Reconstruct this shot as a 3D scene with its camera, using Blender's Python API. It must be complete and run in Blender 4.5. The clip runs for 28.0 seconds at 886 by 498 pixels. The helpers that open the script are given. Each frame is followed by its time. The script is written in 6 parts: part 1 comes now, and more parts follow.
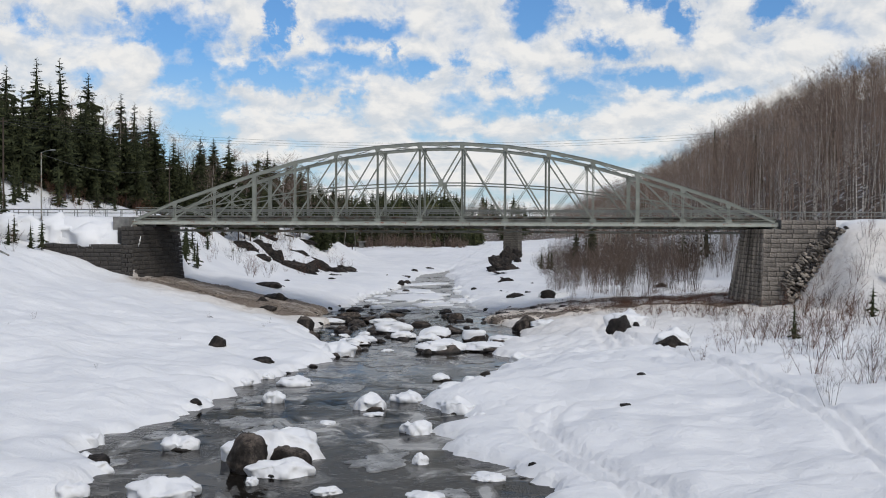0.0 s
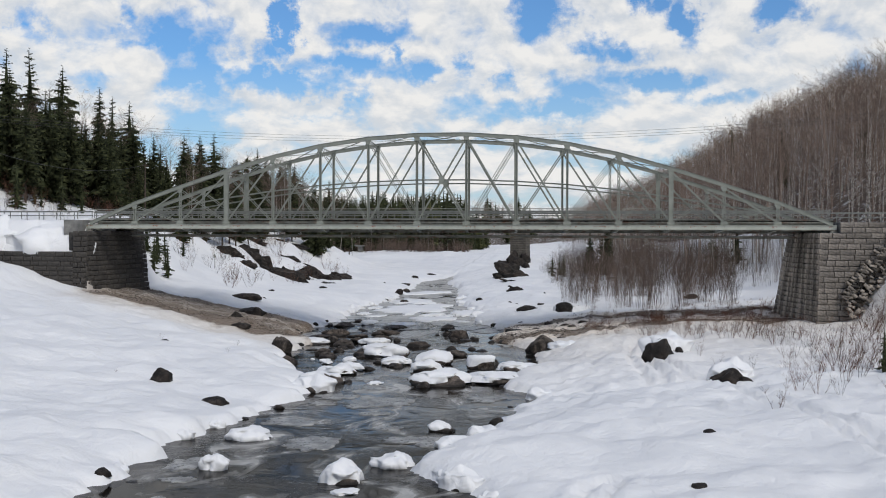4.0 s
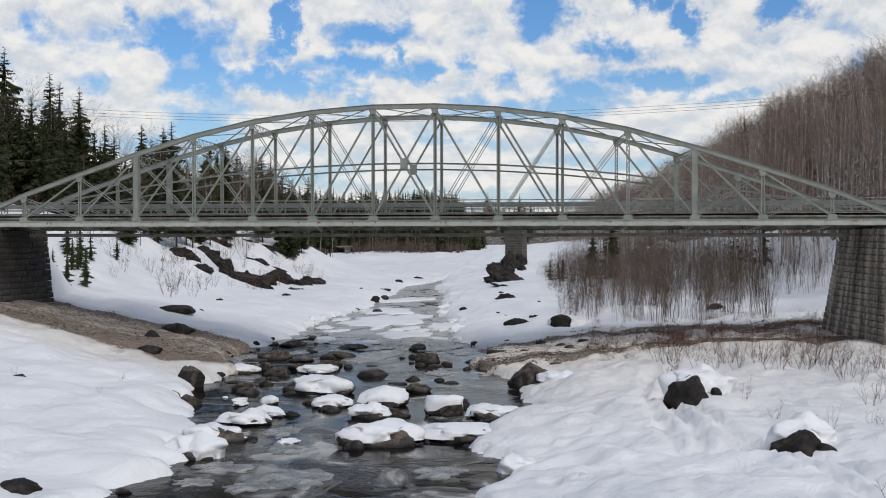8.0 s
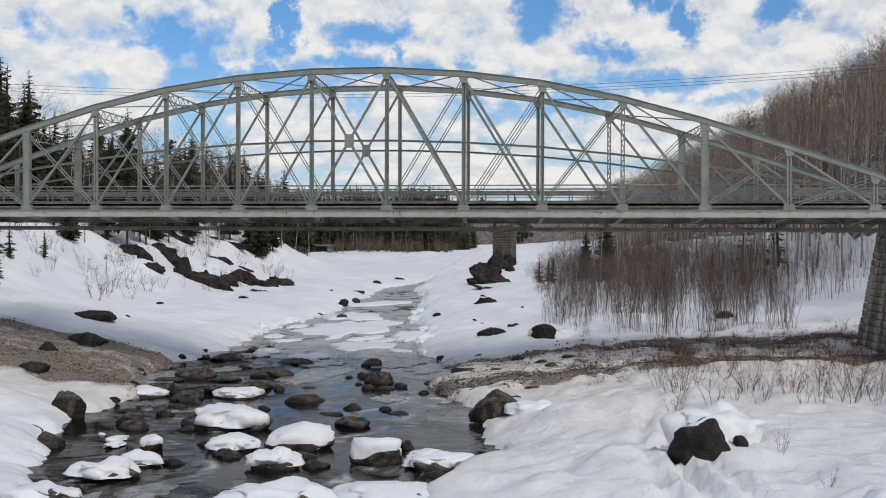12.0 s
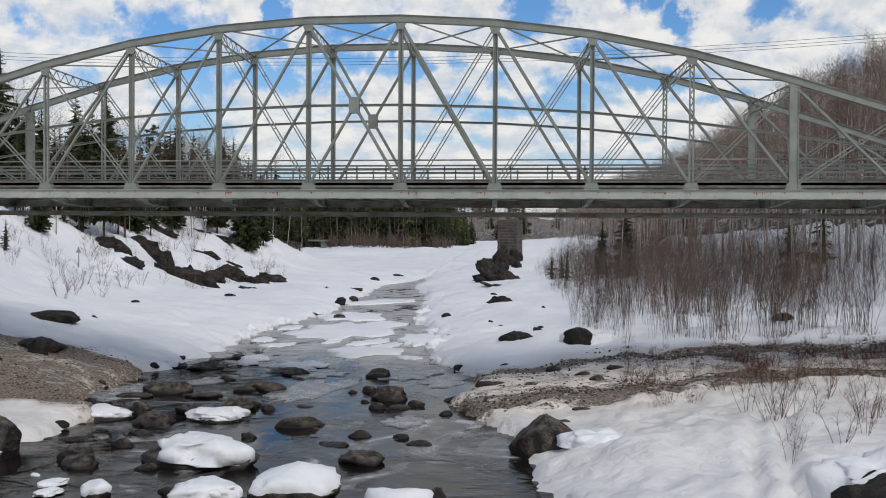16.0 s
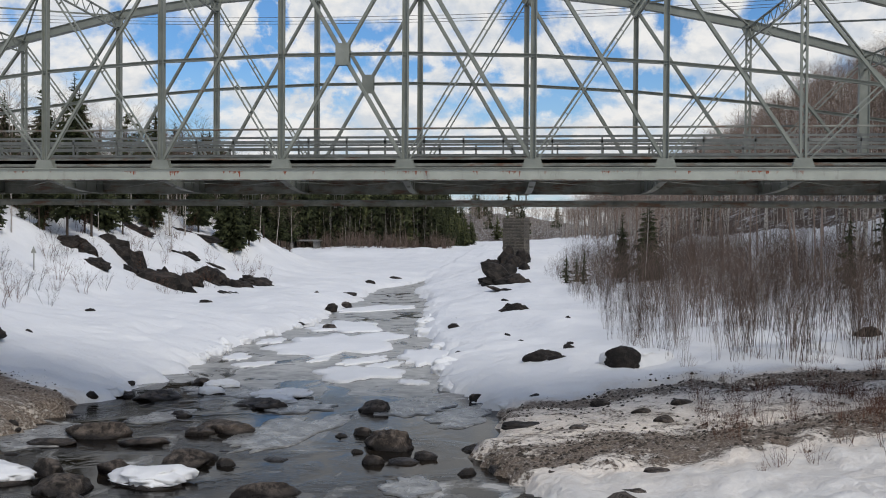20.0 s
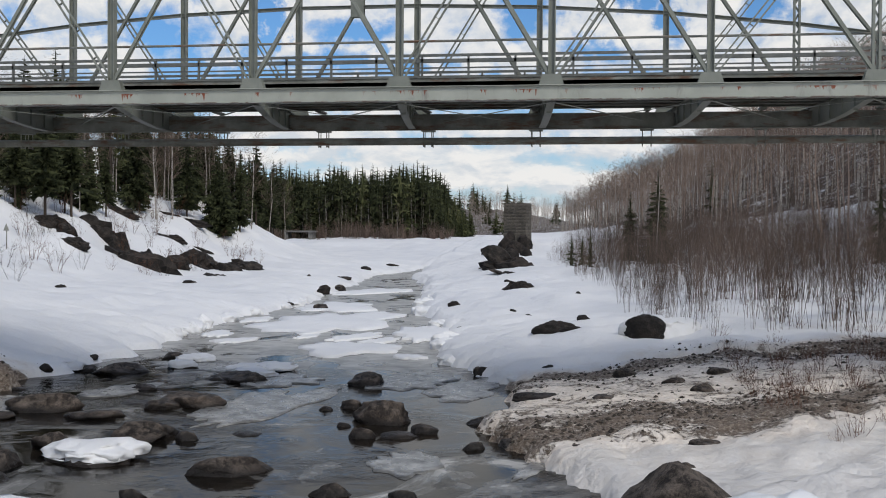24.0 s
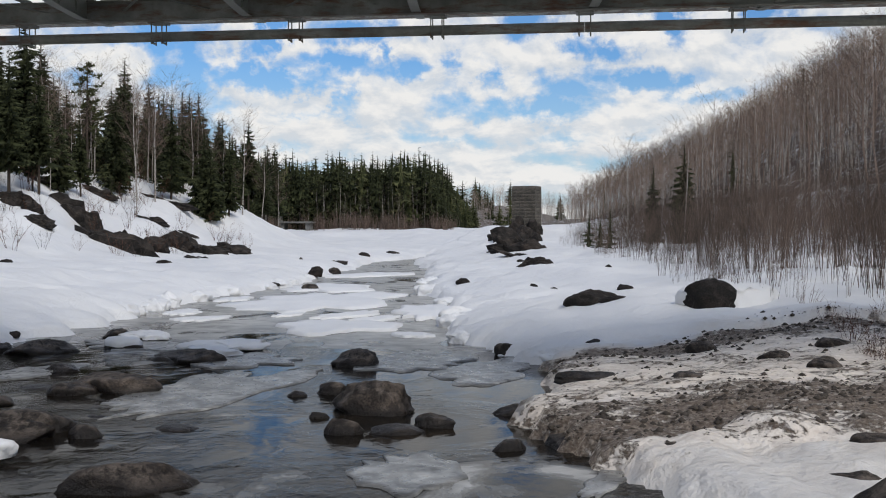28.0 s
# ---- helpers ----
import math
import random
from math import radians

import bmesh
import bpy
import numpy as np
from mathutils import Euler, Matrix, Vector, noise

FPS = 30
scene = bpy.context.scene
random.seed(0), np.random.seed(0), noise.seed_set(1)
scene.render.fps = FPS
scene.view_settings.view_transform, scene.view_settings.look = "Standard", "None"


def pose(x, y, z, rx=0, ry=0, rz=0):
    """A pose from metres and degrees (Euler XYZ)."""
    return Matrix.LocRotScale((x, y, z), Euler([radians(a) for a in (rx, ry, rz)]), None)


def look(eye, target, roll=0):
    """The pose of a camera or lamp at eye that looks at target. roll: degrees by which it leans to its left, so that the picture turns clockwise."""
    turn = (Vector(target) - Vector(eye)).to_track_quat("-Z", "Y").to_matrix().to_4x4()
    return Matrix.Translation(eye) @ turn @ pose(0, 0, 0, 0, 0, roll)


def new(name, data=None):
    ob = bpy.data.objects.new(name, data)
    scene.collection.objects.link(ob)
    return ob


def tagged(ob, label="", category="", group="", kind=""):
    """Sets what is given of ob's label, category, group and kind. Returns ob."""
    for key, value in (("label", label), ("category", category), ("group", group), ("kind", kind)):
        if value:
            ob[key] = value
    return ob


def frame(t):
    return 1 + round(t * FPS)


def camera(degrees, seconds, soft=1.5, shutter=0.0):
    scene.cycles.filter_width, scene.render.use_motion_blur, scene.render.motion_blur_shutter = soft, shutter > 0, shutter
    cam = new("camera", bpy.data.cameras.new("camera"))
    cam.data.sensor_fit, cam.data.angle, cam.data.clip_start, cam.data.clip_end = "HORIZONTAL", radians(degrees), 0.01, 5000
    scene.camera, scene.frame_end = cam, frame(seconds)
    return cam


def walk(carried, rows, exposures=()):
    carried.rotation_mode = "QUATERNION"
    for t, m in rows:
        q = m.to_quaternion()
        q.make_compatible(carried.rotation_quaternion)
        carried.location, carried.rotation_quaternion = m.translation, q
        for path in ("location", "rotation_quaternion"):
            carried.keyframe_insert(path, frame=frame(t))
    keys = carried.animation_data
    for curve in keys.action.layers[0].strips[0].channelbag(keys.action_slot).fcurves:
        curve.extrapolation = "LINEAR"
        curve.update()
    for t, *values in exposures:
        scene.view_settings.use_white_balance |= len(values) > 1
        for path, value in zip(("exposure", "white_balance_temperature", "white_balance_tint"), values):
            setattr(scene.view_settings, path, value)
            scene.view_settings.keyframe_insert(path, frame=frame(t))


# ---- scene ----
# ---------- camera and its walk ----------
cam = camera(43.33, 28.0, soft=1.0)
# seconds, eye in metres, turn in degrees
ROWS = [
    (0.0, 20.137, -125.308, 11.405, 88.857, -0.250, 9.014),
    (0.5, 19.832, -123.164, 11.418, 88.881, -0.247, 9.038),
    (1.0, 19.530, -120.977, 11.419, 88.885, -0.253, 9.063),
    (1.5, 19.225, -118.770, 11.442, 88.920, -0.260, 9.087),
    (2.0, 18.916, -116.668, 11.465, 88.924, -0.287, 9.102),
    (2.5, 18.568, -114.595, 11.488, 88.949, -0.314, 9.126),
    (3.0, 18.176, -112.507, 11.500, 88.963, -0.300, 9.141),
    (3.5, 17.861, -110.316, 11.525, 88.983, -0.223, 9.182),
    (5.5, 17.405, -99.672, 11.478, 89.031, 0.007, 9.267),
    (6.0, 17.379, -96.833, 11.441, 89.041, 0.034, 9.299),
    (6.5, 17.359, -93.961, 11.392, 89.040, 0.052, 9.320),
    (7.0, 17.303, -91.063, 11.344, 89.030, 0.049, 9.332),
    (7.5, 17.215, -88.097, 11.305, 89.020, 0.057, 9.353),
    (8.0, 17.103, -84.975, 11.257, 89.009, 0.094, 9.384),
    (8.5, 16.938, -81.460, 11.208, 88.990, 0.122, 9.405),
    (9.0, 16.727, -77.518, 11.201, 88.980, 0.171, 9.415),
    (9.5, 16.601, -73.436, 11.204, 89.011, 0.219, 9.436),
    (10.0, 16.760, -70.972, 11.115, 89.012, 0.237, 9.436),
    (10.5, 17.140, -70.114, 10.996, 89.012, 0.165, 9.417),
    (11.0, 17.471, -70.026, 10.889, 89.013, 0.073, 9.377),
    (11.5, 17.543, -69.621, 10.811, 89.036, -0.083, 9.332),
    (12.0, 17.324, -68.987, 10.754, 89.019, -0.180, 9.277),
    (12.5, 16.970, -67.951, 10.779, 88.980, -0.204, 9.220),
    (14.5, 15.023, -61.722, 10.605, 88.924, -0.317, 8.993),
    (15.0, 14.558, -60.111, 10.410, 88.925, -0.361, 8.957),
    (15.5, 14.037, -58.408, 10.237, 88.900, -0.352, 8.904),
    (16.0, 13.533, -56.681, 10.074, 88.885, -0.343, 8.861),
    (16.5, 13.015, -54.934, 9.879, 88.870, -0.375, 8.819),
    (17.0, 12.503, -53.156, 9.716, 88.865, -0.336, 8.796),
    (17.5, 12.046, -51.428, 9.744, 88.870, -0.304, 8.738),
    (18.0, 11.630, -49.630, 9.761, 88.895, -0.311, 8.700),
    (18.5, 11.259, -47.788, 9.759, 88.896, -0.284, 8.676),
    (19.0, 10.937, -45.927, 9.725, 88.917, -0.317, 8.653),
    (19.5, 10.628, -44.012, 9.723, 88.918, -0.310, 8.619),
    (20.0, 10.323, -42.053, 9.710, 88.929, -0.393, 8.625),
    (20.5, 9.955, -40.113, 9.714, 88.924, -0.348, 8.600),
    (21.0, 9.601, -38.265, 9.635, 88.950, -0.374, 8.606),
    (21.5, 9.295, -36.672, 9.449, 88.964, -0.353, 8.585),
    (23.5, 9.226, -35.675, 7.897, 88.931, -0.360, 8.514),
    (24.0, 9.214, -35.475, 7.483, 88.905, -0.349, 8.514),
    (24.5, 9.151, -34.929, 7.130, 88.893, -0.364, 8.509),
    (25.0, 9.014, -34.119, 6.776, 88.872, -0.370, 8.515),
    (25.5, 8.736, -32.692, 6.358, 88.878, -0.353, 8.440),
    (26.0, 8.462, -31.292, 6.035, 88.878, -0.333, 8.431),
    (26.5, 8.124, -29.679, 5.692, 88.859, -0.273, 8.451),
    (27.0, 7.768, -27.688, 5.368, 88.859, -0.223, 8.592),
    (27.5, 7.375, -25.459, 5.223, 88.879, -0.203, 8.602),
    (28.0, 7.163, -24.250, 5.225, 88.900, -0.193, 8.582),
]
walk(cam, [(r[0], pose(*r[1:])) for r in ROWS], exposures=[(0.0, 0.0), (28.0, 0.0)])

# ---------- sky and sun ----------
SUN_EL, SUN_AZ = radians(44), radians(138)   # height over the horizon; turn from +y towards +x
world = bpy.data.worlds.new("sky")
scene.world = world
world.use_nodes = True


class Nodes:
    """Short-hand for building node trees."""

    def __init__(self, tree):
        self.t = tree
        tree.nodes.clear()

    def n(self, kind, ins=None, **props):
        node = self.t.nodes.new(kind)
        for k, v in props.items():
            if k == "operation":
                node.operation = v
            elif k == "data_type":
                node.data_type = v
            elif k == "blend_type":
                node.blend_type = v
        for k, v in (ins or {}).items():
            sock = node.inputs[k]
            if isinstance(v, bpy.types.NodeSocket):
                self.t.links.new(v, sock)
            else:
                sock.default_value = v
        return node

    def math(self, op, a, b=0.0, c=0.0, clamp=False):
        node = self.n("ShaderNodeMath", {0: a, 1: b, 2: c}, operation=op)
        node.use_clamp = clamp
        return node.outputs[0]

    def noise(self, vec, scale, detail=4.0, rough=0.55, distort=0.0):
        return self.n("ShaderNodeTexNoise", {"Vector": vec, "Scale": scale, "Detail": detail, "Roughness": rough, "Distortion": distort}).outputs[0]

    def ramp(self, fac, *stops):
        node = self.n("ShaderNodeValToRGB", {0: fac})
        el = node.color_ramp.elements
        while len(el) < len(stops):
            el.new(0.5)
        for e, (p, c) in zip(el, stops):
            e.position = p
            e.color = (*c, 1) if isinstance(c, tuple) else (c, c, c, 1)
        return node.outputs[0]

    def mix(self, fac, a, b, blend="MIX"):
        node = self.n("ShaderNodeMix", data_type="RGBA", blend_type=blend)
        for i, v in ((0, fac), (6, a), (7, b)):
            if isinstance(v, bpy.types.NodeSocket):
                self.t.links.new(v, node.inputs[i])
            else:
                node.inputs[i].default_value = (*v, 1) if isinstance(v, tuple) else v
        return node.outputs[2]

    def mapped(self, vec, loc=(0, 0, 0), rot=(0, 0, 0), scale=(1, 1, 1)):
        return self.n("ShaderNodeMapping", {"Vector": vec, "Location": loc, "Rotation": rot, "Scale": scale}).outputs[0]


def build_sky():
    w = Nodes(world.node_tree)
    sky = w.n("ShaderNodeTexSky")
    sky.sky_type = "NISHITA"
    sky.sun_disc = False
    sky.sun_elevation, sky.sun_rotation = SUN_EL, SUN_AZ
    sky.altitude, sky.air_density, sky.dust_density, sky.ozone_density = 300, 1.0, 0.6, 1.4
    co = w.n("ShaderNodeTexCoord").outputs["Generated"]
    sep = w.n("ShaderNodeSeparateXYZ", {0: co})
    z = w.math("MAXIMUM", sep.outputs[2], 0.0)
    # degrees to the right of the valley's line, and degrees over the horizon
    across = w.math("ADD", w.math("MULTIPLY", w.math("ARCTAN2", sep.outputs[0], sep.outputs[1]), 57.296), 9.0)
    over = w.math("MULTIPLY", w.math("ARCSINE", z), 57.296)
    flat = w.n("ShaderNodeCombineXYZ", {0: across, 1: over, 2: 0.0}).outputs[0]
    slow = w.n("ShaderNodeTexNoise", {"Vector": flat, "Scale": 0.6, "Detail": 6.0, "Roughness": 0.66}).outputs["Color"]
    push = w.n("ShaderNodeVectorMath", {0: slow, 1: (0.5, 0.5, 0.5)}, operation="SUBTRACT").outputs[0]
    bent = w.n("ShaderNodeVectorMath", {0: push, 1: (4.2, 2.2, 0.0), 2: flat}, operation="MULTIPLY_ADD").outputs[0]
    open_sky = [0.0]

    def gap(right, up, wide, tall, deep):
        m = w.mapped(bent, loc=(-right / wide, -up / tall, 0.0), scale=(1 / wide, 1 / tall, 1.0))
        g = w.n("ShaderNodeTexGradient", {0: m})
        g.gradient_type = "SPHERICAL"
        open_sky[0] = w.math("MAXIMUM", open_sky[0], w.math("MULTIPLY", g.outputs[1], deep))
    # where the blue shows between the heaps
    gap(-20.7, 9.6, 1.29, 1.51, 0.6)
    gap(-13.6, 9.7, 3.50, 1.78, 1)
    gap(-14.8, 9.3, 1.99, 0.82, 0.9)
    gap(-15.8, 10.4, 0.93, 1.38, 0.6)
    gap(-12.4, 7.4, 2.22, 2.34, 1)
    gap(-12.8, 5.3, 3.50, 2.34, 0.9)
    gap(-8.2, 10.0, 0.93, 3.29, 1)
    gap(-8.8, 8.9, 1.75, 0.96, 0.8)
    gap(-3.9, 9.8, 3.50, 0.89, 0.8)
    gap(-2.7, 8.9, 0.82, 1.23, 0.8)
    gap(-8.2, 7.5, 7.00, 0.89, 1)
    gap(-4.7, 8.2, 5.84, 0.96, 0.9)
    gap(-4.5, 6.8, 1.29, 1.78, 0.9)
    gap(-1.4, 8.0, 1.99, 0.76, 0.9)
    gap(-17.4, 7.4, 2.10, 0.82, 0.5)
    gap(4.7, 10.9, 2.68, 1.65, 1)
    gap(3.0, 7.8, 1.17, 1.23, 0.8)
    gap(7.7, 9.1, 2.10, 1.03, 1)
    gap(9.2, 8.9, 2.33, 0.76, 0.8)
    gap(10.8, 7.4, 2.22, 0.96, 1)
    gap(4.5, 6.1, 5.84, 1.03, 1)
    gap(7.1, 7.2, 2.92, 1.38, 0.7)
    gap(11.8, 10.3, 1.29, 1.78, 1)
    gap(10.5, 11.2, 1.40, 0.69, 0.9)
    gap(16.5, 10.7, 2.56, 0.96, 1)
    gap(13.3, 6.4, 3.50, 0.49, 0.5)
    gap(-13.8, 3.6, 2.92, 1.38, 0.6)
    gap(-6.5, 5.7, 4.08, 0.55, 0.4)
    gap(-8.2, 4.0, 4.08, 0.62, 0.4)
    gap(7.4, 4.5, 4.67, 0.55, 0.4)
    gap(0.5, 8.5, 1.05, 0.55, 0.5)
    gap(-9.0, 2.6, 7.0, 1.0, 0.45)
    gap(2.5, 1.6, 9.0, 0.9, 0.55)
    gap(9.0, 3.4, 6.0, 0.8, 0.45)
    gap(-15.0, 4.0, 6.0, 1.2, 0.5)
    gap(1.0, 4.6, 5.0, 0.6, 0.4)

    def heaps(lift):
        e = w.math("MULTIPLY", w.math("LOGARITHM", w.math("ADD", over, 4.0 + lift), 2.718), 9.0)
        p = w.n("ShaderNodeCombineXYZ", {0: w.math("MULTIPLY", across, 0.50), 1: e, 2: CLOUD_SEED}).outputs[0]
        return w.noise(p, 0.75, 6.0, 0.56, 0.2)
    here, above = heaps(0.0), heaps(0.5)
    # thinner cloud overhead
    thin = w.math("MULTIPLY", w.ramp(z, (0.22, 0.0), (0.40, 1.0)), 0.205)
    full = w.math("SUBTRACT", w.math("ADD", w.math("MULTIPLY", w.math("SUBTRACT", here, 0.5), 0.95), 0.63), thin)
    dens = w.math("SUBTRACT", full, w.math("MULTIPLY", open_sky[0], 0.50))
    cover = w.ramp(dens, (0.33, 0.0), (0.43, 0.35), (0.54, 0.88), (0.66, 1.0))
    lit = w.math("ADD", w.math("MULTIPLY", w.math("SUBTRACT", here, above), 2.2), w.math("ADD", 0.5, w.math("MULTIPLY", w.math("SUBTRACT", dens, 0.62), 0.5)))
    shade = w.ramp(lit, (0.25, (0.80, 0.845, 0.90)), (0.50, (0.93, 0.95, 0.975)), (0.72, (1.04, 1.04, 1.035)))
    blue = w.mix(1.0, sky.outputs[0], SKY_TINT, "MULTIPLY")
    white = w.mix(1.0, shade, CLOUD_WHITE, "MULTIPLY")
    haze = w.ramp(z, (0.0, 0.8), (0.06, 0.42), (0.15, 0.0))
    col = w.mix(cover, w.mix(haze, blue, HAZE), white)
    bg = w.n("ShaderNodeBackground", {0: col, 1: SKY_STRENGTH})
    out = w.n("ShaderNodeOutputWorld")
    w.t.links.new(bg.outputs[0], out.inputs[0])


SKY_STRENGTH = 0.12
CLOUD_SEED = 2.3
SKY_TINT = (0.42, 0.66, 0.93)
CLOUD_WHITE = (6.8, 6.75, 6.68)
HAZE = (4.6, 5.5, 6.1)
build_sky()

sun = new("sun", bpy.data.lights.new("sun", "SUN"))
sun.data.energy, sun.data.angle, sun.data.color = 1.95, radians(16), (1.0, 0.945, 0.86)
sun.matrix_world = look((0, 0, 60), (-math.sin(SUN_AZ) * math.cos(SUN_EL) * 50, -math.cos(SUN_AZ) * math.cos(SUN_EL) * 50, 60 - 50 * math.sin(SUN_EL)))

# ---------- materials ----------
def material(name, build, rough=0.8, metal=0.0, spec=0.5):
    m = bpy.data.materials.new(name)
    m.use_nodes = True
    w = Nodes(m.node_tree)
    out = w.n("ShaderNodeOutputMaterial")
    bsdf = w.n("ShaderNodeBsdfPrincipled", {"Roughness": rough, "Metallic": metal, "Specular IOR Level": spec})
    w.t.links.new(bsdf.outputs[0], out.inputs[0])
    build(w, bsdf)
    return m


def put(w, bsdf, color=None, rough=None, height=None, dist=0.05, strength=1.0):
    if color is not None:
        w.t.links.new(color, bsdf.inputs["Base Color"])
    if rough is not None:
        w.t.links.new(rough, bsdf.inputs["Roughness"])
    if height is not None:
        b = w.n("ShaderNodeBump", {"Height": height, "Distance": dist, "Strength": strength})
        w.t.links.new(b.outputs[0], bsdf.inputs["Normal"])


def coords(w, which="Object"):
    return w.n("ShaderNodeTexCoord").outputs[which]


def snow_look(w, co):
    wide = w.noise(co, 0.16, 3.0)
    crust = w.noise(co, 1.7, 6.0, 0.6)
    grain = w.noise(co, 26.0, 3.0, 0.6)
    col = w.ramp(wide, (0.3, (0.70, 0.708, 0.72)), (0.7, (0.80, 0.80, 0.798)))
    lumps = w.noise(co, 0.62, 4.0, 0.6, 0.5)
    h = w.math("ADD", w.math("MULTIPLY", lumps, 1.6), w.math("ADD", w.math("MULTIPLY", crust, 0.45), w.math("MULTIPLY", grain, 0.13)))
    return col, h


def make_ground(w, b):
    co = coords(w)
    col, h = snow_look(w, co)
    sep = w.n("ShaderNodeSeparateXYZ", {0: co})
    x, y = sep.outputs[0], sep.outputs[1]
    # grit and gravel that falls from the bridge lies on the snow below it
    away = w.math("ABSOLUTE", x)
    side = w.math("GREATER_THAN", x, 0.0)
    upper = w.math("ADD", 11.0, w.math("MULTIPLY", side, w.math("ADD", 0.2, w.math("MULTIPLY", w.math("MINIMUM", away, 20.0), 0.24))))
    lower = w.math("ADD", -9.2, w.math("ADD", w.math("MULTIPLY", away, 0.17), w.math("MULTIPLY", side, 4.5)))
    wander = w.math("ADD", w.math("MULTIPLY", w.math("SUBTRACT", w.noise(co, 0.22, 4.0, 0.6), 0.5), 6.0), w.math("MULTIPLY", w.math("SUBTRACT", w.noise(co, 1.1, 5.0, 0.65), 0.5), 2.4))
    s = w.math("DIVIDE", w.math("SUBTRACT", w.math("ADD", y, wander), lower), w.math("SUBTRACT", upper, lower))
    pos = w.math("ADD", w.math("MULTIPLY", s, 0.5), 0.25)
    far = w.math("SUBTRACT", 1.0, w.math("DIVIDE", w.math("SUBTRACT", away, 35.0), 2.5), clamp=True)
    inside = w.math("MULTIPLY", far, w.ramp(pos, (0.23, 0.0), (0.27, 1.0), (0.72, 1.0), (0.76, 0.0)))
    dark = w.ramp(pos, (0.255, 0.05), (0.30, 1.0), (0.37, 1.0), (0.43, 0.42), (0.62, 0.40), (0.67, 0.95), (0.72, 0.9), (0.755, 0.0))
    fleck = w.noise(co, 5.5, 8.0, 0.75)
    clump = w.noise(w.mapped(co, scale=(0.5, 1.1, 1.0)), 1.0, 5.0, 0.65)
    much = w.math("ADD", w.math("ADD", w.math("MULTIPLY", dark, 0.52), w.math("MULTIPLY", w.math("SUBTRACT", 1.0, side), 0.16)), w.math("ADD", w.math("MULTIPLY", w.math("SUBTRACT", fleck, 0.5), 1.5), w.math("MULTIPLY", w.math("SUBTRACT", clump, 0.5), 1.0)))
    mask = w.math("MULTIPLY", w.ramp(much, (0.28, 0.0), (0.42, 1.0)), inside)
    soil = w.ramp(w.noise(co, 9.0, 5.0, 0.7), (0.3, (0.06, 0.044, 0.032)), (0.5, (0.20, 0.155, 0.12)), (0.70, (0.46, 0.40, 0.335)))
    ashy = w.ramp(w.noise(co, 2.6, 6.0, 0.7), (0.32, (0.62, 0.54, 0.465)), (0.68, (0.86, 0.795, 0.715)))
    # trodden, sooty snow on the side of the strip that lies downstream
    sooty = w.math("MULTIPLY", far, w.ramp(pos, (0.0, 0.0), (0.10, 0.55), (0.26, 0.9), (0.74, 0.9), (0.79, 0.0)))
    worn = w.math("MULTIPLY", side, w.ramp(w.math("MULTIPLY", w.math("ADD", y, 45.0), 0.0222), (0.1, 0.0), (0.8, 0.62), (0.95, 0.8), (1.0, 0.0)))
    sooty = w.math("MAXIMUM", sooty, worn)
    trod = w.noise(co, 1.3, 4.0, 0.5, 0.3)
    stale = w.ramp(w.noise(co, 0.7, 6.0, 0.7, 0.6), (0.36, (0.55, 0.50, 0.445)), (0.66, (0.735, 0.70, 0.65)))
    base = w.mix(inside, w.mix(sooty, col, stale), w.mix(w.math("MULTIPLY", w.math("SUBTRACT", 1.0, side), 0.42), ashy, (0.20, 0.16, 0.125)))
    h2 = w.math("ADD", w.math("ADD", h, w.math("MULTIPLY", w.math("MULTIPLY", trod, sooty), 1.6)), w.math("MULTIPLY", w.math("MULTIPLY", mask, fleck), 0.8))
    put(w, b, w.mix(mask, base, soil), None, h2, 0.16, 0.85)


def make_forest_floor(w, b):
    co = coords(w)
    col, h = snow_look(w, co)
    n = w.noise(co, 0.55, 6.0, 0.65)
    litter = w.ramp(w.noise(co, 3.0, 4.0), (0.3, (0.045, 0.034, 0.027)), (0.7, (0.14, 0.108, 0.086)))
    put(w, b, w.mix(w.ramp(n, (0.52, 1.0), (0.68, 0.15)), col, litter), None, h, 0.3, 0.8)


def make_snow(w, b):
    col, h = snow_look(w, coords(w))
    put(w, b, col, None, h, 0.10, 0.9)


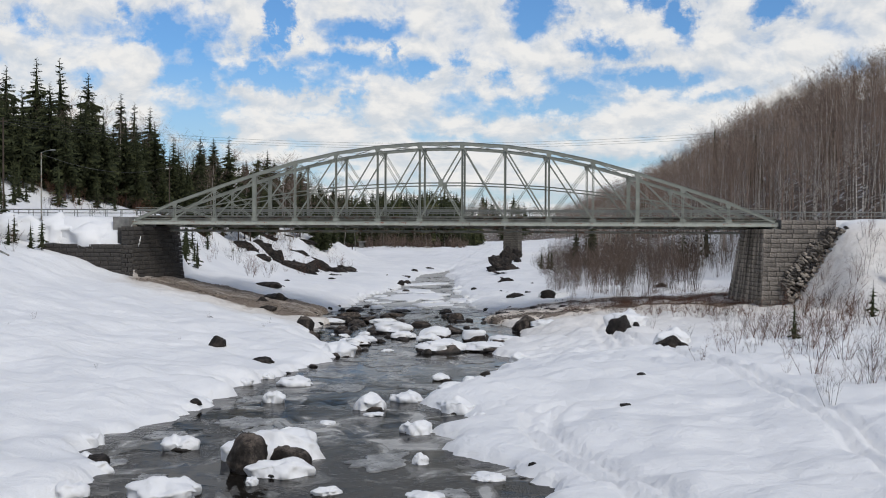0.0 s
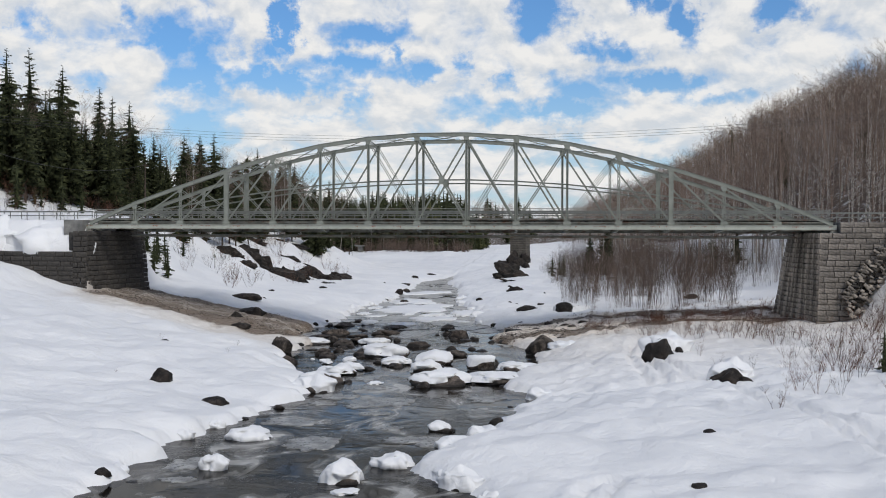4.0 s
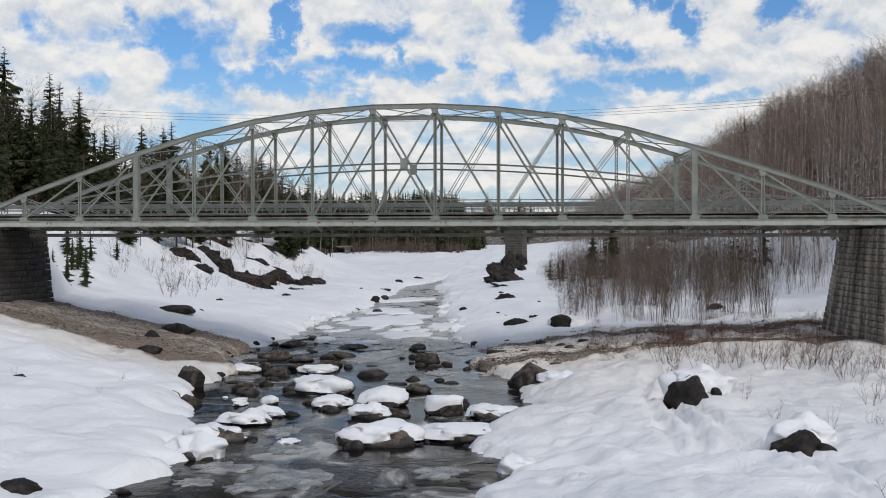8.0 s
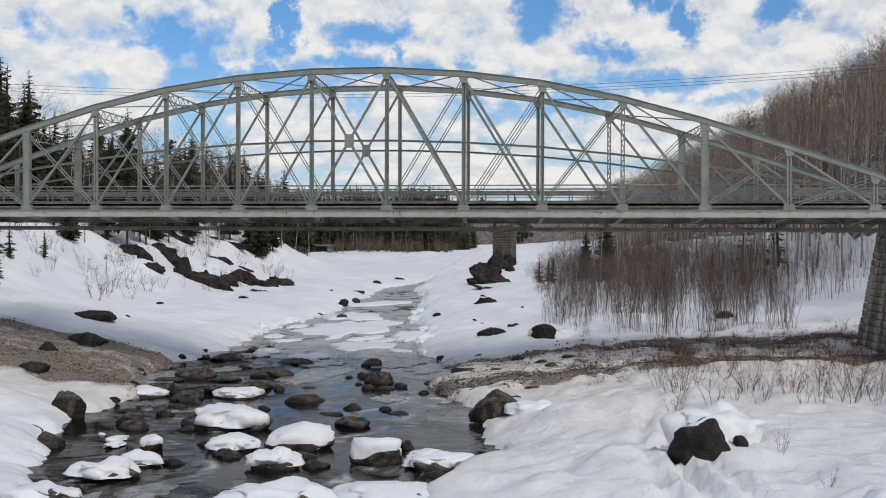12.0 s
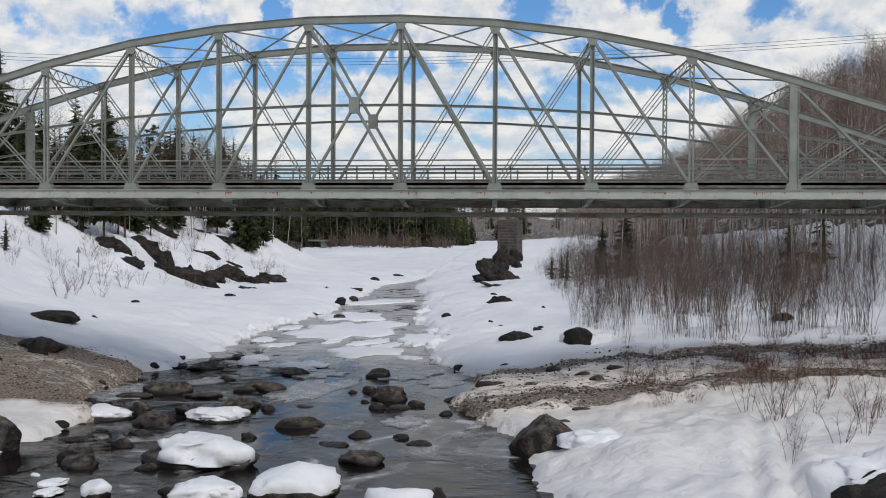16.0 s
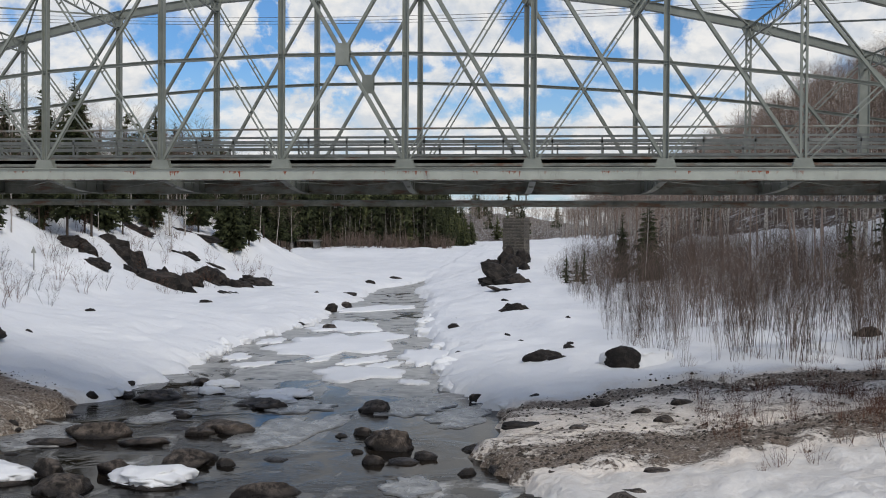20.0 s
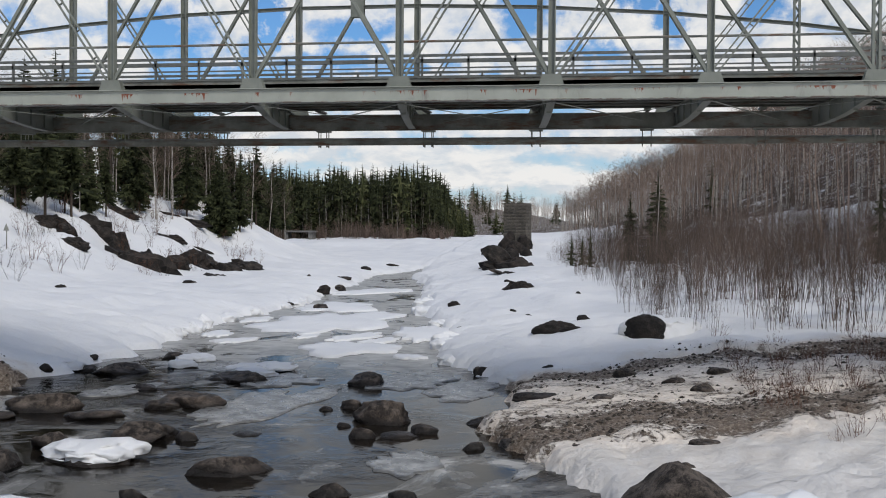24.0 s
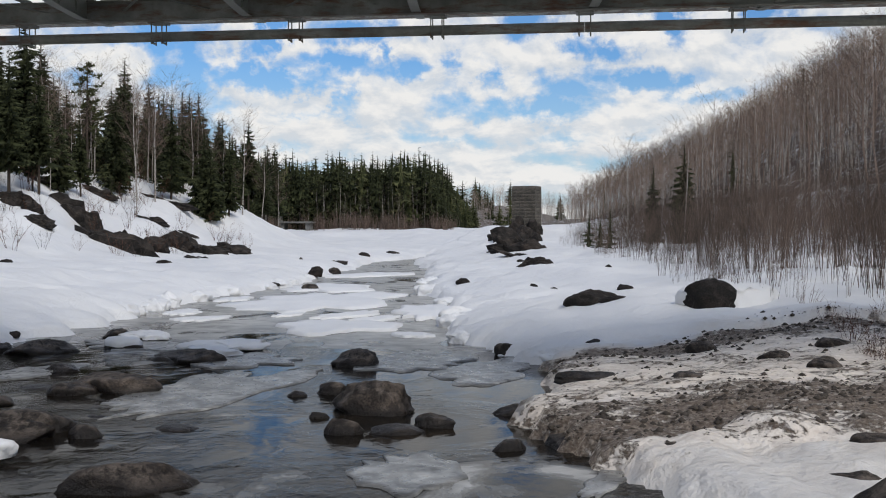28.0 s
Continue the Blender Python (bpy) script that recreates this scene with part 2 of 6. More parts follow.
def make_water(w, b):
    co = coords(w)
    up = w.n("ShaderNodeSeparateXYZ", {0: co}).outputs[1]
    # open water by the bridge, a closed grey sheet of ice upstream
    sheet = w.ramp(w.math("MULTIPLY", up, 0.02), (0.24, 0.0), (0.42, 1.0))
    film = w.noise(w.mapped(co, rot=(0, 0, 0.4), scale=(0.9, 0.62, 1.0)), 0.33, 5.0, 0.52, 1.1)
    near = w.ramp(w.math("MULTIPLY", up, -0.02), (0.4, 0.0), (0.8, 1.0))
    ice = w.ramp(w.math("ADD", film, w.math("ADD", w.math("MULTIPLY", near, 0.045), w.math("SUBTRACT", w.math("MULTIPLY", sheet, 0.23), 0.02))), (0.55, 0.0), (0.575, 0.22), (0.60, 0.20), (0.665, 1.0))
    murk = w.ramp(w.noise(co, 0.5, 5.0, 0.6, 0.5), (0.3, (0.003, 0.0035, 0.004)), (0.6, (0.014, 0.0115, 0.009)), (0.75, (0.034, 0.025, 0.017)))
    pale = w.ramp(w.noise(co, 0.8, 6.0, 0.6, 0.8), (0.3, (0.17, 0.17, 0.162)), (0.7, (0.50, 0.49, 0.465)))
    col = w.mix(ice, murk, pale)
    rough = w.math("ADD", 0.05, w.math("MULTIPLY", ice, 0.28))
    rip = w.noise(w.mapped(co, rot=(0, 0, 0.3), scale=(1.0, 0.8, 1.0)), 3.4, 4.0, 0.55, 1.2)
    rip2 = w.noise(co, 0.9, 2.0, 0.5, 0.6)
    lull = w.ramp(w.noise(co, 0.2, 3.0, 0.5, 0.8), (0.42, 0.12), (0.60, 1.0))
    hh = w.math("ADD", w.math("MULTIPLY", rip, 0.55), w.math("MULTIPLY", rip2, 0.8))
    amp = w.math("MULTIPLY", w.math("SUBTRACT", 1.0, w.math("MULTIPLY", ice, 0.94)), w.math("SUBTRACT", 1.0, w.math("MULTIPLY", sheet, 0.8)))
    put(w, b, col, rough, w.math("MULTIPLY", hh, w.math("MULTIPLY", amp, lull)), 0.045, 1.0)


def make_ice(w, b):
    co = coords(w)
    col = w.ramp(w.noise(co, 1.1, 6.0, 0.62, 0.4), (0.30, (0.045, 0.045, 0.043)), (0.48, (0.17, 0.168, 0.16)), (0.72, (0.46, 0.455, 0.435)))
    put(w, b, col, w.ramp(w.noise(co, 3.0), (0.3, 0.18), (0.7, 0.5)), w.noise(co, 5.0, 4.0), 0.02, 0.4)


def make_rock(low, mid, top, lit_and_tan):
    def f(w, b):
        co = coords(w)
        rnd = w.n("ShaderNodeObjectInfo").outputs["Random"]
        big = w.noise(co, 1.3, 5.0, 0.6)
        fine = w.noise(co, 16.0, 6.0, 0.7)
        col = w.ramp(big, (0.28, low), (0.5, mid), (0.72, top))
        red = w.mix(1.0, col, (1.07, 1.0, 0.95), "MULTIPLY")
        col = w.mix(w.ramp(rnd, (0.45, 0.0), (0.9, 1.0)), col, red)
        face = w.noise(co, 0.8, 5.0, 0.6, 0.8)
        col = w.mix(w.ramp(face, (0.48, 0.0), (0.62, min(0.5, lit_and_tan))), col, w.ramp(big, (0.35, (0.085, 0.068, 0.056)), (0.65, (0.19, 0.155, 0.13))))
        speck = w.ramp(fine, (0.36, 0.22), (0.64, 1.9))
        col = w.mix(1.0, col, speck, "MULTIPLY")
        # sunlit tops painted in: paler brown where the rock turns upward
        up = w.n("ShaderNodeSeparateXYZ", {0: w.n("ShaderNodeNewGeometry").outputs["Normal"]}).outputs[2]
        lit_top = w.math("MULTIPLY", w.ramp(up, (0.30, 0.0), (0.85, 1.0)), w.ramp(w.noise(co, 2.9, 7.0, 0.75), (0.44, 0.0), (0.56, 0.95)))
        col = w.mix(w.math("MULTIPLY", lit_top, lit_and_tan), col, w.ramp(fine, (0.3, (0.15, 0.122, 0.10)), (0.7, (0.30, 0.25, 0.21))))
        # a dark wet hem just over the water, deepened to stand for shaded undersides
        wet = w.n("ShaderNodeSeparateXYZ", {0: w.n("ShaderNodeNewGeometry").outputs["Position"]}).outputs[2]
        hem = w.ramp(w.math("SUBTRACT", w.math("ADD", wet, w.math("MULTIPLY", big, 0.2)), 0.5), (0.34, 0.88), (0.56, 0.0))
        col = w.mix(hem, col, (0.012, 0.010, 0.009))
        crack = w.n("ShaderNodeTexVoronoi", {"Vector": w.mapped(co, scale=(1.0, 1.0, 1.7)), "Scale": 2.1}).outputs["Distance"]
        h = w.math("ADD", w.math("ADD", big, w.math("MULTIPLY", crack, 0.4)), w.math("MULTIPLY", fine, 0.30))
        put(w, b, col, w.math("SUBTRACT", w.ramp(fine, (0.3, 0.55), (0.7, 0.85)), w.math("MULTIPLY", hem, 0.4)), h, 0.14, 1.0)
    return f


def make_stone(low, mid, top):
    def f(w, b):
        co = coords(w)
        rnd = w.n("ShaderNodeObjectInfo").outputs["Random"]
        n = w.noise(co, 2.2, 6.0, 0.62)
        fine = w.noise(co, 16.0, 4.0, 0.6)
        col = w.ramp(n, (0.3, low), (0.52, mid), (0.75, top))
        tone = w.ramp(rnd, (0.0, 0.72), (1.0, 1.22))
        col = w.mix(1.0, col, tone, "MULTIPLY")
        streak = w.noise(w.mapped(co, scale=(1.3, 1.3, 0.08)), 1.0, 4.0, 0.6)
        col = w.mix(w.ramp(streak, (0.5, 0.0), (0.68, 0.75)), col, (0.035, 0.032, 0.03))
        put(w, b, col, None, w.math("ADD", n, w.math("MULTIPLY", fine, 0.4)), 0.05, 0.9)
    return f


def make_streaked_stone(w, b):
    """Blackened blocks with pale lime and rust running down over all courses."""
    co = coords(w)
    at = w.n("ShaderNodeNewGeometry").outputs["Position"]
    n = w.noise(co, 2.2, 6.0, 0.62)
    col = w.ramp(n, (0.3, (0.07, 0.061, 0.05)), (0.52, (0.16, 0.14, 0.116)), (0.75, (0.28, 0.245, 0.205)))
    run = w.noise(w.mapped(at, scale=(1.2, 1.2, 0.07)), 1.0, 5.0, 0.65)
    col = w.mix(w.ramp(run, (0.50, 0.0), (0.62, 0.8)), col, (0.40, 0.35, 0.295))
    col = w.mix(w.ramp(run, (0.36, 0.8), (0.46, 0.0)), col, (0.022, 0.020, 0.018))
    put(w, b, col, None, n, 0.05, 0.9)


def make_paint(w, b):
    co = coords(w)
    n = w.noise(co, 1.1, 5.0, 0.6)
    col = w.ramp(n, (0.3, (0.165, 0.177, 0.150)), (0.6, (0.222, 0.235, 0.203)), (0.8, (0.275, 0.286, 0.252)))
    grime = w.noise(w.mapped(co, scale=(1.2, 1.2, 0.35)), 2.2, 6.0, 0.7)
    col = w.mix(w.ramp(grime, (0.60, 0.0), (0.74, 0.6)), col, (0.10, 0.095, 0.085))
    rust = w.noise(w.mapped(co, scale=(0.9, 1.0, 2.4)), 0.85, 7.0, 0.75)
    col = w.mix(w.ramp(rust, (0.655, 0.0), (0.70, 0.9)), col, (0.20, 0.065, 0.028))
    put(w, b, col, w.ramp(n, (0.3, 0.42), (0.7, 0.62)), w.noise(co, 30.0, 3.0), 0.004, 0.5)


def make_chord(w, b):
    co = coords(w)
    n = w.noise(co, 1.1, 5.0, 0.6)
    col = w.ramp(n, (0.3, (0.30, 0.315, 0.272)), (0.6, (0.375, 0.39, 0.342)), (0.8, (0.43, 0.44, 0.395)))
    sep = w.n("ShaderNodeSeparateXYZ", {0: co})
    # rust breaks out along the upper edge in spells and runs down in thin drips
    spell = w.noise(w.mapped(co, scale=(0.55, 0.0, 0.0)), 1.0, 3.0, 0.6)
    drip = w.noise(w.mapped(co, scale=(9.0, 0.0, 0.9)), 1.0, 4.0, 0.7)
    reach = w.math("SUBTRACT", 11.862, w.math("MULTIPLY", w.math("MAXIMUM", w.math("SUBTRACT", drip, 0.52), 0.0), 1.3))
    top = w.math("MULTIPLY", w.math("GREATER_THAN", sep.outputs[2], reach), w.math("LESS_THAN", sep.outputs[2], 11.88))
    wet = w.math("GREATER_THAN", sep.outputs[2], w.math("SUBTRACT", 12.25, w.math("MULTIPLY", drip, 0.62)))
    rust = w.math("MULTIPLY", w.ramp(spell, (0.51, 0.0), (0.55, 1.0)), w.math("MULTIPLY", top, w.ramp(drip, (0.44, 0.0), (0.52, 1.0))))
    col = w.mix(rust, col, (0.22, 0.055, 0.022))
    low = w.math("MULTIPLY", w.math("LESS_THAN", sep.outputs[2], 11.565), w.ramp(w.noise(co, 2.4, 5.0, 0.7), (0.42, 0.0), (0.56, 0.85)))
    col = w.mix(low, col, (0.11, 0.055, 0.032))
    grime = w.noise(w.mapped(co, scale=(1.2, 1.2, 0.35)), 2.2, 6.0, 0.7)
    col = w.mix(w.ramp(grime, (0.58, 0.0), (0.74, 0.5)), col, (0.12, 0.115, 0.10))
    put(w, b, col, w.ramp(n, (0.3, 0.42), (0.7, 0.62)), w.noise(co, 30.0, 3.0), 0.004, 0.5)


def make_dirty_steel(w, b):
    co = coords(w)
    n = w.noise(co, 0.9, 6.0, 0.66)
    col = w.ramp(n, (0.3, (0.12, 0.124, 0.108)), (0.55, (0.24, 0.246, 0.215)), (0.72, (0.33, 0.335, 0.30)))
    rust = w.noise(w.mapped(co, scale=(0.5, 1.0, 2.0)), 1.6, 6.0, 0.7)
    col = w.mix(w.ramp(rust, (0.50, 0.0), (0.64, 0.9)), col, (0.15, 0.075, 0.042))
    put(w, b, col, None, n, 0.01, 0.4)


def make_galv(w, b):
    co = coords(w)
    n = w.noise(co, 3.0, 5.0, 0.6)
    col = w.ramp(n, (0.3, (0.13, 0.136, 0.124)), (0.7, (0.22, 0.227, 0.21)))
    put(w, b, col, w.ramp(n, (0.3, 0.35), (0.7, 0.6)))


def make_concrete(w, b):
    co = coords(w)
    n = w.noise(co, 1.4, 6.0, 0.65)
    col = w.ramp(n, (0.3, (0.10, 0.10, 0.095)), (0.7, (0.24, 0.235, 0.22)))
    put(w, b, col, None, n, 0.03, 0.6)


def make_bark(dark, light):
    def f(w, b):
        co = coords(w)
        rnd = w.n("ShaderNodeNewGeometry").outputs["Random Per Island"]
        n = w.noise(w.mapped(co, scale=(3.0, 3.0, 1.2)), 1.0, 4.0, 0.65)
        col = w.ramp(w.math("ADD", w.math("MULTIPLY", n, 0.6), w.math("MULTIPLY", rnd, 0.4)), (0.3, dark), (0.75, light))
        put(w, b, col, None, n, 0.02, 0.5)
    return f


def make_birch(w, b):
    co = coords(w)
    n = w.noise(w.mapped(co, scale=(2.0, 2.0, 5.0)), 1.2, 4.0, 0.7)
    col = w.ramp(n, (0.38, (0.08, 0.068, 0.06)), (0.48, (0.33, 0.30, 0.27)), (0.8, (0.62, 0.59, 0.55)))
    put(w, b, col)


def make_needles(dark, light):
    def f(w, b):
        rnd = w.n("ShaderNodeNewGeometry").outputs["Random Per Island"]
        n = w.noise(coords(w), 0.5, 3.0)
        col = w.ramp(w.math("ADD", w.math("MULTIPLY", rnd, 0.6), w.math("MULTIPLY", n, 0.4)), (0.25, dark), (0.8, light))
        put(w, b, col)
    return f


def plain(c, c2):
    def f(w, b):
        put(w, b, w.ramp(w.noise(coords(w), 4.0, 4.0), (0.3, c), (0.7, c2)))
    return f


GROUND = material("snow_and_grit", make_ground, 0.72, spec=0.25)
FLOOR = material("forest_floor", make_forest_floor, 0.9, spec=0.2)
SNOW = material("snow", make_snow, 0.7, spec=0.25)
WATER = material("river_water", make_water, 0.06, spec=0.5)
WATER.node_tree.nodes["Principled BSDF"].inputs["IOR"].default_value = 1.12
ICE = material("river_ice", make_ice, 0.35)
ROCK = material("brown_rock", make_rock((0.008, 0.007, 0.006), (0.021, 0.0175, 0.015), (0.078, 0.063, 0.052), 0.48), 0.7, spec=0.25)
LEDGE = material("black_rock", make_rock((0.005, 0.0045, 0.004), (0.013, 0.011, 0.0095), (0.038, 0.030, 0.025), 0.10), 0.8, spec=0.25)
GRANITE = material("granite_blocks", make_stone((0.10, 0.088, 0.075), (0.21, 0.185, 0.16), (0.34, 0.30, 0.26)), 0.85)
DARKSTONE = material("dark_stone_blocks", make_stone((0.020, 0.018, 0.016), (0.046, 0.041, 0.036), (0.095, 0.084, 0.074)), 0.85)
PIERSTONE = material("pier_stone", make_stone((0.040, 0.036, 0.028), (0.105, 0.093, 0.075), (0.24, 0.205, 0.165)), 0.9)
STAINED = material("stained_stone_blocks", make_streaked_stone, 0.85)
MORTAR = material("joint", plain((0.03, 0.028, 0.025), (0.07, 0.065, 0.06)), 0.95)
PAINT = material("grey_green_paint", make_paint, 0.5)
CHORD = material("rust_streaked_paint", make_chord, 0.5)
STEEL = material("grimy_steel", make_dirty_steel, 0.7)
GALV = material("galvanised_steel", make_galv, 0.5, 0.3)
CONCRETE = material("weathered_concrete", make_concrete, 0.9)
ASPHALT = material("wet_asphalt", plain((0.035, 0.035, 0.036), (0.075, 0.073, 0.07)), 0.7)
BARK = material("bark", make_bark((0.030, 0.023, 0.018), (0.10, 0.08, 0.066)), 0.9, spec=0.12)
TWIG = material("twigs", make_bark((0.078, 0.057, 0.046), (0.25, 0.188, 0.154)), 0.9, spec=0.12)
PALETWIG = material("pale_twigs", make_bark((0.15, 0.112, 0.092), (0.39, 0.30, 0.25)), 0.9, spec=0.12)
REDTWIG = material("red_twigs", make_bark((0.075, 0.038, 0.026), (0.20, 0.108, 0.075)), 0.9, spec=0.12)
BIRCH = material("birch_bark", make_birch, 0.8, spec=0.12)
NEEDLE = material("spruce_needles", make_needles((0.015, 0.020, 0.010), (0.066, 0.074, 0.034)), 0.75, spec=0.12)
# paler needles with sunlight put into the colour, for pines and some far conifers
SUNLIT_PINE = material("sunlit_needles", make_needles((0.032, 0.040, 0.016), (0.13, 0.135, 0.062)), 0.75, spec=0.12)
SOIL = material("grit", plain((0.022, 0.017, 0.013), (0.10, 0.082, 0.066)), 0.95)
WIRE = material("cable", plain((0.03, 0.03, 0.03), (0.05, 0.05, 0.05)), 0.6)

# ---------- mesh tools ----------
class Mesh:
    """Collects boxes, bars, tubes and loose faces for one mesh."""

    def __init__(self):
        self.v, self.f = [], []

    def add(self, verts, faces):
        n = len(self.v)
        self.v.extend(tuple(p) for p in verts)
        self.f.extend(tuple(i + n for i in q) for q in faces)
        return self

    def box(self, x0, x1, y0, y1, z0, z1):
        p = [(x, y, z) for z in (z0, z1) for y in (y0, y1) for x in (x0, x1)]
        return self.add(p, [(0, 2, 3, 1), (4, 5, 7, 6), (0, 1, 5, 4), (2, 6, 7, 3), (0, 4, 6, 2), (1, 3, 7, 5)])

    def bar(self, a, b, w, h, up=(0, 0, 1)):
        """A bar of width w (sideways) and height h (along up) from a to b."""
        a, b, up = Vector(a), Vector(b), Vector(up)
        d = (b - a).normalized()
        side = d.cross(up).normalized() * (w / 2)
        top = side.cross(d).normalized() * (h / 2)
        p = [q + sx * side + sz * top for q in (a, b) for sx, sz in ((-1, -1), (1, -1), (1, 1), (-1, 1))]
        return self.add(p, [(3, 2, 1, 0), (4, 5, 6, 7), (0, 1, 5, 4), (1, 2, 6, 5), (2, 3, 7, 6), (3, 0, 4, 7)])

    def tube(self, pts, radii, n=5, cap=True):
        pts = [Vector(p) for p in pts]
        rings, last = [], None
        for i, p in enumerate(pts):
            d = (pts[min(i + 1, len(pts) - 1)] - pts[max(i - 1, 0)]).normalized()
            u = d.orthogonal().normalized() if last is None else (last - d * last.dot(d)).normalized()
            last = u
            v = d.cross(u)
            r = radii[i]
            rings.append([p + r * (math.cos(2 * math.pi * k / n) * u + math.sin(2 * math.pi * k / n) * v) for k in range(n)])
        faces = []
        for i in range(len(pts) - 1):
            for k in range(n):
                a, b = i * n + k, i * n + (k + 1) % n
                faces.append((a, b, b + n, a + n))
        if cap:
            faces.append(tuple(range(n - 1, -1, -1)))
            faces.append(tuple(range((len(pts) - 1) * n, len(pts) * n)))
        return self.add([q for r in rings for q in r], faces)

    def spike(self, a, b, r):
        """A thin three-sided taper from a to the point b."""
        a, b = Vector(a), Vector(b)
        d = (b - a).normalized()
        u = d.orthogonal().normalized()
        v = d.cross(u)
        p = [a + r * (math.cos(t) * u + math.sin(t) * v) for t in (0, 2.094, 4.189)] + [b]
        return self.add(p, [(0, 1, 3), (1, 2, 3), (2, 0, 3)])

    def data(self, name, mat, smooth=False):
        me = bpy.data.meshes.new(name)
        me.from_pydata(self.v, [], self.f)
        for m in (mat if isinstance(mat, (list, tuple)) else [mat]):
            me.materials.append(m)
        if smooth:
            me.polygons.foreach_set("use_smooth", [True] * len(me.polygons))
        me.update()
        return me


def part(name, mesh, mat, parent=None, label="", smooth=False):
    ob = new(name, mesh.data(name, mat, smooth) if isinstance(mesh, Mesh) else mesh)
    if parent:
        ob.parent = parent
    return tagged(ob, label)


def thing(name, label, category, group="", kind="", at=(0, 0, 0)):
    ob = tagged(new(name), label, category, group, kind)
    ob.location = at
    return ob


def joined(name, templates, places, mats):
    """One mesh out of many copies of template arrays. places: (template number, 4x4 array)."""
    vs, loops, starts, mi, nv, nl = [], [], [], [], 0, 0
    for k, m in places:
        v, lp, st, mt = templates[k]
        vs.append(v @ m[:3, :3].T + m[:3, 3])
        loops.append(lp + nv)
        starts.append(st + nl)
        mi.append(mt)
        nv += len(v)
        nl += len(lp)
    me = bpy.data.meshes.new(name)
    v, lp, st, mi = np.concatenate(vs), np.concatenate(loops), np.concatenate(starts), np.concatenate(mi)
    me.vertices.add(len(v))
    me.vertices.foreach_set("co", v.astype(np.float32).ravel())
    me.loops.add(len(lp))
    me.loops.foreach_set("vertex_index", lp.astype(np.int32))
    me.polygons.add(len(st))
    me.polygons.foreach_set("loop_start", st.astype(np.int32))
    me.polygons.foreach_set("material_index", mi.astype(np.int32))
    for m in mats:
        me.materials.append(m)
    me.update(calc_edges=True)
    return me


def as_template(*pairs):
    """Arrays for joined() from (Mesh, material number) pairs."""
    vs, lp, st, mt, nv, nl = [], [], [], [], 0, 0
    for m, k in pairs:
        vs.append(np.array(m.v, float))
        for q in m.f:
            st.append(nl)
            lp.extend(i + nv for i in q)
            mt.append(k)
            nl += len(q)
        nv += len(m.v)
    return np.concatenate(vs), np.array(lp), np.array(st), np.array(mt)


def spin(x, y, z, s=1.0, turn=0.0, lean=0.0):
    return np.array(pose(x, y, z, lean, 0, math.degrees(turn)) @ Matrix.Scale(s, 4))


def vnoise(x, y, seed=0):
    """Smooth value noise between -1 and 1, on arrays."""
    x, y = np.asarray(x, float), np.asarray(y, float)
    xi, yi = np.floor(x), np.floor(y)
    u, v = x - xi, y - yi
    u, v = u * u * (3 - 2 * u), v * v * (3 - 2 * v)

    def h(a, b):
        s = np.sin(a * 127.1 + b * 311.7 + seed * 74.7) * 43758.5453
        return 2 * (s - np.floor(s)) - 1
    return (h(xi, yi) * (1 - u) + h(xi + 1, yi) * u) * (1 - v) + (h(xi, yi + 1) * (1 - u) + h(xi + 1, yi + 1) * u) * v


# ---------- the lie of the land ----------
WATER_Z = 0.65
LEFT_Y = [-140, -90, -82, -76, -69, -63, -55, -49, -39, -33, -25, -15, -6, 2, 9, 20, 31, 44, 57, 63, 78, 115, 138, 152]
LEFT_X = [-12, -3, -1, -5, -5, -4, -5, -4.3, -3, -4.2, -7.4, -11, -11.6, -15.2, -16.2, -15.8, -17.4, -18.5, -17.3, -17.8, -19.3, -23.5, -21.5, -22]
RIGHT_Y = [-140, -90, -81, -77, -73.4, -68, -64, -58.8, -48, -36.4, -30.7, -19, -11, -6.5, -3, 0, 11.7, 16, 20, 28, 37, 45, 59, 85, 115, 132, 152]
RIGHT_X = [26, 19.5, 17.7, 16.2, 12.8, 10.7, 12.6, 8.6, 10.4, 12.3, 9.9, 11.6, 9.5, 8.7, 7.2, 5.8, 5.3, 3.5, 1.2, -0.2, -0.7, -4, -6.4, -10, -17, -18.4, -21.5]


TOE_Y = [-20, 10, 15, 40, 62, 105, 130, 150, 170, 185, 225]
TOE_X = [-90, -44, -38, -37, -39, -40, -38, -40.5, -46, -56, -105]


def soft(v, k):
    """A ramp that bends smoothly at zero."""
    return 0.5 * (v + np.sqrt(v * v + k * k))


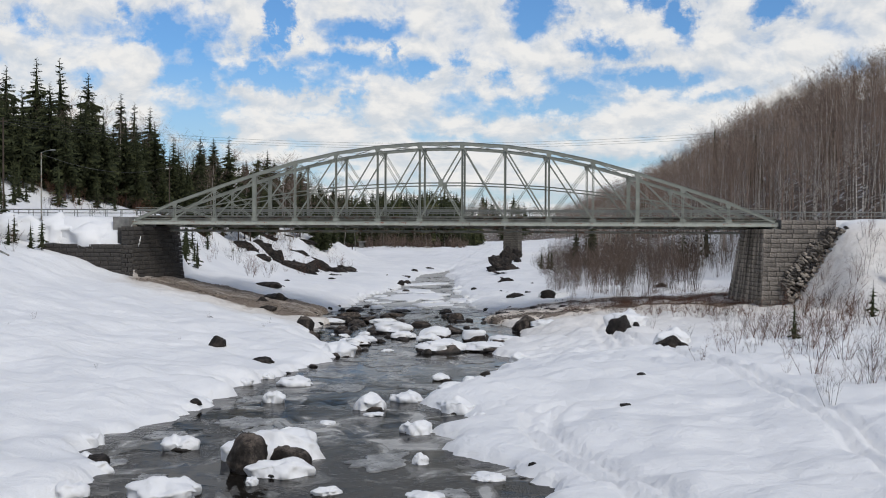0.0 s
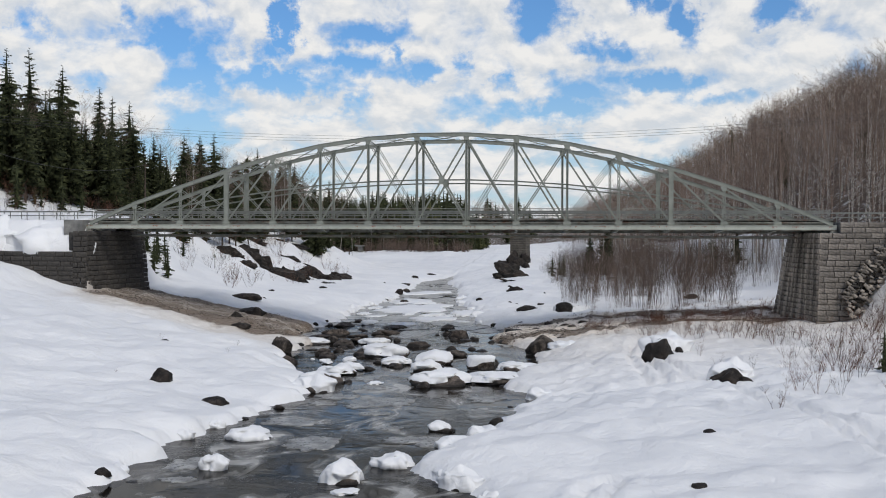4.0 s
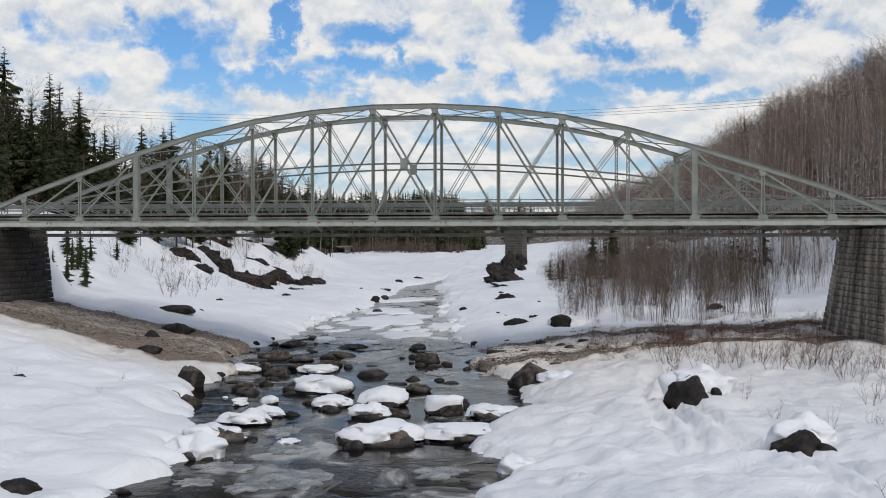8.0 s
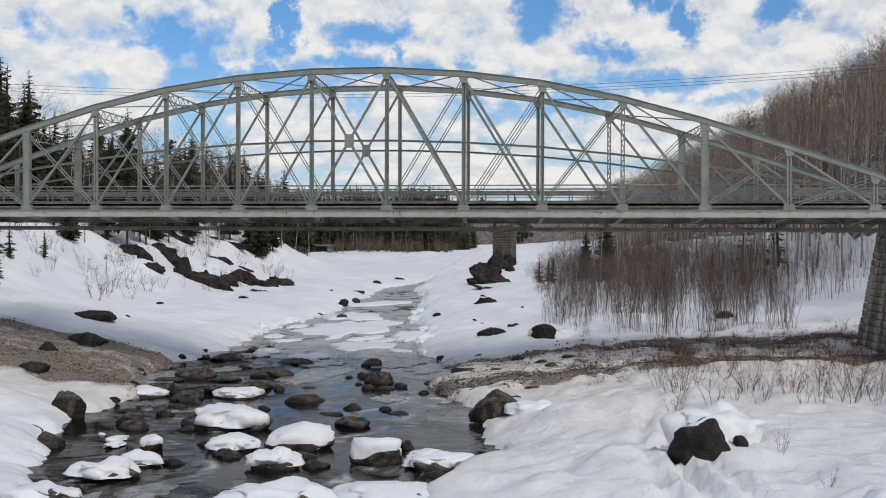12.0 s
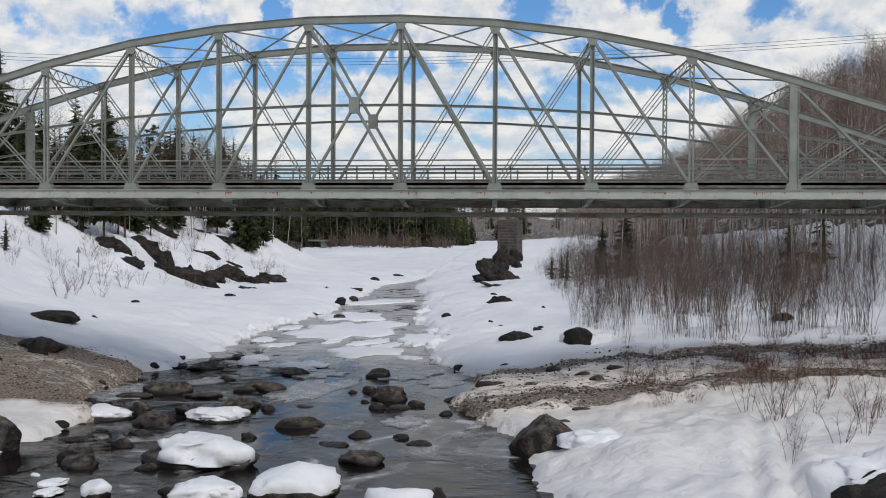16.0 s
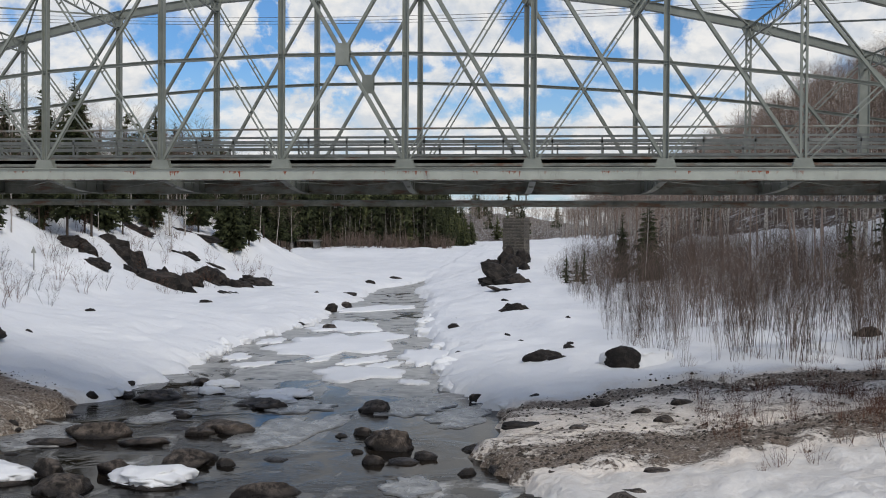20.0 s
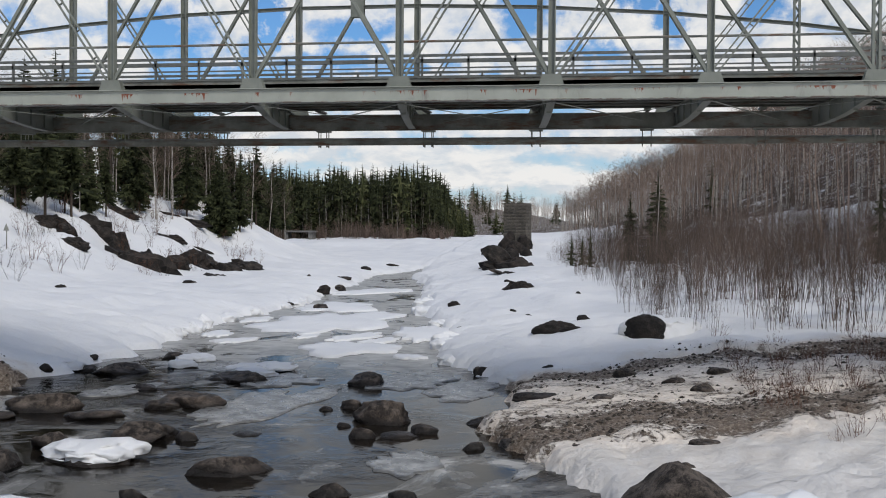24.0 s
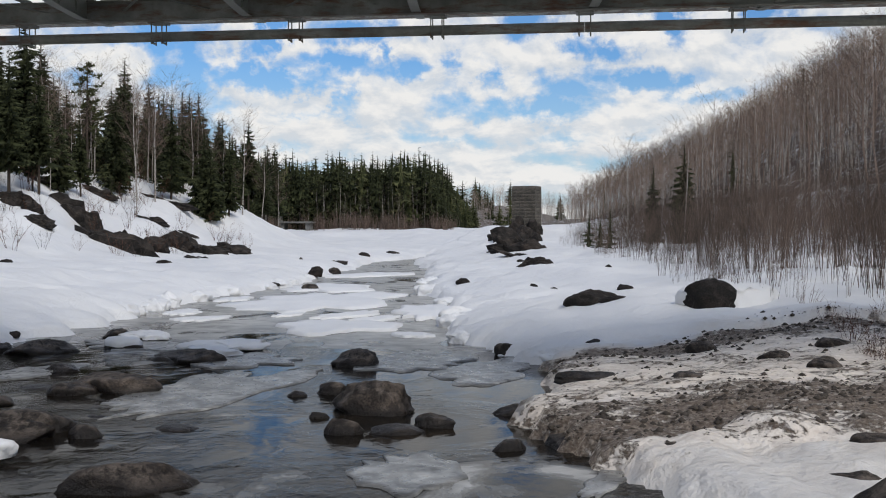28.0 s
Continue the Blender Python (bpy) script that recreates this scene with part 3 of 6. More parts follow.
def height(x, y):
    x, y = np.asarray(x, float), np.asarray(y, float)
    wig = 0.8 * vnoise(y * 0.5, x * 0.2, 3) + 0.5 * vnoise(y * 1.4, x * 0.7, 5) + 0.22 * vnoise(y * 3.1, x * 1.6, 6)
    xl, xr = np.interp(y, LEFT_Y, LEFT_X) + wig, np.interp(y, RIGHT_Y, RIGHT_X) + wig * 0.9
    sl = (np.interp(y + 1, LEFT_Y, LEFT_X) - np.interp(y - 1, LEFT_Y, LEFT_X)) / 2
    sr = (np.interp(y + 1, RIGHT_Y, RIGHT_X) - np.interp(y - 1, RIGHT_Y, RIGHT_X)) / 2
    dl, dr = (xl - x) / np.sqrt(1 + sl * sl), (x - xr) / np.sqrt(1 + sr * sr)
    s = np.maximum(dl, dr)
    s = np.where(y > 150, np.maximum(s, (y - 150) * 0.6), s)
    out = np.maximum(s, 0)
    left = dl > dr
    lip = 0.42 + 0.28 * vnoise(x * 0.35, y * 0.35, 9)
    lip = np.where((y > -9) & (y < 12) & ~left, 0.25, np.where(y > 10, 0.24 + 0.16 * vnoise(x * 0.35, y * 0.35, 9), lip))
    z = WATER_Z + lip * (1 - np.exp(-out / np.where(y > 10, 0.6, 0.28))) + np.where(left, 1.25, 1.75) * (1 - np.exp(-out / np.where((y > -12) & (y < 14), 12.0, 8.0)))
    # snow drifts
    z += np.clip(out, 0, 3) / 3 * (0.24 * vnoise(x / 6.5, y / 6.5, 1) + 0.17 * vnoise(x / 2.1, y / 2.1, 2) + 0.085 * vnoise(x / 0.8, y / 0.8, 4))
    z += np.clip(out, 0, 2) / 2 * np.where(~left & (y < 0) & (y > -50), 0.20 * np.abs(vnoise(x / 1.0, y / 0.9, 21)) - 0.20 * np.abs(vnoise(x / 0.75, y / 0.9, 22)), 0)
    edge_fade = 1 - np.exp(-out / 5.0)
    # the wide bank on the side of the road rises to the embankment
    rise = 0.14 * soft(-15 - x, 6) + 0.26 * soft(-38 - x, 2)
    rise = rise - soft(rise - 8.0, 2.0)
    z += np.where(y < 60, rise * np.clip((60 - y) / 45, 0, 1), 0) * edge_fade
    # steep bank upstream
    toe = np.interp(y, TOE_Y, TOE_X)
    steep = 0.48 * soft(toe - x, 3) * np.clip((y - 9) / 12, 0, 1) * np.clip((235 - y) / 40, 0, 1) * edge_fade
    ledge = 1.1 * vnoise(x / 5.0, y / 9.0, 12) * np.clip(steep / 4, 0, 1)
    z += np.minimum(steep, 9.5 + 0.14 * soft(-58 - x, 4)) + ledge
    z += 2.0 * np.clip((-46 - x) / 10, 0, 1) * np.clip((y - 10) / 8, 0, 1) * np.clip((70 - y) / 40, 0, 1)
    top = 12.2 + 0.45 * soft(-61 - x, 3) + 0.05 * np.clip(y - 30, 0, 100)
    lim = np.where(y < 75, 0.0, (y - 75) * 0.6)
    z = np.where((x < -36) & (y > 8), np.minimum(z, top + lim), z)
    # wooded hill
    foot = np.interp(y, [-60, -20, 0, 30, 60, 100, 150, 220, 375, 520], [95, 75, 50, 38, 30, 23, 16, 11, -6, -30])
    hill = 0.54 * soft(x - foot, 9)
    z += np.minimum(hill, 44 + 0.1 * hill) * np.clip((y + 70) / 70, 0, 1) * np.clip((500 - y) / 170, 0.2, 1) + 0.9 * vnoise(x / 14, y / 14, 7) * np.clip(hill / 6, 0, 1)
    # road embankments on both sides of the bridge
    bankr = 12.35 - 0.72 * soft(-1.0 - y, 0.6) - 0.72 * soft(y - 10, 0.6) - 1.7 * soft(43.8 - x, 0.8)
    z = np.where(x > 36.9, np.maximum(z, bankr + 0.25 * vnoise(x / 2, y / 2, 6)), z)
    bankl = 12.7 - np.where(x > -47, 1.9 * soft(0.1 - y, 0.7), 1.12 * soft(1.2 - y, 0.5)) - 0.7 * soft(y - 8, 0.6)
    wall = (x < -36.9) & ((y > -1.45) | (x < -47.5))
    z = np.where(wall, np.maximum(z, bankl + 0.22 * vnoise(x / 2, y / 2, 6) + 0.45 * vnoise(x / 3.1, y / 2.3, 16) * (y < 2)), z)
    road = (np.abs(x) > 37.5) & (y > 2.0) & (y < 7.2)
    z = np.where(road, np.where(x < 0, 12.45, 12.3), z)
    # far plain and ridge
    z += 2.3 * np.clip((y - 185) / 35, 0, 1) * np.clip((x + 140) / 40, 0, 1) + 0.35 * vnoise(x / 9, y / 9, 15) * np.clip((y - 180) / 30, 0, 1)
    z += 15 * np.clip((y - 430) / 280, 0, 1) ** 1.1 * np.clip((-5 - x) / 60, 0, 1) + 2.0 * vnoise(x / 90, y / 90, 8) * np.clip((y - 350) / 150, 0, 1)
    z += 2 * np.clip((-x - 110) / 200, 0, 1)
    bed = WATER_Z - 0.08 - 0.45 * np.clip(-s / 1.2, 0, 1)
    z = np.where(s < 0, bed, z)
    z += 2.2 * np.exp(-((x + 4) / 9) ** 2 - ((y - 148) / 13) ** 2)
    # tracks of a sledge on the bank
    for tx, ty in TRACKS:
        d = np.full(x.shape, 99.0)
        for i in range(len(tx) - 1):
            ax, ay, bx, by = tx[i], ty[i], tx[i + 1], ty[i + 1]
            t = np.clip(((x - ax) * (bx - ax) + (y - ay) * (by - ay)) / ((bx - ax) ** 2 + (by - ay) ** 2), 0, 1)
            d = np.minimum(d, np.hypot(x - ax - t * (bx - ax), y - ay - t * (by - ay)))
        z -= 0.36 * np.exp(-((d - 0.55) / 0.27) ** 2) - 0.06 * np.exp(-((d - 1.1) / 0.3) ** 2)
    return z


TRACKS = [
    ([17.0, 16.2, 16.2, 17.4, 19.5, 21.5, 24], [-64, -68, -70.5, -74, -78.5, -83.5, -92]),
    ([20.2, 18.9, 18.6, 18.9, 19.8], [-8, -16.2, -21.2, -28.2, -36]),
    ([19, 21, 24.3, 27.5, 29.5, 30.5, 31], [-22, -33, -41, -53, -63, -72, -92]),
]


def steps(*runs):
    """Coordinates from runs of (from, to, step)."""
    a = [np.arange(r[0], r[1], r[2]) for r in runs]
    return np.concatenate(a + [[runs[-1][1]]])


def build_ground():
    xs = steps((-900, -200, 50), (-200, -75, 4), (-75, -26, 0.9), (-26, 36, 0.33), (36, 70, 0.9), (70, 160, 3), (160, 900, 50))
    ys = steps((-400, -140, 20), (-140, -95, 1.5), (-95, 32, 0.33), (32, 150, 0.8), (150, 330, 3), (330, 1000, 20), (1000, 4000, 200))
    gx, gy = np.meshgrid(xs, ys)
    gz = height(gx, gy)
    nx, ny = len(xs), len(ys)
    co = np.stack([gx, gy, gz], -1).reshape(-1, 3)
    a = (np.arange(ny - 1)[:, None] * nx + np.arange(nx - 1)[None, :]).ravel()
    quads = np.stack([a, a + 1, a + nx + 1, a + nx], -1)
    c = co[quads].mean(1)
    foot = np.interp(c[:, 1], [-60, -20, 0, 30, 60, 100, 150, 220, 375, 520], [95, 75, 50, 38, 30, 23, 16, 11, -6, -30])
    wood = ((c[:, 0] > foot + np.interp(c[:, 1], [0, 45, 100, 160, 220], [12, 13, 12, 8, 2])) & (c[:, 1] > -40)) | ((c[:, 0] < -66) & (c[:, 1] > 48) & (c[:, 1] < 235)) | (c[:, 1] > 420)
    me = joined("ground", [(co, quads.ravel(), np.arange(len(quads)) * 4, wood.astype(int))], [(0, np.eye(4))], [GROUND, FLOOR])
    me.polygons.foreach_set("use_smooth", [True] * len(me.polygons))
    return tagged(new("ground", me), "deep white snow with a dirty strip of grit below the bridge", "ground", kind="structure")


build_ground()

wm = Mesh()
wm.add([(-60, -150, WATER_Z), (60, -150, WATER_Z), (60, 160, WATER_Z), (-60, 160, WATER_Z)], [(0, 1, 2, 3)])
tagged(part("water", wm, WATER), "dark shallow river water with milky patches of thin ice", "water", kind="structure")

# ---------- the bridge ----------
PANEL, CHORD_Z, WIDE, SKEW = 4.9, 12.0, 8.8, -0.95
TOPS = [12.35, 14.30, 15.95, 17.55, 18.95, 20.0, 20.67, 21.0]
TOPS = TOPS + TOPS[::-1]
TRUSS = ((0.0, 0.0), (WIDE, SKEW))


def node_x(i, side=0):
    return PANEL * (i - 7.5) + TRUSS[side][1]


def rivets(m, x0, x1, y, z0, z1, step, r=0.022):
    """Round rivet heads on a face that looks towards -y."""
    for ix in range(int((x1 - x0) / step) + 1):
        for iz in range(int((z1 - z0) / step) + 1):
            x, z = x0 + ix * step, z0 + iz * step
            p = [(x + r * math.cos(k * 1.2566), y, z + r * math.sin(k * 1.2566)) for k in range(5)] + [(x, y - r * 0.7, z)]
            m.add(p, [(k, (k + 1) % 5, 5) for k in range(5)])


def laced(m, a, b, gap, w, depth, side, pitch, lace=0.05):
    """Two bars side by side with zigzag lacing. side: unit vector across."""
    a, b, side = Vector(a), Vector(b), Vector(side)
    length = (b - a).length
    d = (b - a).normalized()
    nrm = d.cross(side).normalized()
    for s in (-1, 1):
        m.bar(a + side * s * gap / 2, b + side * s * gap / 2, w, depth, nrm)
    n = max(2, int(length / pitch))
    for i in range(n):
        s = 1 if i % 2 else -1
        p, q = a + d * (length * i / n), a + d * (length * (i + 1) / n)
        m.bar(p - side * s * gap / 2, q + side * s * gap / 2, 0.012, lace, side)


def ibeam(x0, x1, y, z0, z1, wide, web, flange):
    """A rolled beam along x: two flanges and a web in one skin."""
    a, b = wide / 2, web / 2
    ring = [(-a, z0), (a, z0), (a, z0 + flange), (b, z0 + flange), (b, z1 - flange), (a, z1 - flange), (a, z1), (-a, z1), (-a, z1 - flange), (-b, z1 - flange), (-b, z0 + flange), (-a, z0 + flange)]
    n = len(ring)
    m = Mesh()
    m.add([(x, y + p, q) for x in (x0, x1) for p, q in ring], [(k, (k + 1) % n, n + (k + 1) % n, n + k) for k in range(n)] + [tuple(range(n - 1, -1, -1)), tuple(range(n, 2 * n))])
    return m


def build_bridge():
    br = thing("truss_bridge", "grey-green riveted steel arch truss bridge across a river", "bridge")
    deck_y0, deck_y1, deck_z = 2.35, 6.45, 12.46
    for side, (y, dx) in enumerate(TRUSS):
        tag = "near" if side == 0 else "far"
        out = -1 if side == 0 else 1
        # bottom chord: box section with flanges, one length a panel
        for i in range(15):
            x0, x1 = node_x(i, side) - (0.35 if i == 0 else 0), node_x(i + 1, side) + (0.35 if i == 14 else 0)
            m = Mesh()
            m.box(x0, x1, y - 0.15, y + 0.15, 11.56, 11.985)
            m.box(x0, x1, y - 0.24, y + 0.24, 11.985, 12.005)
            m.box(x0, x1, y - 0.24, y + 0.24, 11.535, 11.56)
            rivets(m, x0 + 0.12, x1 - 0.05, y - 0.15, 11.61, 11.94, 0.32, 0.016)
            rivets(m, x0 + 0.06, x0 + 0.62, y - 0.15, 11.63, 11.93, 0.095, 0.016)
            rivets(m, x1 - 0.62, x1 - 0.06, y - 0.15, 11.63, 11.93, 0.095, 0.016)
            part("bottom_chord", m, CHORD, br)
        # top chord
        for i in range(15):
            a = Vector((node_x(i, side), y, TOPS[i] - 0.19))
            b = Vector((node_x(i + 1, side), y, TOPS[i + 1] - 0.19))
            if i == 0:
                a.z -= 0.1
            if i == 14:
                b.z -= 0.1
            m = Mesh()
            m.bar(a, b, 0.30, 0.33)
            up = Vector((0, 0, 1))
            m.bar(a + up * 0.178, b + up * 0.178, 0.44, 0.022)
            m.bar(a - up * 0.175, b - up * 0.175, 0.40, 0.018)
            d = (b - a)
            for k in range(1, 7):
                c = a + d * (k / 7) + Vector((0, -0.15, 0))
                m.bar(c + Vector((0, -0.004, -0.13)), c + Vector((0, -0.004, 0.13)), 0.05, 0.012, (0, 1, 0))
            part("top_chord", m, PAINT, br)
        # posts
        for i in range(1, 15):
            x, z1 = node_x(i, side), TOPS[i] - 0.36
            m = Mesh()
            if i in (3, 12):
                m.box(x - 0.20, x + 0.20, y - 0.14, y + 0.14, 12.0, z1)
                for s in (-1, 1):
                    m.box(x + s * 0.20 - 0.02, x + s * 0.20 + 0.02, y - 0.19, y + 0.19, 12.0, z1)
            elif i in (1, 2, 4, 11, 13, 14):
                laced(m, (x, y, 12.0), (x, y, z1), 0.19, 0.08, 0.16, (1, 0, 0), 0.30, 0.07)
            else:
                m.box(x - 0.10, x + 0.10, y - 0.02, y + 0.02, 12.0, z1)
                for s in (-1, 1):
                    m.box(x + s * 0.10 - 0.012, x + s * 0.10 + 0.012, y - 0.13, y + 0.13, 12.0, z1)
            part("post", m, PAINT, br)
        # foot and head plates
        for i in range(1, 15):
            x, z1 = node_x(i, side), TOPS[i] - 0.36
            for s in (-1, 1):
                yy = y + s * 0.165
                w0, w1, hh = (0.40, 0.29, 0.34)
                m = Mesh()
                p = [(x - w0, yy - 0.008, 12.006), (x + w0, yy - 0.008, 12.006), (x + w1, yy - 0.008, 12.0 + hh), (x - w1, yy - 0.008, 12.0 + hh)]
                p += [(a, b + 0.016, c) for a, b, c in p]
                m.add(p, [(0, 1, 2, 3), (7, 6, 5, 4), (0, 4, 5, 1), (1, 5, 6, 2), (2, 6, 7, 3), (3, 7, 4, 0)])
                rivets(m, x - 0.25, x + 0.25, yy - 0.008, 12.06, 12.28, 0.11, 0.016)
                part("foot_plate", m, PAINT, br)
            m = Mesh()
            w0, hh = 0.34, 0.40
            p = [(x - w0, y - 0.165, z1 + 0.05), (x + w0, y - 0.165, z1 + 0.05), (x + 0.17, y - 0.165, z1 - hh), (x - 0.17, y - 0.165, z1 - hh)]
            p = [p[3], p[2], p[1], p[0]]
            p += [(a, b + 0.014, c) for a, b, c in p]
            m.add(p, [(0, 1, 2, 3), (7, 6, 5, 4), (0, 4, 5, 1), (1, 5, 6, 2), (2, 6, 7, 3), (3, 7, 4, 0)])
            rivets(m, x - 0.14, x + 0.14, y - 0.165, z1 - 0.3, z1 - 0.06, 0.11, 0.016)
            part("head_plate", m, PAINT, br)
        # crossed diagonals
        for i in range(1, 14):
            xa, xb = node_x(i, side), node_x(i + 1, side)
            za, zb = TOPS[i] - 0.45, TOPS[i + 1] - 0.45
            for k, (p, q) in enumerate((((xa, y, 12.2), (xb, y, zb)), ((xa, y, za), (xb, y, 12.2)))):
                inward = (k == 0) == (i < 7)
                m = Mesh()
                if inward or i == 7:
                    m.bar(p, q, 0.012, 0.17, (0, 1, 0) if False else (0, 0, 1))
                    m.bar(Vector(p) + Vector((0, 0.05, 0)), Vector(q) + Vector((0, 0.05, 0)), 0.09, 0.012)
                    m.bar(Vector(p) - Vector((0, 0.05, 0)), Vector(q) - Vector((0, 0.05, 0)), 0.09, 0.10)
                else:
                    d = (Vector(q) - Vector(p)).normalized()
                    across = d.cross(Vector((0, 1, 0))).normalized()
                    for s in (-1, 1):
                        m.bar(Vector(p) + across * s * 0.085, Vector(q) + across * s * 0.085, 0.09, 0.05, across)
                    length = (Vector(q) - Vector(p)).length
                    for t in range(1, 8):
                        c = Vector(p) + d * length * t / 8
                        m.bar(c - across * 0.09, c + across * 0.09, 0.012, 0.12, (0, 1, 0))
                part("diagonal", m, PAINT, br)
        # longitudinal strut at half height
        for i in range(1, 14):
            a = Vector((node_x(i, side), y, (12.0 + TOPS[i]) / 2 - 0.12))
            b = Vector((node_x(i + 1, side), y, (12.0 + TOPS[i + 1]) / 2 - 0.12))
            m = Mesh()
            up = Vector((0, 0, 1))
            m.bar(a + up * 0.055, b + up * 0.055, 0.16, 0.018)
            m.bar(a - up * 0.055, b - up * 0.055, 0.16, 0.018)
            m.bar(a, b, 0.016, 0.12)
            part("middle_strut", m, PAINT, br)
        xm, zm = node_x(7.5, side), (12.0 + TOPS[7]) / 2 - 0.12
        m = Mesh()
        m.box(xm - 0.27, xm + 0.27, y - 0.125, y - 0.105, zm - 0.42, zm + 0.42)
        m.box(xm - 0.27, xm + 0.27, y + 0.105, y + 0.125, zm - 0.42, zm + 0.42)
        rivets(m, xm - 0.22, xm + 0.22, y - 0.125, zm - 0.36, zm + 0.36, 0.14, 0.016)
        part("crossing_plate", m, PAINT, br, "square riveted plate where two diagonals cross")
    # struts and crossed rods between the two arches
    for i in range(3, 13):
        z = TOPS[i] - 0.30
        a, b = Vector((node_x(i, 0), 0.15, z)), Vector((node_x(i, 1), WIDE - 0.15, z))
        m = Mesh()
        up = Vector((0, 0, 1))
        m.bar(a, b, 0.10, 0.05)
        m.bar(a - up * 0.55, b - up * 0.55, 0.10, 0.05)
        d = b - a
        for k in range(14):
            s = 0.5 if k % 2 else 0.0
            m.bar(a + d * k / 14 - up * (0.55 if k % 2 else 0), a + d * (k + 1) / 14 - up * (0 if k % 2 else 0.55), 0.02, 0.06)
        part("portal_strut", m, PAINT, br)
    for i in range(3, 12):
        for s in (0, 1):
            p = Vector((node_x(i, s), TRUSS[s][0], TOPS[i] - 0.2))
            q = Vector((node_x(i + 1, 1 - s), TRUSS[1 - s][0], TOPS[i + 1] - 0.2))
            part("wind_brace", Mesh().bar(p, q, 0.07, 0.07), PAINT, br)
    # cross-girders with fish bellies, and knee brackets
    for i in range(0, 16):
        a, b = Vector((node_x(i, 0), 0.15, 0)), Vector((node_x(i, 1), WIDE - 0.15, 0))
        m = Mesh()
        pts = [(0.0, 11.55), (0.30, 11.30), (0.5, 11.22), (0.70, 11.22), (1.0, 11.45)]
        for (t0, z0), (t1, z1) in zip(pts, pts[1:]):
            p, q = a.lerp(b, t0), a.lerp(b, t1)
            w = 0.012
            v = [(p.x - w, p.y, z0), (p.x + w, p.y, z0), (q.x + w, q.y, z1), (q.x - w, q.y, z1)]
            v += [(c[0], c[1], 11.93) for c in v]
            m.add(v, [(3, 2, 1, 0), (4, 5, 6, 7), (0, 1, 5, 4), (1, 2, 6, 5), (2, 3, 7, 6), (3, 0, 4, 7)])
            m.bar((p.x, p.y, z0), (q.x, q.y, z1), 0.26, 0.02)
        m.bar((a.x, a.y, 11.92), (b.x, b.y, 11.92), 0.24, 0.02)
        for t in (0.2, 0.35, 0.5, 0.65, 0.8):
            c = a.lerp(b, t)
            m.box(c.x - 0.07, c.x + 0.07, c.y - 0.01, c.y + 0.01, 11.32, 11.9)
        part("cross_girder", m, PAINT, br)
    # crossed flat bars below the floor
    for i in range(15):
        for s in (0, 1):
            p = Vector((node_x(i, s), TRUSS[s][0] + (0.2 if s == 0 else -0.2), 11.50))
            q = Vector((node_x(i + 1, 1 - s), TRUSS[1 - s][0] + (-0.2 if s == 0 else 0.2), 11.50))
            part("floor_brace", Mesh().bar(p, q, 0.09, 0.015), PAINT, br)
    # stringers under the roadway
    for y in (2.5, 3.45, 4.4, 5.35, 6.3):
        part("stringer", ibeam(-37.4, 37.0, y, 11.94, 12.31, 0.20, 0.024, 0.016), STEEL, br)
    # deep side beam that carries the pipe
    part("side_beam", ibeam(-37.2, 36.9, 6.64, 11.20, 11.80, 0.24, 0.04, 0.022), STEEL, br, "rusty dark beam below the roadway edge")
    # roadway
    m = Mesh()
    m.box(-37.6, 37.2, deck_y0 - 0.12, deck_y1 + 0.12, 12.312, deck_z)
    part("roadway", m, ASPHALT, br, "dark worn roadway slab")
    for y in (deck_y0, deck_y1):
        m = Mesh()
        m.box(-37.6, 37.2, y - 0.12, y + 0.10, 12.20, 12.58)
        kb = part("kerb_beam", m, STEEL, br, "dark weathered edge beam of the roadway")
        part("kerb_cap", Mesh().box(-37.6, 37.2, y - 0.16, y + 0.12, 12.584, 12.64), GALV, kb)
    # railings, each with posts, a tube on top, a box rail and a lower rail
    for y in (deck_y0 - 0.02, deck_y1 + 0.02):
        rail = part("railing", Mesh().box(-37.4, 37.0, y - 0.03, y + 0.03, 13.33, 13.42), GALV, br, "galvanised box-rail parapet")
        part("lower_rail", Mesh().box(-37.4, 37.0, y - 0.02, y + 0.02, 12.92, 12.97), GALV, rail)
        part("middle_rail", Mesh().box(-37.4, 37.0, y - 0.045, y + 0.045, 13.12, 13.25), GALV, rail)
        x = -37.2
        while x < 37:
            part("rail_post", Mesh().box(x - 0.035, x + 0.035, y - 0.045, y + 0.045, 12.45, 13.36), GALV, rail)
            x += 1.92 if x < -9 else (1.6 if x < 4.5 else 1.95)
    m = Mesh()
    m.tube([(-37, 0.55, 13.52), (-12, 0.55, 13.56), (12, 0.55, 13.56), (37, 0.55, 13.52)], [0.04] * 4, 6)
    part("side_rail", m, STEEL, br, "thin dark tube rail along the truss posts")
    # bearings
    for side, (y, dx) in enumerate(TRUSS):
        for i, s in ((0, -1), (15, 1)):
            x = node_x(i, side) + s * 0.05
            m = Mesh()
            m.box(x - 0.3, x + 0.3, y - 0.25, y + 0.25, 11.30, 11.42)
            m.box(x - 0.18, x + 0.18, y - 0.2, y + 0.2, 11.42, 11.535)
            part("bearing", m, STEEL, br)
    return br


build_bridge()

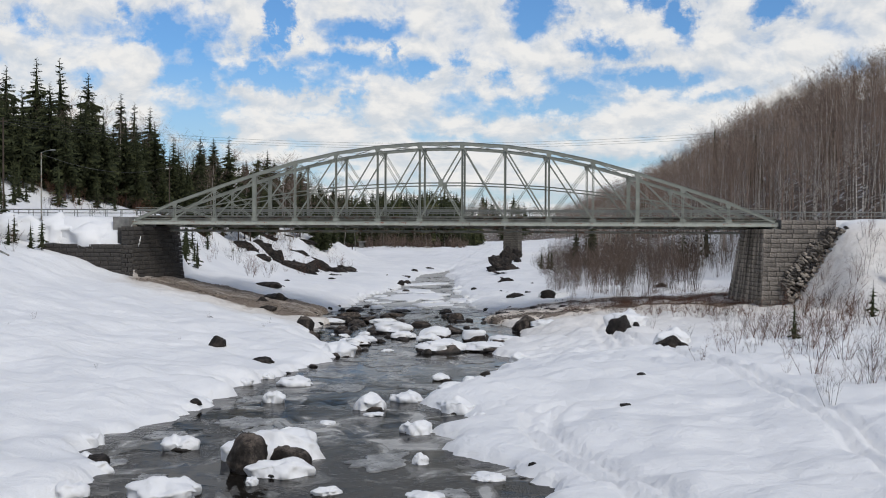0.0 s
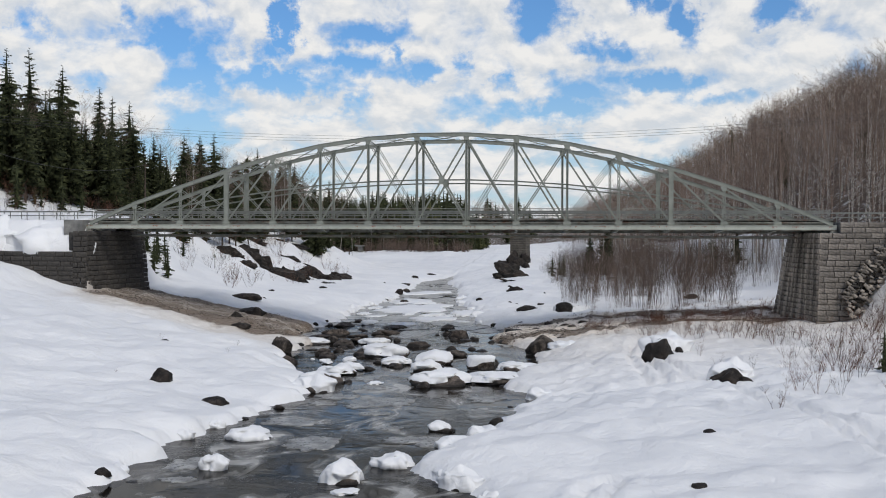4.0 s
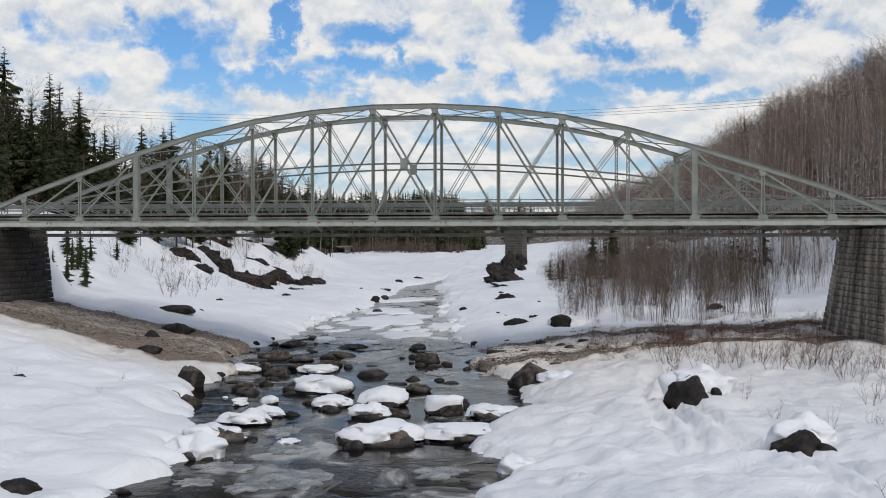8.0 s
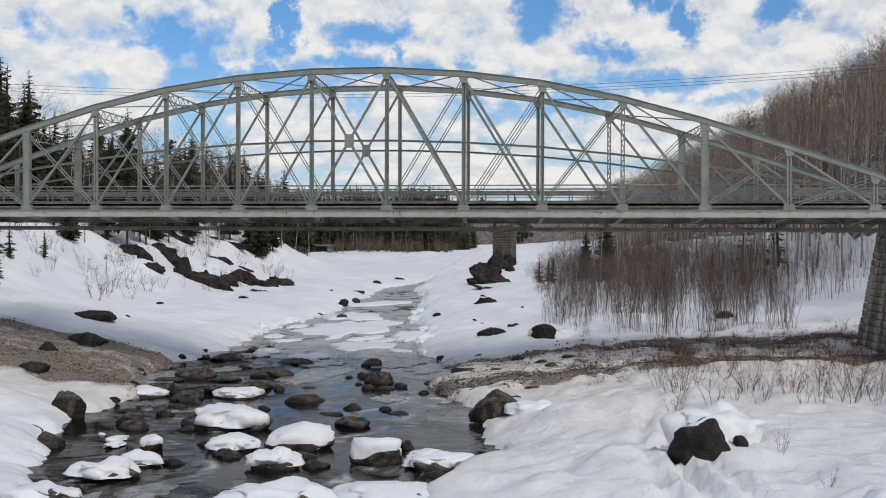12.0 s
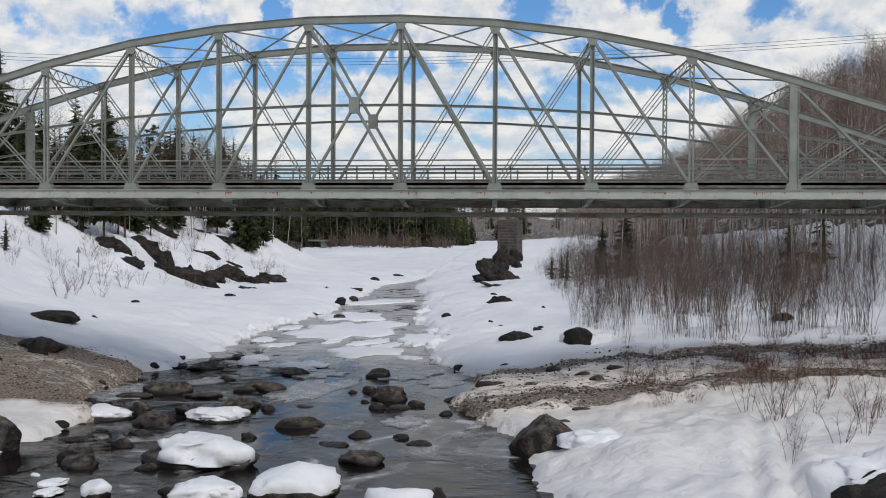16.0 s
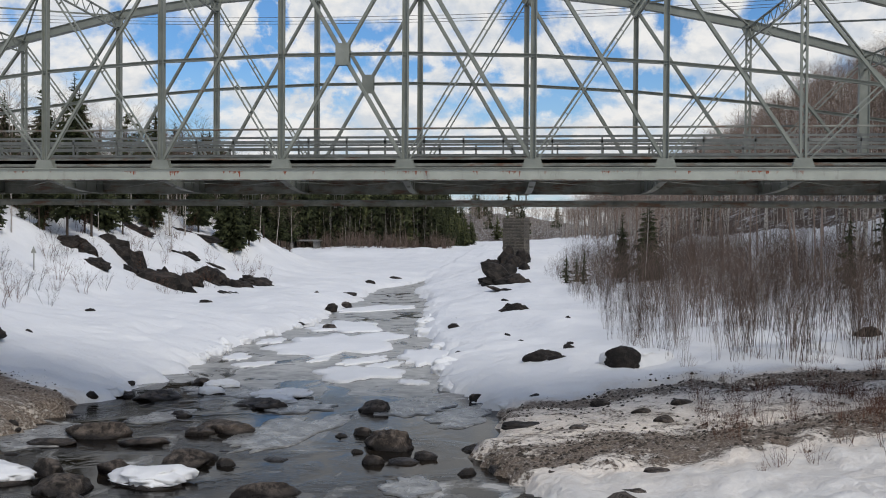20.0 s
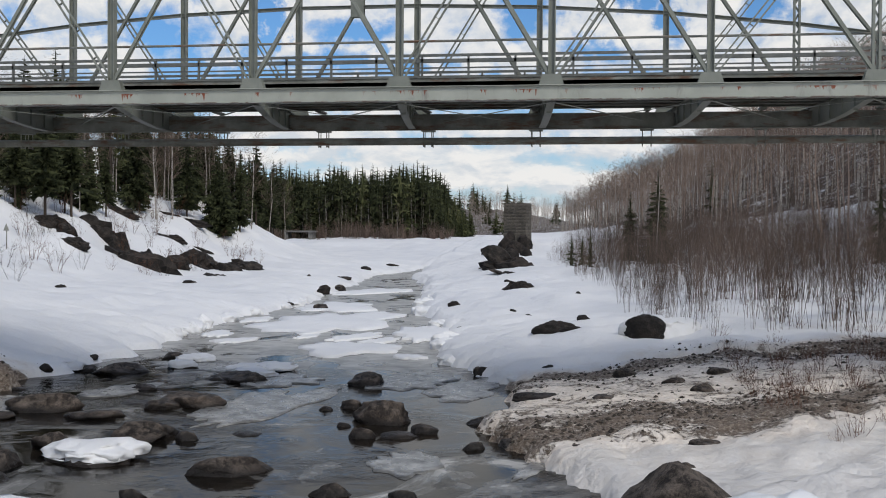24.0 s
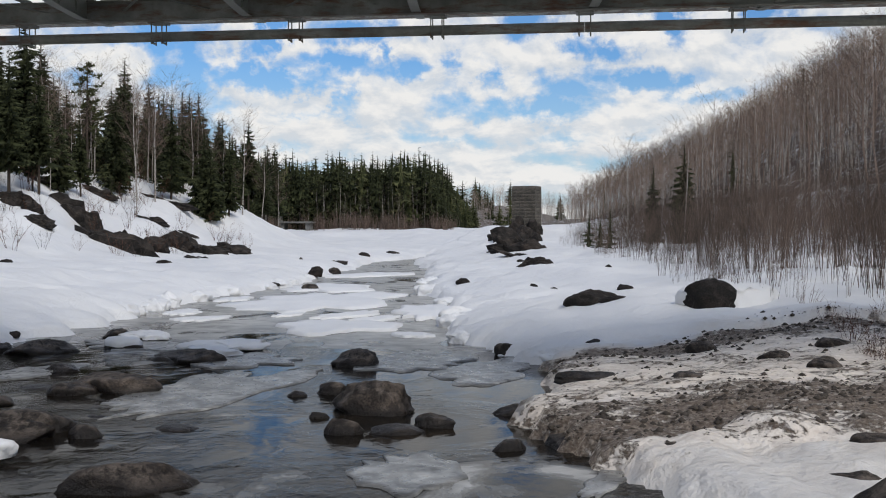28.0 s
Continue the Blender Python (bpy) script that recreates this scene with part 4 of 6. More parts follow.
# pipe that hangs below the bridge
pipe = thing("hanging_pipe", "dark insulated pipe hung below the bridge floor", "pipe")
x = -37.0
lengths = []
while x < 36:
    lengths.append(x)
    x += 6.2
for x in lengths:
    m = Mesh().tube([(x, 7.1, 10.81), (min(x + 6.19, 36.8), 7.1, 10.81)], [0.145, 0.145], 14)
    part("pipe_length", m, STEEL, pipe, smooth=False)
x = -35.1
while x < 36:
    hang = Mesh()
    hang.box(x - 0.25, x + 0.25, 6.85, 7.35, 11.18, 11.26)
    hang.box(x - 0.06, x + 0.06, 7.03, 7.17, 11.2, 11.94)
    hang.box(x - 0.12, x + 0.12, 6.25, 7.17, 11.90, 11.96)
    hang = part("hanger", hang, STEEL, pipe)
    for s in (-0.16, 0.16):
        strap = Mesh()
        strap.box(x + s - 0.02, x + s + 0.02, 6.92, 7.28, 10.60, 10.65)
        for yy in (6.93, 7.27):
            strap.box(x + s - 0.015, x + s + 0.015, yy - 0.015, yy + 0.015, 10.58, 11.22)
        part("strap", strap, STEEL, hang)
    x += 4.15

# ---------- stone abutments and the old pier ----------
def unit_block(mat, seed):
    """A hewn block, one metre each way, face towards -y, with chamfered edges and an uneven face."""
    r = random.Random(seed)
    c = 0.07
    m = Mesh()
    j = lambda s: r.uniform(-s, s)
    back = [(-0.5, 0.5, -0.5), (0.5, 0.5, -0.5), (0.5, 0.5, 0.5), (-0.5, 0.5, 0.5)]
    mid = [(-0.495, -0.36, -0.49), (0.495, -0.36, -0.49), (0.495, -0.36, 0.49), (-0.495, -0.36, 0.49)]
    front = [(sx * (0.5 - c * 0.7) + j(0.02), -0.5 + j(0.05), sz * (0.5 - c * 1.6) + j(0.03)) for sx, sz in ((-1, -1), (1, -1), (1, 1), (-1, 1))]
    mid_face = [(j(0.12), -0.56 + j(0.05), j(0.12))]
    m.add(back + mid + front + mid_face, [(0, 1, 5, 4), (1, 2, 6, 5), (2, 3, 7, 6), (3, 0, 4, 7), (4, 5, 9, 8), (5, 6, 10, 9), (6, 7, 11, 10), (7, 4, 8, 11), (8, 9, 12), (9, 10, 12), (10, 11, 12), (11, 8, 12)])
    return m.data("stone_block", mat)


def stone_face(parent, mats, p00, p10, p01, p11, course, length, seed, top=None, depth=0.4):
    """Covers the quad (lower start, lower end, upper start, upper end) with courses of blocks."""
    r = random.Random(seed)
    p00, p10, p01, p11 = (Vector(p) for p in (p00, p10, p01, p11))
    tall = ((p01 - p00).length + (p11 - p10).length) / 2
    n = max(1, round(tall / course))
    for k in range(n):
        v0, v1 = k / n, (k + 1) / n
        a, b = p00.lerp(p01, (v0 + v1) / 2), p10.lerp(p11, (v0 + v1) / 2)
        span = (b - a).length
        d = (b - a).normalized()
        up = (p01 - p00).lerp(p11 - p10, 0.5).normalized()
        nrm = up.cross(d).normalized() * -1
        u = -r.uniform(0, length * 0.5)
        while u < span - 0.05:
            w = length * r.uniform(0.7, 1.4)
            u0, u1 = max(u, 0), min(u + w, span)
            u += w
            if u1 - u0 < 0.12:
                continue
            c = a + d * (u0 + u1) / 2
            if top and c.z > top(c):
                continue
            rot = Matrix((d, -nrm, up)).transposed().to_4x4()
            ob = new("stone_block", r.choice(mats))
            ob.parent = parent
            push = r.uniform(-0.035, 0.035)
            ob.matrix_local = Matrix.Translation(c + nrm * (push - depth * 0.5 + 0.02)) @ rot @ Matrix.Diagonal((u1 - u0 - 0.03, depth, tall / n - 0.025, 1))


def hull(parts8):
    """A solid with eight corners: four below, four above, in the same turn."""
    return Mesh().add(parts8, [(3, 2, 1, 0), (4, 5, 6, 7), (0, 1, 5, 4), (1, 2, 6, 5), (2, 3, 7, 6), (3, 0, 4, 7)])


LIGHT_BLOCKS = [unit_block(GRANITE, s) for s in range(4)]
DARK_BLOCKS = [unit_block(DARKSTONE, s) for s in range(4)]
STAINED_BLOCKS = [unit_block(STAINED, s) for s in range(4)]
PIER_BLOCKS = [unit_block(PIERSTONE, s) for s in range(4)]

# on the wooded side: granite facing the open, dark stained face towards the river
ab = part("stone_abutment_east", hull([(35.45, -0.65, 2), (32.75, 9.5, 2), (48, 9.5, 2), (48, -0.65, 2), (35.7, -0.65, 11.15), (34.3, 9.5, 11.15), (48, 9.5, 11.15), (48, -0.65, 11.15)]), MORTAR)
tagged(ab, "granite block bridge abutment with a dark stained river face", "abutment", kind="structure")
stone_face(ab, LIGHT_BLOCKS, (35.3, -0.8, 2.6), (46, -0.8, 2.6), (35.55, -0.8, 11.3), (46, -0.8, 11.3), 0.50, 1.05, 1)
stone_face(ab, STAINED_BLOCKS, (32.6, 9.6, 2.6), (35.3, -0.8, 2.6), (34.15, 9.6, 11.3), (35.55, -0.8, 11.3), 0.50, 1.05, 2)
back = part("backwall", Mesh().box(37.35, 43, -0.7, 9.4, 11.15, 12.28), CONCRETE, ab)
stone_face(ab, LIGHT_BLOCKS, (37.3, -0.85, 11.3), (43, -0.85, 11.3), (37.3, -0.85, 12.3), (43, -0.85, 12.3), 0.5, 1.1, 3)
# loosely piled stones of the cone beside it
r = random.Random(8)
for k in range(230):
    x = r.uniform(37.6, 44.2)
    zmax = min(11.5, 6.2 + (x - 37.5) * 1.15)
    z = r.uniform(3.6, zmax)
    y = -1.0 - max(0, (zmax - z)) * 0.16 - r.uniform(0, 0.15)
    ob = new("loose_stone", r.choice(STAINED_BLOCKS + DARK_BLOCKS[:2] + LIGHT_BLOCKS[:2]))
    ob.parent = ab
    ob.matrix_local = pose(x, y, z, r.uniform(-10, 10), 24 + r.uniform(-20, 20), r.uniform(-25, 25)) @ Matrix.Diagonal((r.uniform(0.3, 0.75), 0.5, r.uniform(0.15, 0.3), 1))

# on the road side: dark stone with a long low wing wall
ab = part("stone_abutment_west", hull([(-36.7, -1.35, 2), (-38.4, -1.35, 2), (-38.4, 9.5, 2), (-34.8, 9.5, 2), (-36.5, -1.35, 11.15), (-38.4, -1.35, 11.15), (-38.4, 9.5, 11.15), (-35.5, 9.5, 11.15)]), MORTAR)
tagged(ab, "blackened stone block abutment with a low wing wall", "abutment", kind="structure")
stone_face(ab, DARK_BLOCKS, (-36.6, -1.5, 3.6), (-34.4, 9.6, 3.6), (-36.3, -1.5, 11.3), (-35.2, 9.6, 11.3), 0.52, 1.05, 4)
stone_face(ab, DARK_BLOCKS, (-47.5, -2.1, 4.2), (-37.6, -2.1, 4.2), (-47.5, -2.1, 9.2), (-37.6, -2.1, 9.2), 0.52, 1.05, 5)
stone_face(ab, DARK_BLOCKS, (-37.6, -2.1, 3.8), (-36.6, -1.5, 3.8), (-37.6, -2.1, 11.3), (-36.3, -1.5, 11.3), 0.52, 0.8, 6)
part("wing_core", Mesh().box(-47.5, -37.4, -1.95, -1.2, 3, 9.1), MORTAR, ab)
part("backwall", Mesh().box(-39.2, -37.15, -0.9, 9.4, 10.9, 12.42), CONCRETE, ab)

# the pier of a vanished bridge, upstream
pier = thing("bridge_pier", "lone weathered stone pier of a former bridge", "pier", at=(-5.5, 144.0, 0))
pier.rotation_euler = (0, 0, radians(-14))
pw, pd, pz0, pz1 = 1.9, 1.5, 2.6, 11.35
part("core", hull([(-pw, -pd, pz0), (pw, -pd, pz0), (pw, pd, pz0), (-pw, pd, pz0), (-pw + 0.1, -pd + 0.1, pz1 - 0.1), (pw - 0.1, -pd + 0.1, pz1 - 0.1), (pw - 0.1, pd - 0.1, pz1 - 0.1), (-pw + 0.1, pd - 0.1, pz1 - 0.1)]), MORTAR, pier)
for s, (q0, q1) in enumerate((((-pw, -pd), (pw, -pd)), ((pw, -pd), (pw, pd)), ((-pw, pd), (-pw, -pd)))):
    stone_face(pier, PIER_BLOCKS, (*q0, pz0), (*q1, pz0), (q0[0] * 0.97, q0[1] * 0.97, pz1), (q1[0] * 0.97, q1[1] * 0.97, pz1), 0.52, 1.0, 20 + s)
part("top_slab", Mesh().box(-pw + 0.12, pw - 0.08, -pd + 0.08, pd - 0.1, pz1 - 0.05, pz1 + 0.14), PIERSTONE, pier)

# ---------- boulders, snow mounds and ice in the river ----------
stone_seed = [100]


def lump_mesh(w, d, h, seed, sub=3, rough=0.22, flat=0.35):
    """An uneven boulder with a flattened foot, its foot at z = 0."""
    bm = bmesh.new()
    bmesh.ops.create_icosphere(bm, subdivisions=sub, radius=1.0)
    off = Vector((seed * 1.7, seed * 0.9, seed * 2.3))
    rr = random.Random(seed)
    cuts = []
    for k in range(15):
        n = Vector((rr.gauss(0, 1), rr.gauss(0, 1), rr.gauss(0, 0.8))).normalized()
        cuts.append((n, rr.uniform(0.66, 0.96)))
    for v in bm.verts:
        p = v.co.copy()
        reach = min([1.12] + [c / p.dot(n) for n, c in cuts if p.dot(n) > 0.3])
        k = 0.12 + 0.88 * reach
        q = p * k * 1.08 * (1 + rough * 0.5 * noise.noise(p * 1.1 + off) + rough * 0.42 * noise.noise(p * 2.6 + off) + rough * 0.30 * noise.noise(p * 6 + off) + rough * 0.16 * noise.noise(p * 13 + off))
        v.co = (q.x * w / 2, q.y * d / 2, max(q.z, -flat) * h / (1 + flat) + flat * h / (1 + flat))
    me = bpy.data.meshes.new("boulder")
    bm.to_mesh(me)
    bm.free()
    me.polygons.foreach_set("use_smooth", [True] * len(me.polygons))
    return me


def snow_cap_mesh(w, d, h, seed):
    """A soft pillow of snow with a ragged hem, its foot at z = 0."""
    bm = bmesh.new()
    bmesh.ops.create_icosphere(bm, subdivisions=4, radius=1.0)
    off = Vector((seed * 0.7, seed * 1.9, seed * 0.3))
    for v in bm.verts:
        p = v.co.copy()
        k = 1 + 0.42 * noise.noise(p * 1.0 + off) + 0.30 * noise.noise(p * 2.2 + off) + 0.12 * noise.noise(p * 5 + off)
        z = p.z
        z = (max(z, 0) ** 0.48 if z > 0 else z * 0.18) * (0.82 + 0.42 * noise.noise(Vector((p.x, p.y, 0)) * 1.2 + off) + 0.16 * noise.noise(Vector((p.x, p.y, 0)) * 3.3 + off) + 0.06 * noise.noise(p * 7 + off))
        v.co = (p.x * k * w / 2, p.y * k * d / 2, z * h)
    me = bpy.data.meshes.new("snow_cap")
    bm.to_mesh(me)
    bm.free()
    me.materials.append(SNOW)
    me.polygons.foreach_set("use_smooth", [True] * len(me.polygons))
    return me


def cap_over(me, h, seed):
    """Snow that lies on the upper side of a boulder's mesh."""
    bm = bmesh.new()
    bm.from_mesh(me)
    bm.normal_update()
    off = Vector((seed * 0.7, seed * 1.9, seed * 0.3))
    moves = []
    top = max(v.co.z for v in bm.verts)
    for v in bm.verts:
        n = noise.noise(v.co * 1.6 + off) * 0.25
        lie = min(1, max(0, (v.normal.z - 0.15 + n) / 0.45)) * min(1, max(0, (v.co.z / top - 0.42 + n) / 0.25))
        soft_n = (v.normal + Vector((0, 0, 1.2))).normalized()
        moves.append(v.co + soft_n * ((0.05 + 0.16 * h) * lie - 0.05) + (v.co - Vector((0, 0, v.co.z))) * 0.06 * lie)
    for v, p in zip(bm.verts, moves):
        v.co = p
    out = bpy.data.meshes.new("snow_cap")
    bm.to_mesh(out)
    bm.free()
    out.materials.append(SNOW)
    out.polygons.foreach_set("use_smooth", [True] * len(out.polygons))
    return out


def boulder(x, y, z, w, d, h, cap=False, turn=None, rough=0.22, label=""):
    stone_seed[0] += 1
    n = stone_seed[0]
    me = lump_mesh(w * 0.98, d * 0.95, h * (0.66 if z < 0.8 and w < 3.2 else 1.0), n, sub=4 if w > 0.9 else 3, rough=rough)
    top = cap_over(me, h, n) if cap else None
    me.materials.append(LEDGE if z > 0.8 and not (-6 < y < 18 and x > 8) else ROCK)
    if z > 0.8:
        z = float(height(x, y)) - 0.04 - 0.06 * h
    ob = new("boulder", me)
    ob.matrix_world = pose(x, y, z - 0.10 - 0.06 * h, 0, 0, (n * 67) % 50 - 25 if turn is None else turn)
    tagged(ob, label or ("dark wet boulder with a cap of snow in the river" if cap else ("dark rounded boulder in the shallow river" if z < 0.8 else "dark boulder half buried in snow")), "boulder", "boulders in and beside the river")
    if cap:
        part("snow_cap", top, SNOW, ob, "smooth white snow cap")
    return ob


def snow_mound(x, y, z, w, d, h):
    stone_seed[0] += 1
    n = stone_seed[0]
    low = -32 < y < 19 and z < 0.8
    if z > 0.9:
        z = float(height(x, y)) - 0.08
    ob = new("snow_mound", snow_cap_mesh(w * 1.02, d * 1.12, h * (0.62 if low else 1.0), n))
    ob.matrix_world = pose(x, y, z + (0.16 * h if low else -0.02), 0, 0, (n * 41) % 40 - 20)
    tagged(ob, "rounded white snow cushion over a dark stone in the river", "snow mound", "snow mounds in the river")
    me = lump_mesh(w * (1.04 if low else 0.9), d * (1.02 if low else 0.86), h * (0.62 if low else 0.5), n)
    me.materials.append(ROCK)
    s = part("stone", me, ROCK, ob, "dark wet stone below the snow")
    s.location = (0, -d * 0.06, -0.16 - (0.16 * h if low else 0))
    return ob


# the large ones by themselves
boulder(20.3, -26.2, 1.9, 2.5, 2.2, 1.75, rough=0.28, label="black boulder with snow piled on top on the bank")
snow_mound(20.8, -25.0, 2.1, 3.6, 2.4, 1.75)
boulder(21.6, -26.3, 2.2, 0.6, 0.6, 0.8)
boulder(23.8, -38.4, 2.4, 2.1, 1.6, 1.35, rough=0.28, label="black boulder with snow piled on top on the bank")
snow_mound(24.3, -37.3, 2.5, 2.6, 1.9, 1.4)
boulder(24.9, -38.6, 2.7, 0.9, 0.7, 0.5)
boulder(10.75, -10.6, 0.7, 3.25, 2.4, 1.72, rough=0.12, label="large pointed brown-grey boulder at the edge of the snow")
snow_mound(12.9, -11.9, 1.0, 2.6, 1.8, 0.7)
boulder(10.9, 20.0, 1.9, 2.2, 1.6, 1.25, rough=0.3)
snow_mound(11.7, 21.0, 1.7, 3.8, 2.2, 1.15)
boulder(6.3, 23.6, 1.25, 2.3, 1.1, 0.75)
boulder(7.4, 22.4, 1.35, 1.7, 0.6, 0.3)
boulder(21.5, -56.9, 2.75, 0.65, 0.5, 0.3)
boulder(20.5, -65.2, 2.45, 0.75, 0.6, 0.35)
boulder(4.1, -78.5, 0.65, 2.0, 1.6, 2.6, rough=0.26, label="big dark boulder under a thick slab of snow")
boulder(5.7, -77.7, 0.65, 1.7, 1.3, 2.0, rough=0.26, label="big dark boulder under a thick slab of snow")
snow_mound(4.5, -75.2, 0.65, 4.3, 3.2, 1.55)
snow_mound(3.0, -75.8, 0.65, 2.2, 2.2, 1.1)
snow_mound(5.7, -79.0, 0.65, 2.6, 1.3, 0.75)
boulder(-18.7, -5.3, 1.70, 1.91, 1.53, 0.78)
boulder(-20.8, 5.6, 1.60, 1.60, 1.28, 1.02)
boulder(-26.1, 17.6, 1.60, 3.49, 2.79, 0.72)
boulder(-14.6, 54.6, 0.65, 1.32, 1.06, 0.79)
boulder(9.2, 3.6, 1.50, 1.28, 1.03, 0.23)
boulder(6.6, 6.2, 1.20, 1.87, 1.50, 0.34)
boulder(9.9, 10.0, 1.80, 0.90, 0.72, 0.44)
boulder(12.6, 5.1, 1.80, 0.93, 0.74, 0.37)
boulder(11.7, 7.7, 2.00, 0.91, 0.72, 0.38)
boulder(13.6, 9.1, 2.10, 1.06, 0.84, 0.40)
boulder(11.2, -5.3, 1.70, 1.02, 0.82, 0.21)
boulder(11.9, -3.1, 1.80, 1.08, 0.86, 0.36)
boulder(6.6, 13.3, 1.60, 0.68, 0.54, 0.24)
boulder(-24.6, 88.1, 0.80, 1.53, 1.22, 1.27)
boulder(-23.1, 95.0, 0.80, 1.37, 1.09, 0.85)
boulder(7.7, 30.7, 2.00, 0.72, 0.58, 0.31)
boulder(7.0, 44.5, 2.20, 0.49, 0.39, 0.34)
boulder(-3.4, 55.8, 1.20, 1.06, 0.85, 0.30)
boulder(8.2, -2.9, 1.40, 0.64, 0.51, 0.18)
snow_mound(-0.8, -74.3, 0.65, 1.71, 1.37, 0.79)
snow_mound(-0.6, -59.8, 0.65, 1.18, 0.94, 0.75)
snow_mound(-1.4, -52.3, 0.65, 2.21, 1.77, 0.62)
snow_mound(5.7, -61.2, 0.65, 1.85, 1.48, 0.99)
snow_mound(7.2, -57.7, 0.65, 1.93, 1.55, 0.63)
snow_mound(9.8, -68.3, 0.65, 1.51, 1.21, 0.75)
snow_mound(11.3, -75.7, 0.65, 0.71, 0.57, 0.54)
snow_mound(2.5, -83.6, 0.65, 2.61, 2.09, 0.85)
snow_mound(14.6, -78.1, 0.65, 1.43, 1.14, 0.28)
snow_mound(8.5, -81.9, 0.65, 1.04, 0.83, 0.30)
snow_mound(12.6, -82.3, 0.65, 1.62, 1.29, 0.48)
boulder(8.0, -48.5, 0.65, 1.56, 1.25, 0.76, cap=True)
snow_mound(6.4, -63.3, 0.65, 1.09, 0.87, 0.18)
snow_mound(4.5, -66.5, 0.65, 0.80, 0.64, 0.24)
snow_mound(5.1, -81.0, 0.65, 0.52, 0.42, 0.42)
boulder(-4.8, -44.7, 0.65, 0.85, 0.68, 0.55)
boulder(-4.5, -41.1, 0.65, 1.06, 0.85, 0.65)
boulder(-3.0, -42.7, 0.65, 0.87, 0.69, 0.56)
boulder(-21.7, 1.9, 1.40, 1.49, 1.19, 0.90)
boulder(-22.5, 9.1, 1.60, 2.84, 2.27, 0.91)
boulder(-11.4, -40.7, 2.30, 1.82, 1.45, 0.83)
boulder(-6.2, -45.0, 2.00, 1.70, 1.36, 0.51)
boulder(-18.3, -24.3, 2.30, 0.87, 0.70, 0.30)
boulder(-6.2, -45.3, 2.00, 1.75, 1.40, 0.53)
# stones and snow cushions in the riffle
boulder(-6.6, 5.3, 0.65, 2.85, 2.02, 1.06, label="grey boulder with a crust of old snow in the river")
boulder(-1.1, -5.8, 0.65, 2.34, 1.33, 0.90, rough=0.13, label="smooth oval grey boulder in the shallow river")
boulder(1.4, 2.9, 0.65, 2.22, 1.57, 1.29, rough=0.26, label="brown-grey boulder in the middle of the river")
boulder(1.3, -0.2, 0.65, 0.88, 0.63, 0.70)
boulder(2.4, 0.2, 0.65, 1.21, 0.85, 0.41)
boulder(3.1, 1.1, 0.65, 1.16, 0.82, 0.70)
boulder(0.2, 1.7, 0.65, 0.52, 0.37, 0.41)
boulder(-1.2, 4.9, 0.65, 0.57, 0.41, 0.41)
boulder(-0.4, 5.5, 0.65, 0.93, 0.65, 0.61)
boulder(-1.2, 11.9, 0.65, 1.82, 1.29, 0.90)
boulder(-4.1, -1.6, 0.65, 0.68, 0.48, 0.64)
boulder(-2.5, -0.3, 0.65, 1.25, 0.89, 0.33)
boulder(-5.7, -1.1, 0.65, 2.13, 1.50, 0.93)
boulder(5.1, -1.4, 0.65, 0.80, 0.56, 0.56)
boulder(6.5, -0.9, 0.65, 1.53, 1.08, 0.69, rough=0.12, label="square grey boulder at the edge of the gritty snow")
boulder(7.8, -0.4, 0.65, 0.52, 0.37, 0.63)
boulder(3.5, 15.7, 0.65, 1.03, 0.73, 0.85)
boulder(4.9, 3.1, 0.65, 1.47, 1.04, 0.50)
boulder(-8.8, 5.2, 0.65, 1.26, 0.89, 0.30)
boulder(-13.4, 13.5, 0.65, 2.51, 1.78, 0.80)
boulder(-12.8, 19.0, 0.65, 1.53, 1.08, 0.68)
boulder(-10.9, 15.9, 0.65, 0.95, 0.67, 0.54, cap=True)
boulder(-6.5, 11.7, 0.65, 1.85, 1.31, 0.77)
boulder(-8.0, 12.0, 0.65, 1.26, 0.89, 0.41)
snow_mound(-6.8, 15.8, 0.65, 2.55, 1.79, 0.52)
snow_mound(-11.5, 18.9, 0.65, 1.66, 1.16, 0.48)
boulder(-17.6, 8.0, 0.65, 1.82, 1.29, 0.84)
boulder(-11.4, 3.2, 0.65, 2.79, 1.98, 1.36)
boulder(2.2, -7.9, 0.65, 1.17, 0.82, 0.61)
boulder(4.1, -7.9, 0.65, 0.69, 0.49, 0.44)
boulder(3.5, -13.3, 0.65, 2.03, 1.44, 1.05)
boulder(2.5, -19.4, 0.65, 3.16, 2.24, 1.53, cap=True, rough=0.13, label="large dark boulder with a round cap of snow in the river")
boulder(-7.1, -16.0, 0.65, 1.71, 1.21, 0.86)
boulder(-7.2, -12.0, 0.65, 1.03, 0.73, 0.75)
boulder(-8.1, -6.6, 0.65, 2.01, 1.42, 1.18)
boulder(-7.5, -3.6, 0.65, 1.64, 1.16, 0.90)
boulder(-5.7, -2.0, 0.65, 1.86, 1.31, 0.84)
boulder(-9.7, -4.5, 0.65, 1.31, 0.93, 1.10)
boulder(-7.2, -7.8, 0.65, 1.10, 0.78, 0.61)
boulder(-8.8, 2.0, 0.65, 2.14, 1.52, 0.61)
snow_mound(-5.7, -4.7, 0.65, 2.69, 1.88, 0.80)
snow_mound(-2.7, -14.2, 0.65, 4.08, 2.86, 1.61)
boulder(-4.3, -15.9, 0.65, 1.00, 0.70, 0.56)
boulder(-1.6, -14.3, 0.65, 1.06, 0.75, 0.85)
boulder(-1.6, -15.5, 0.65, 0.88, 0.62, 0.48)
boulder(-2.6, -9.1, 0.65, 0.70, 0.50, 0.53)
snow_mound(-0.4, -20.0, 0.65, 2.15, 1.50, 1.01)
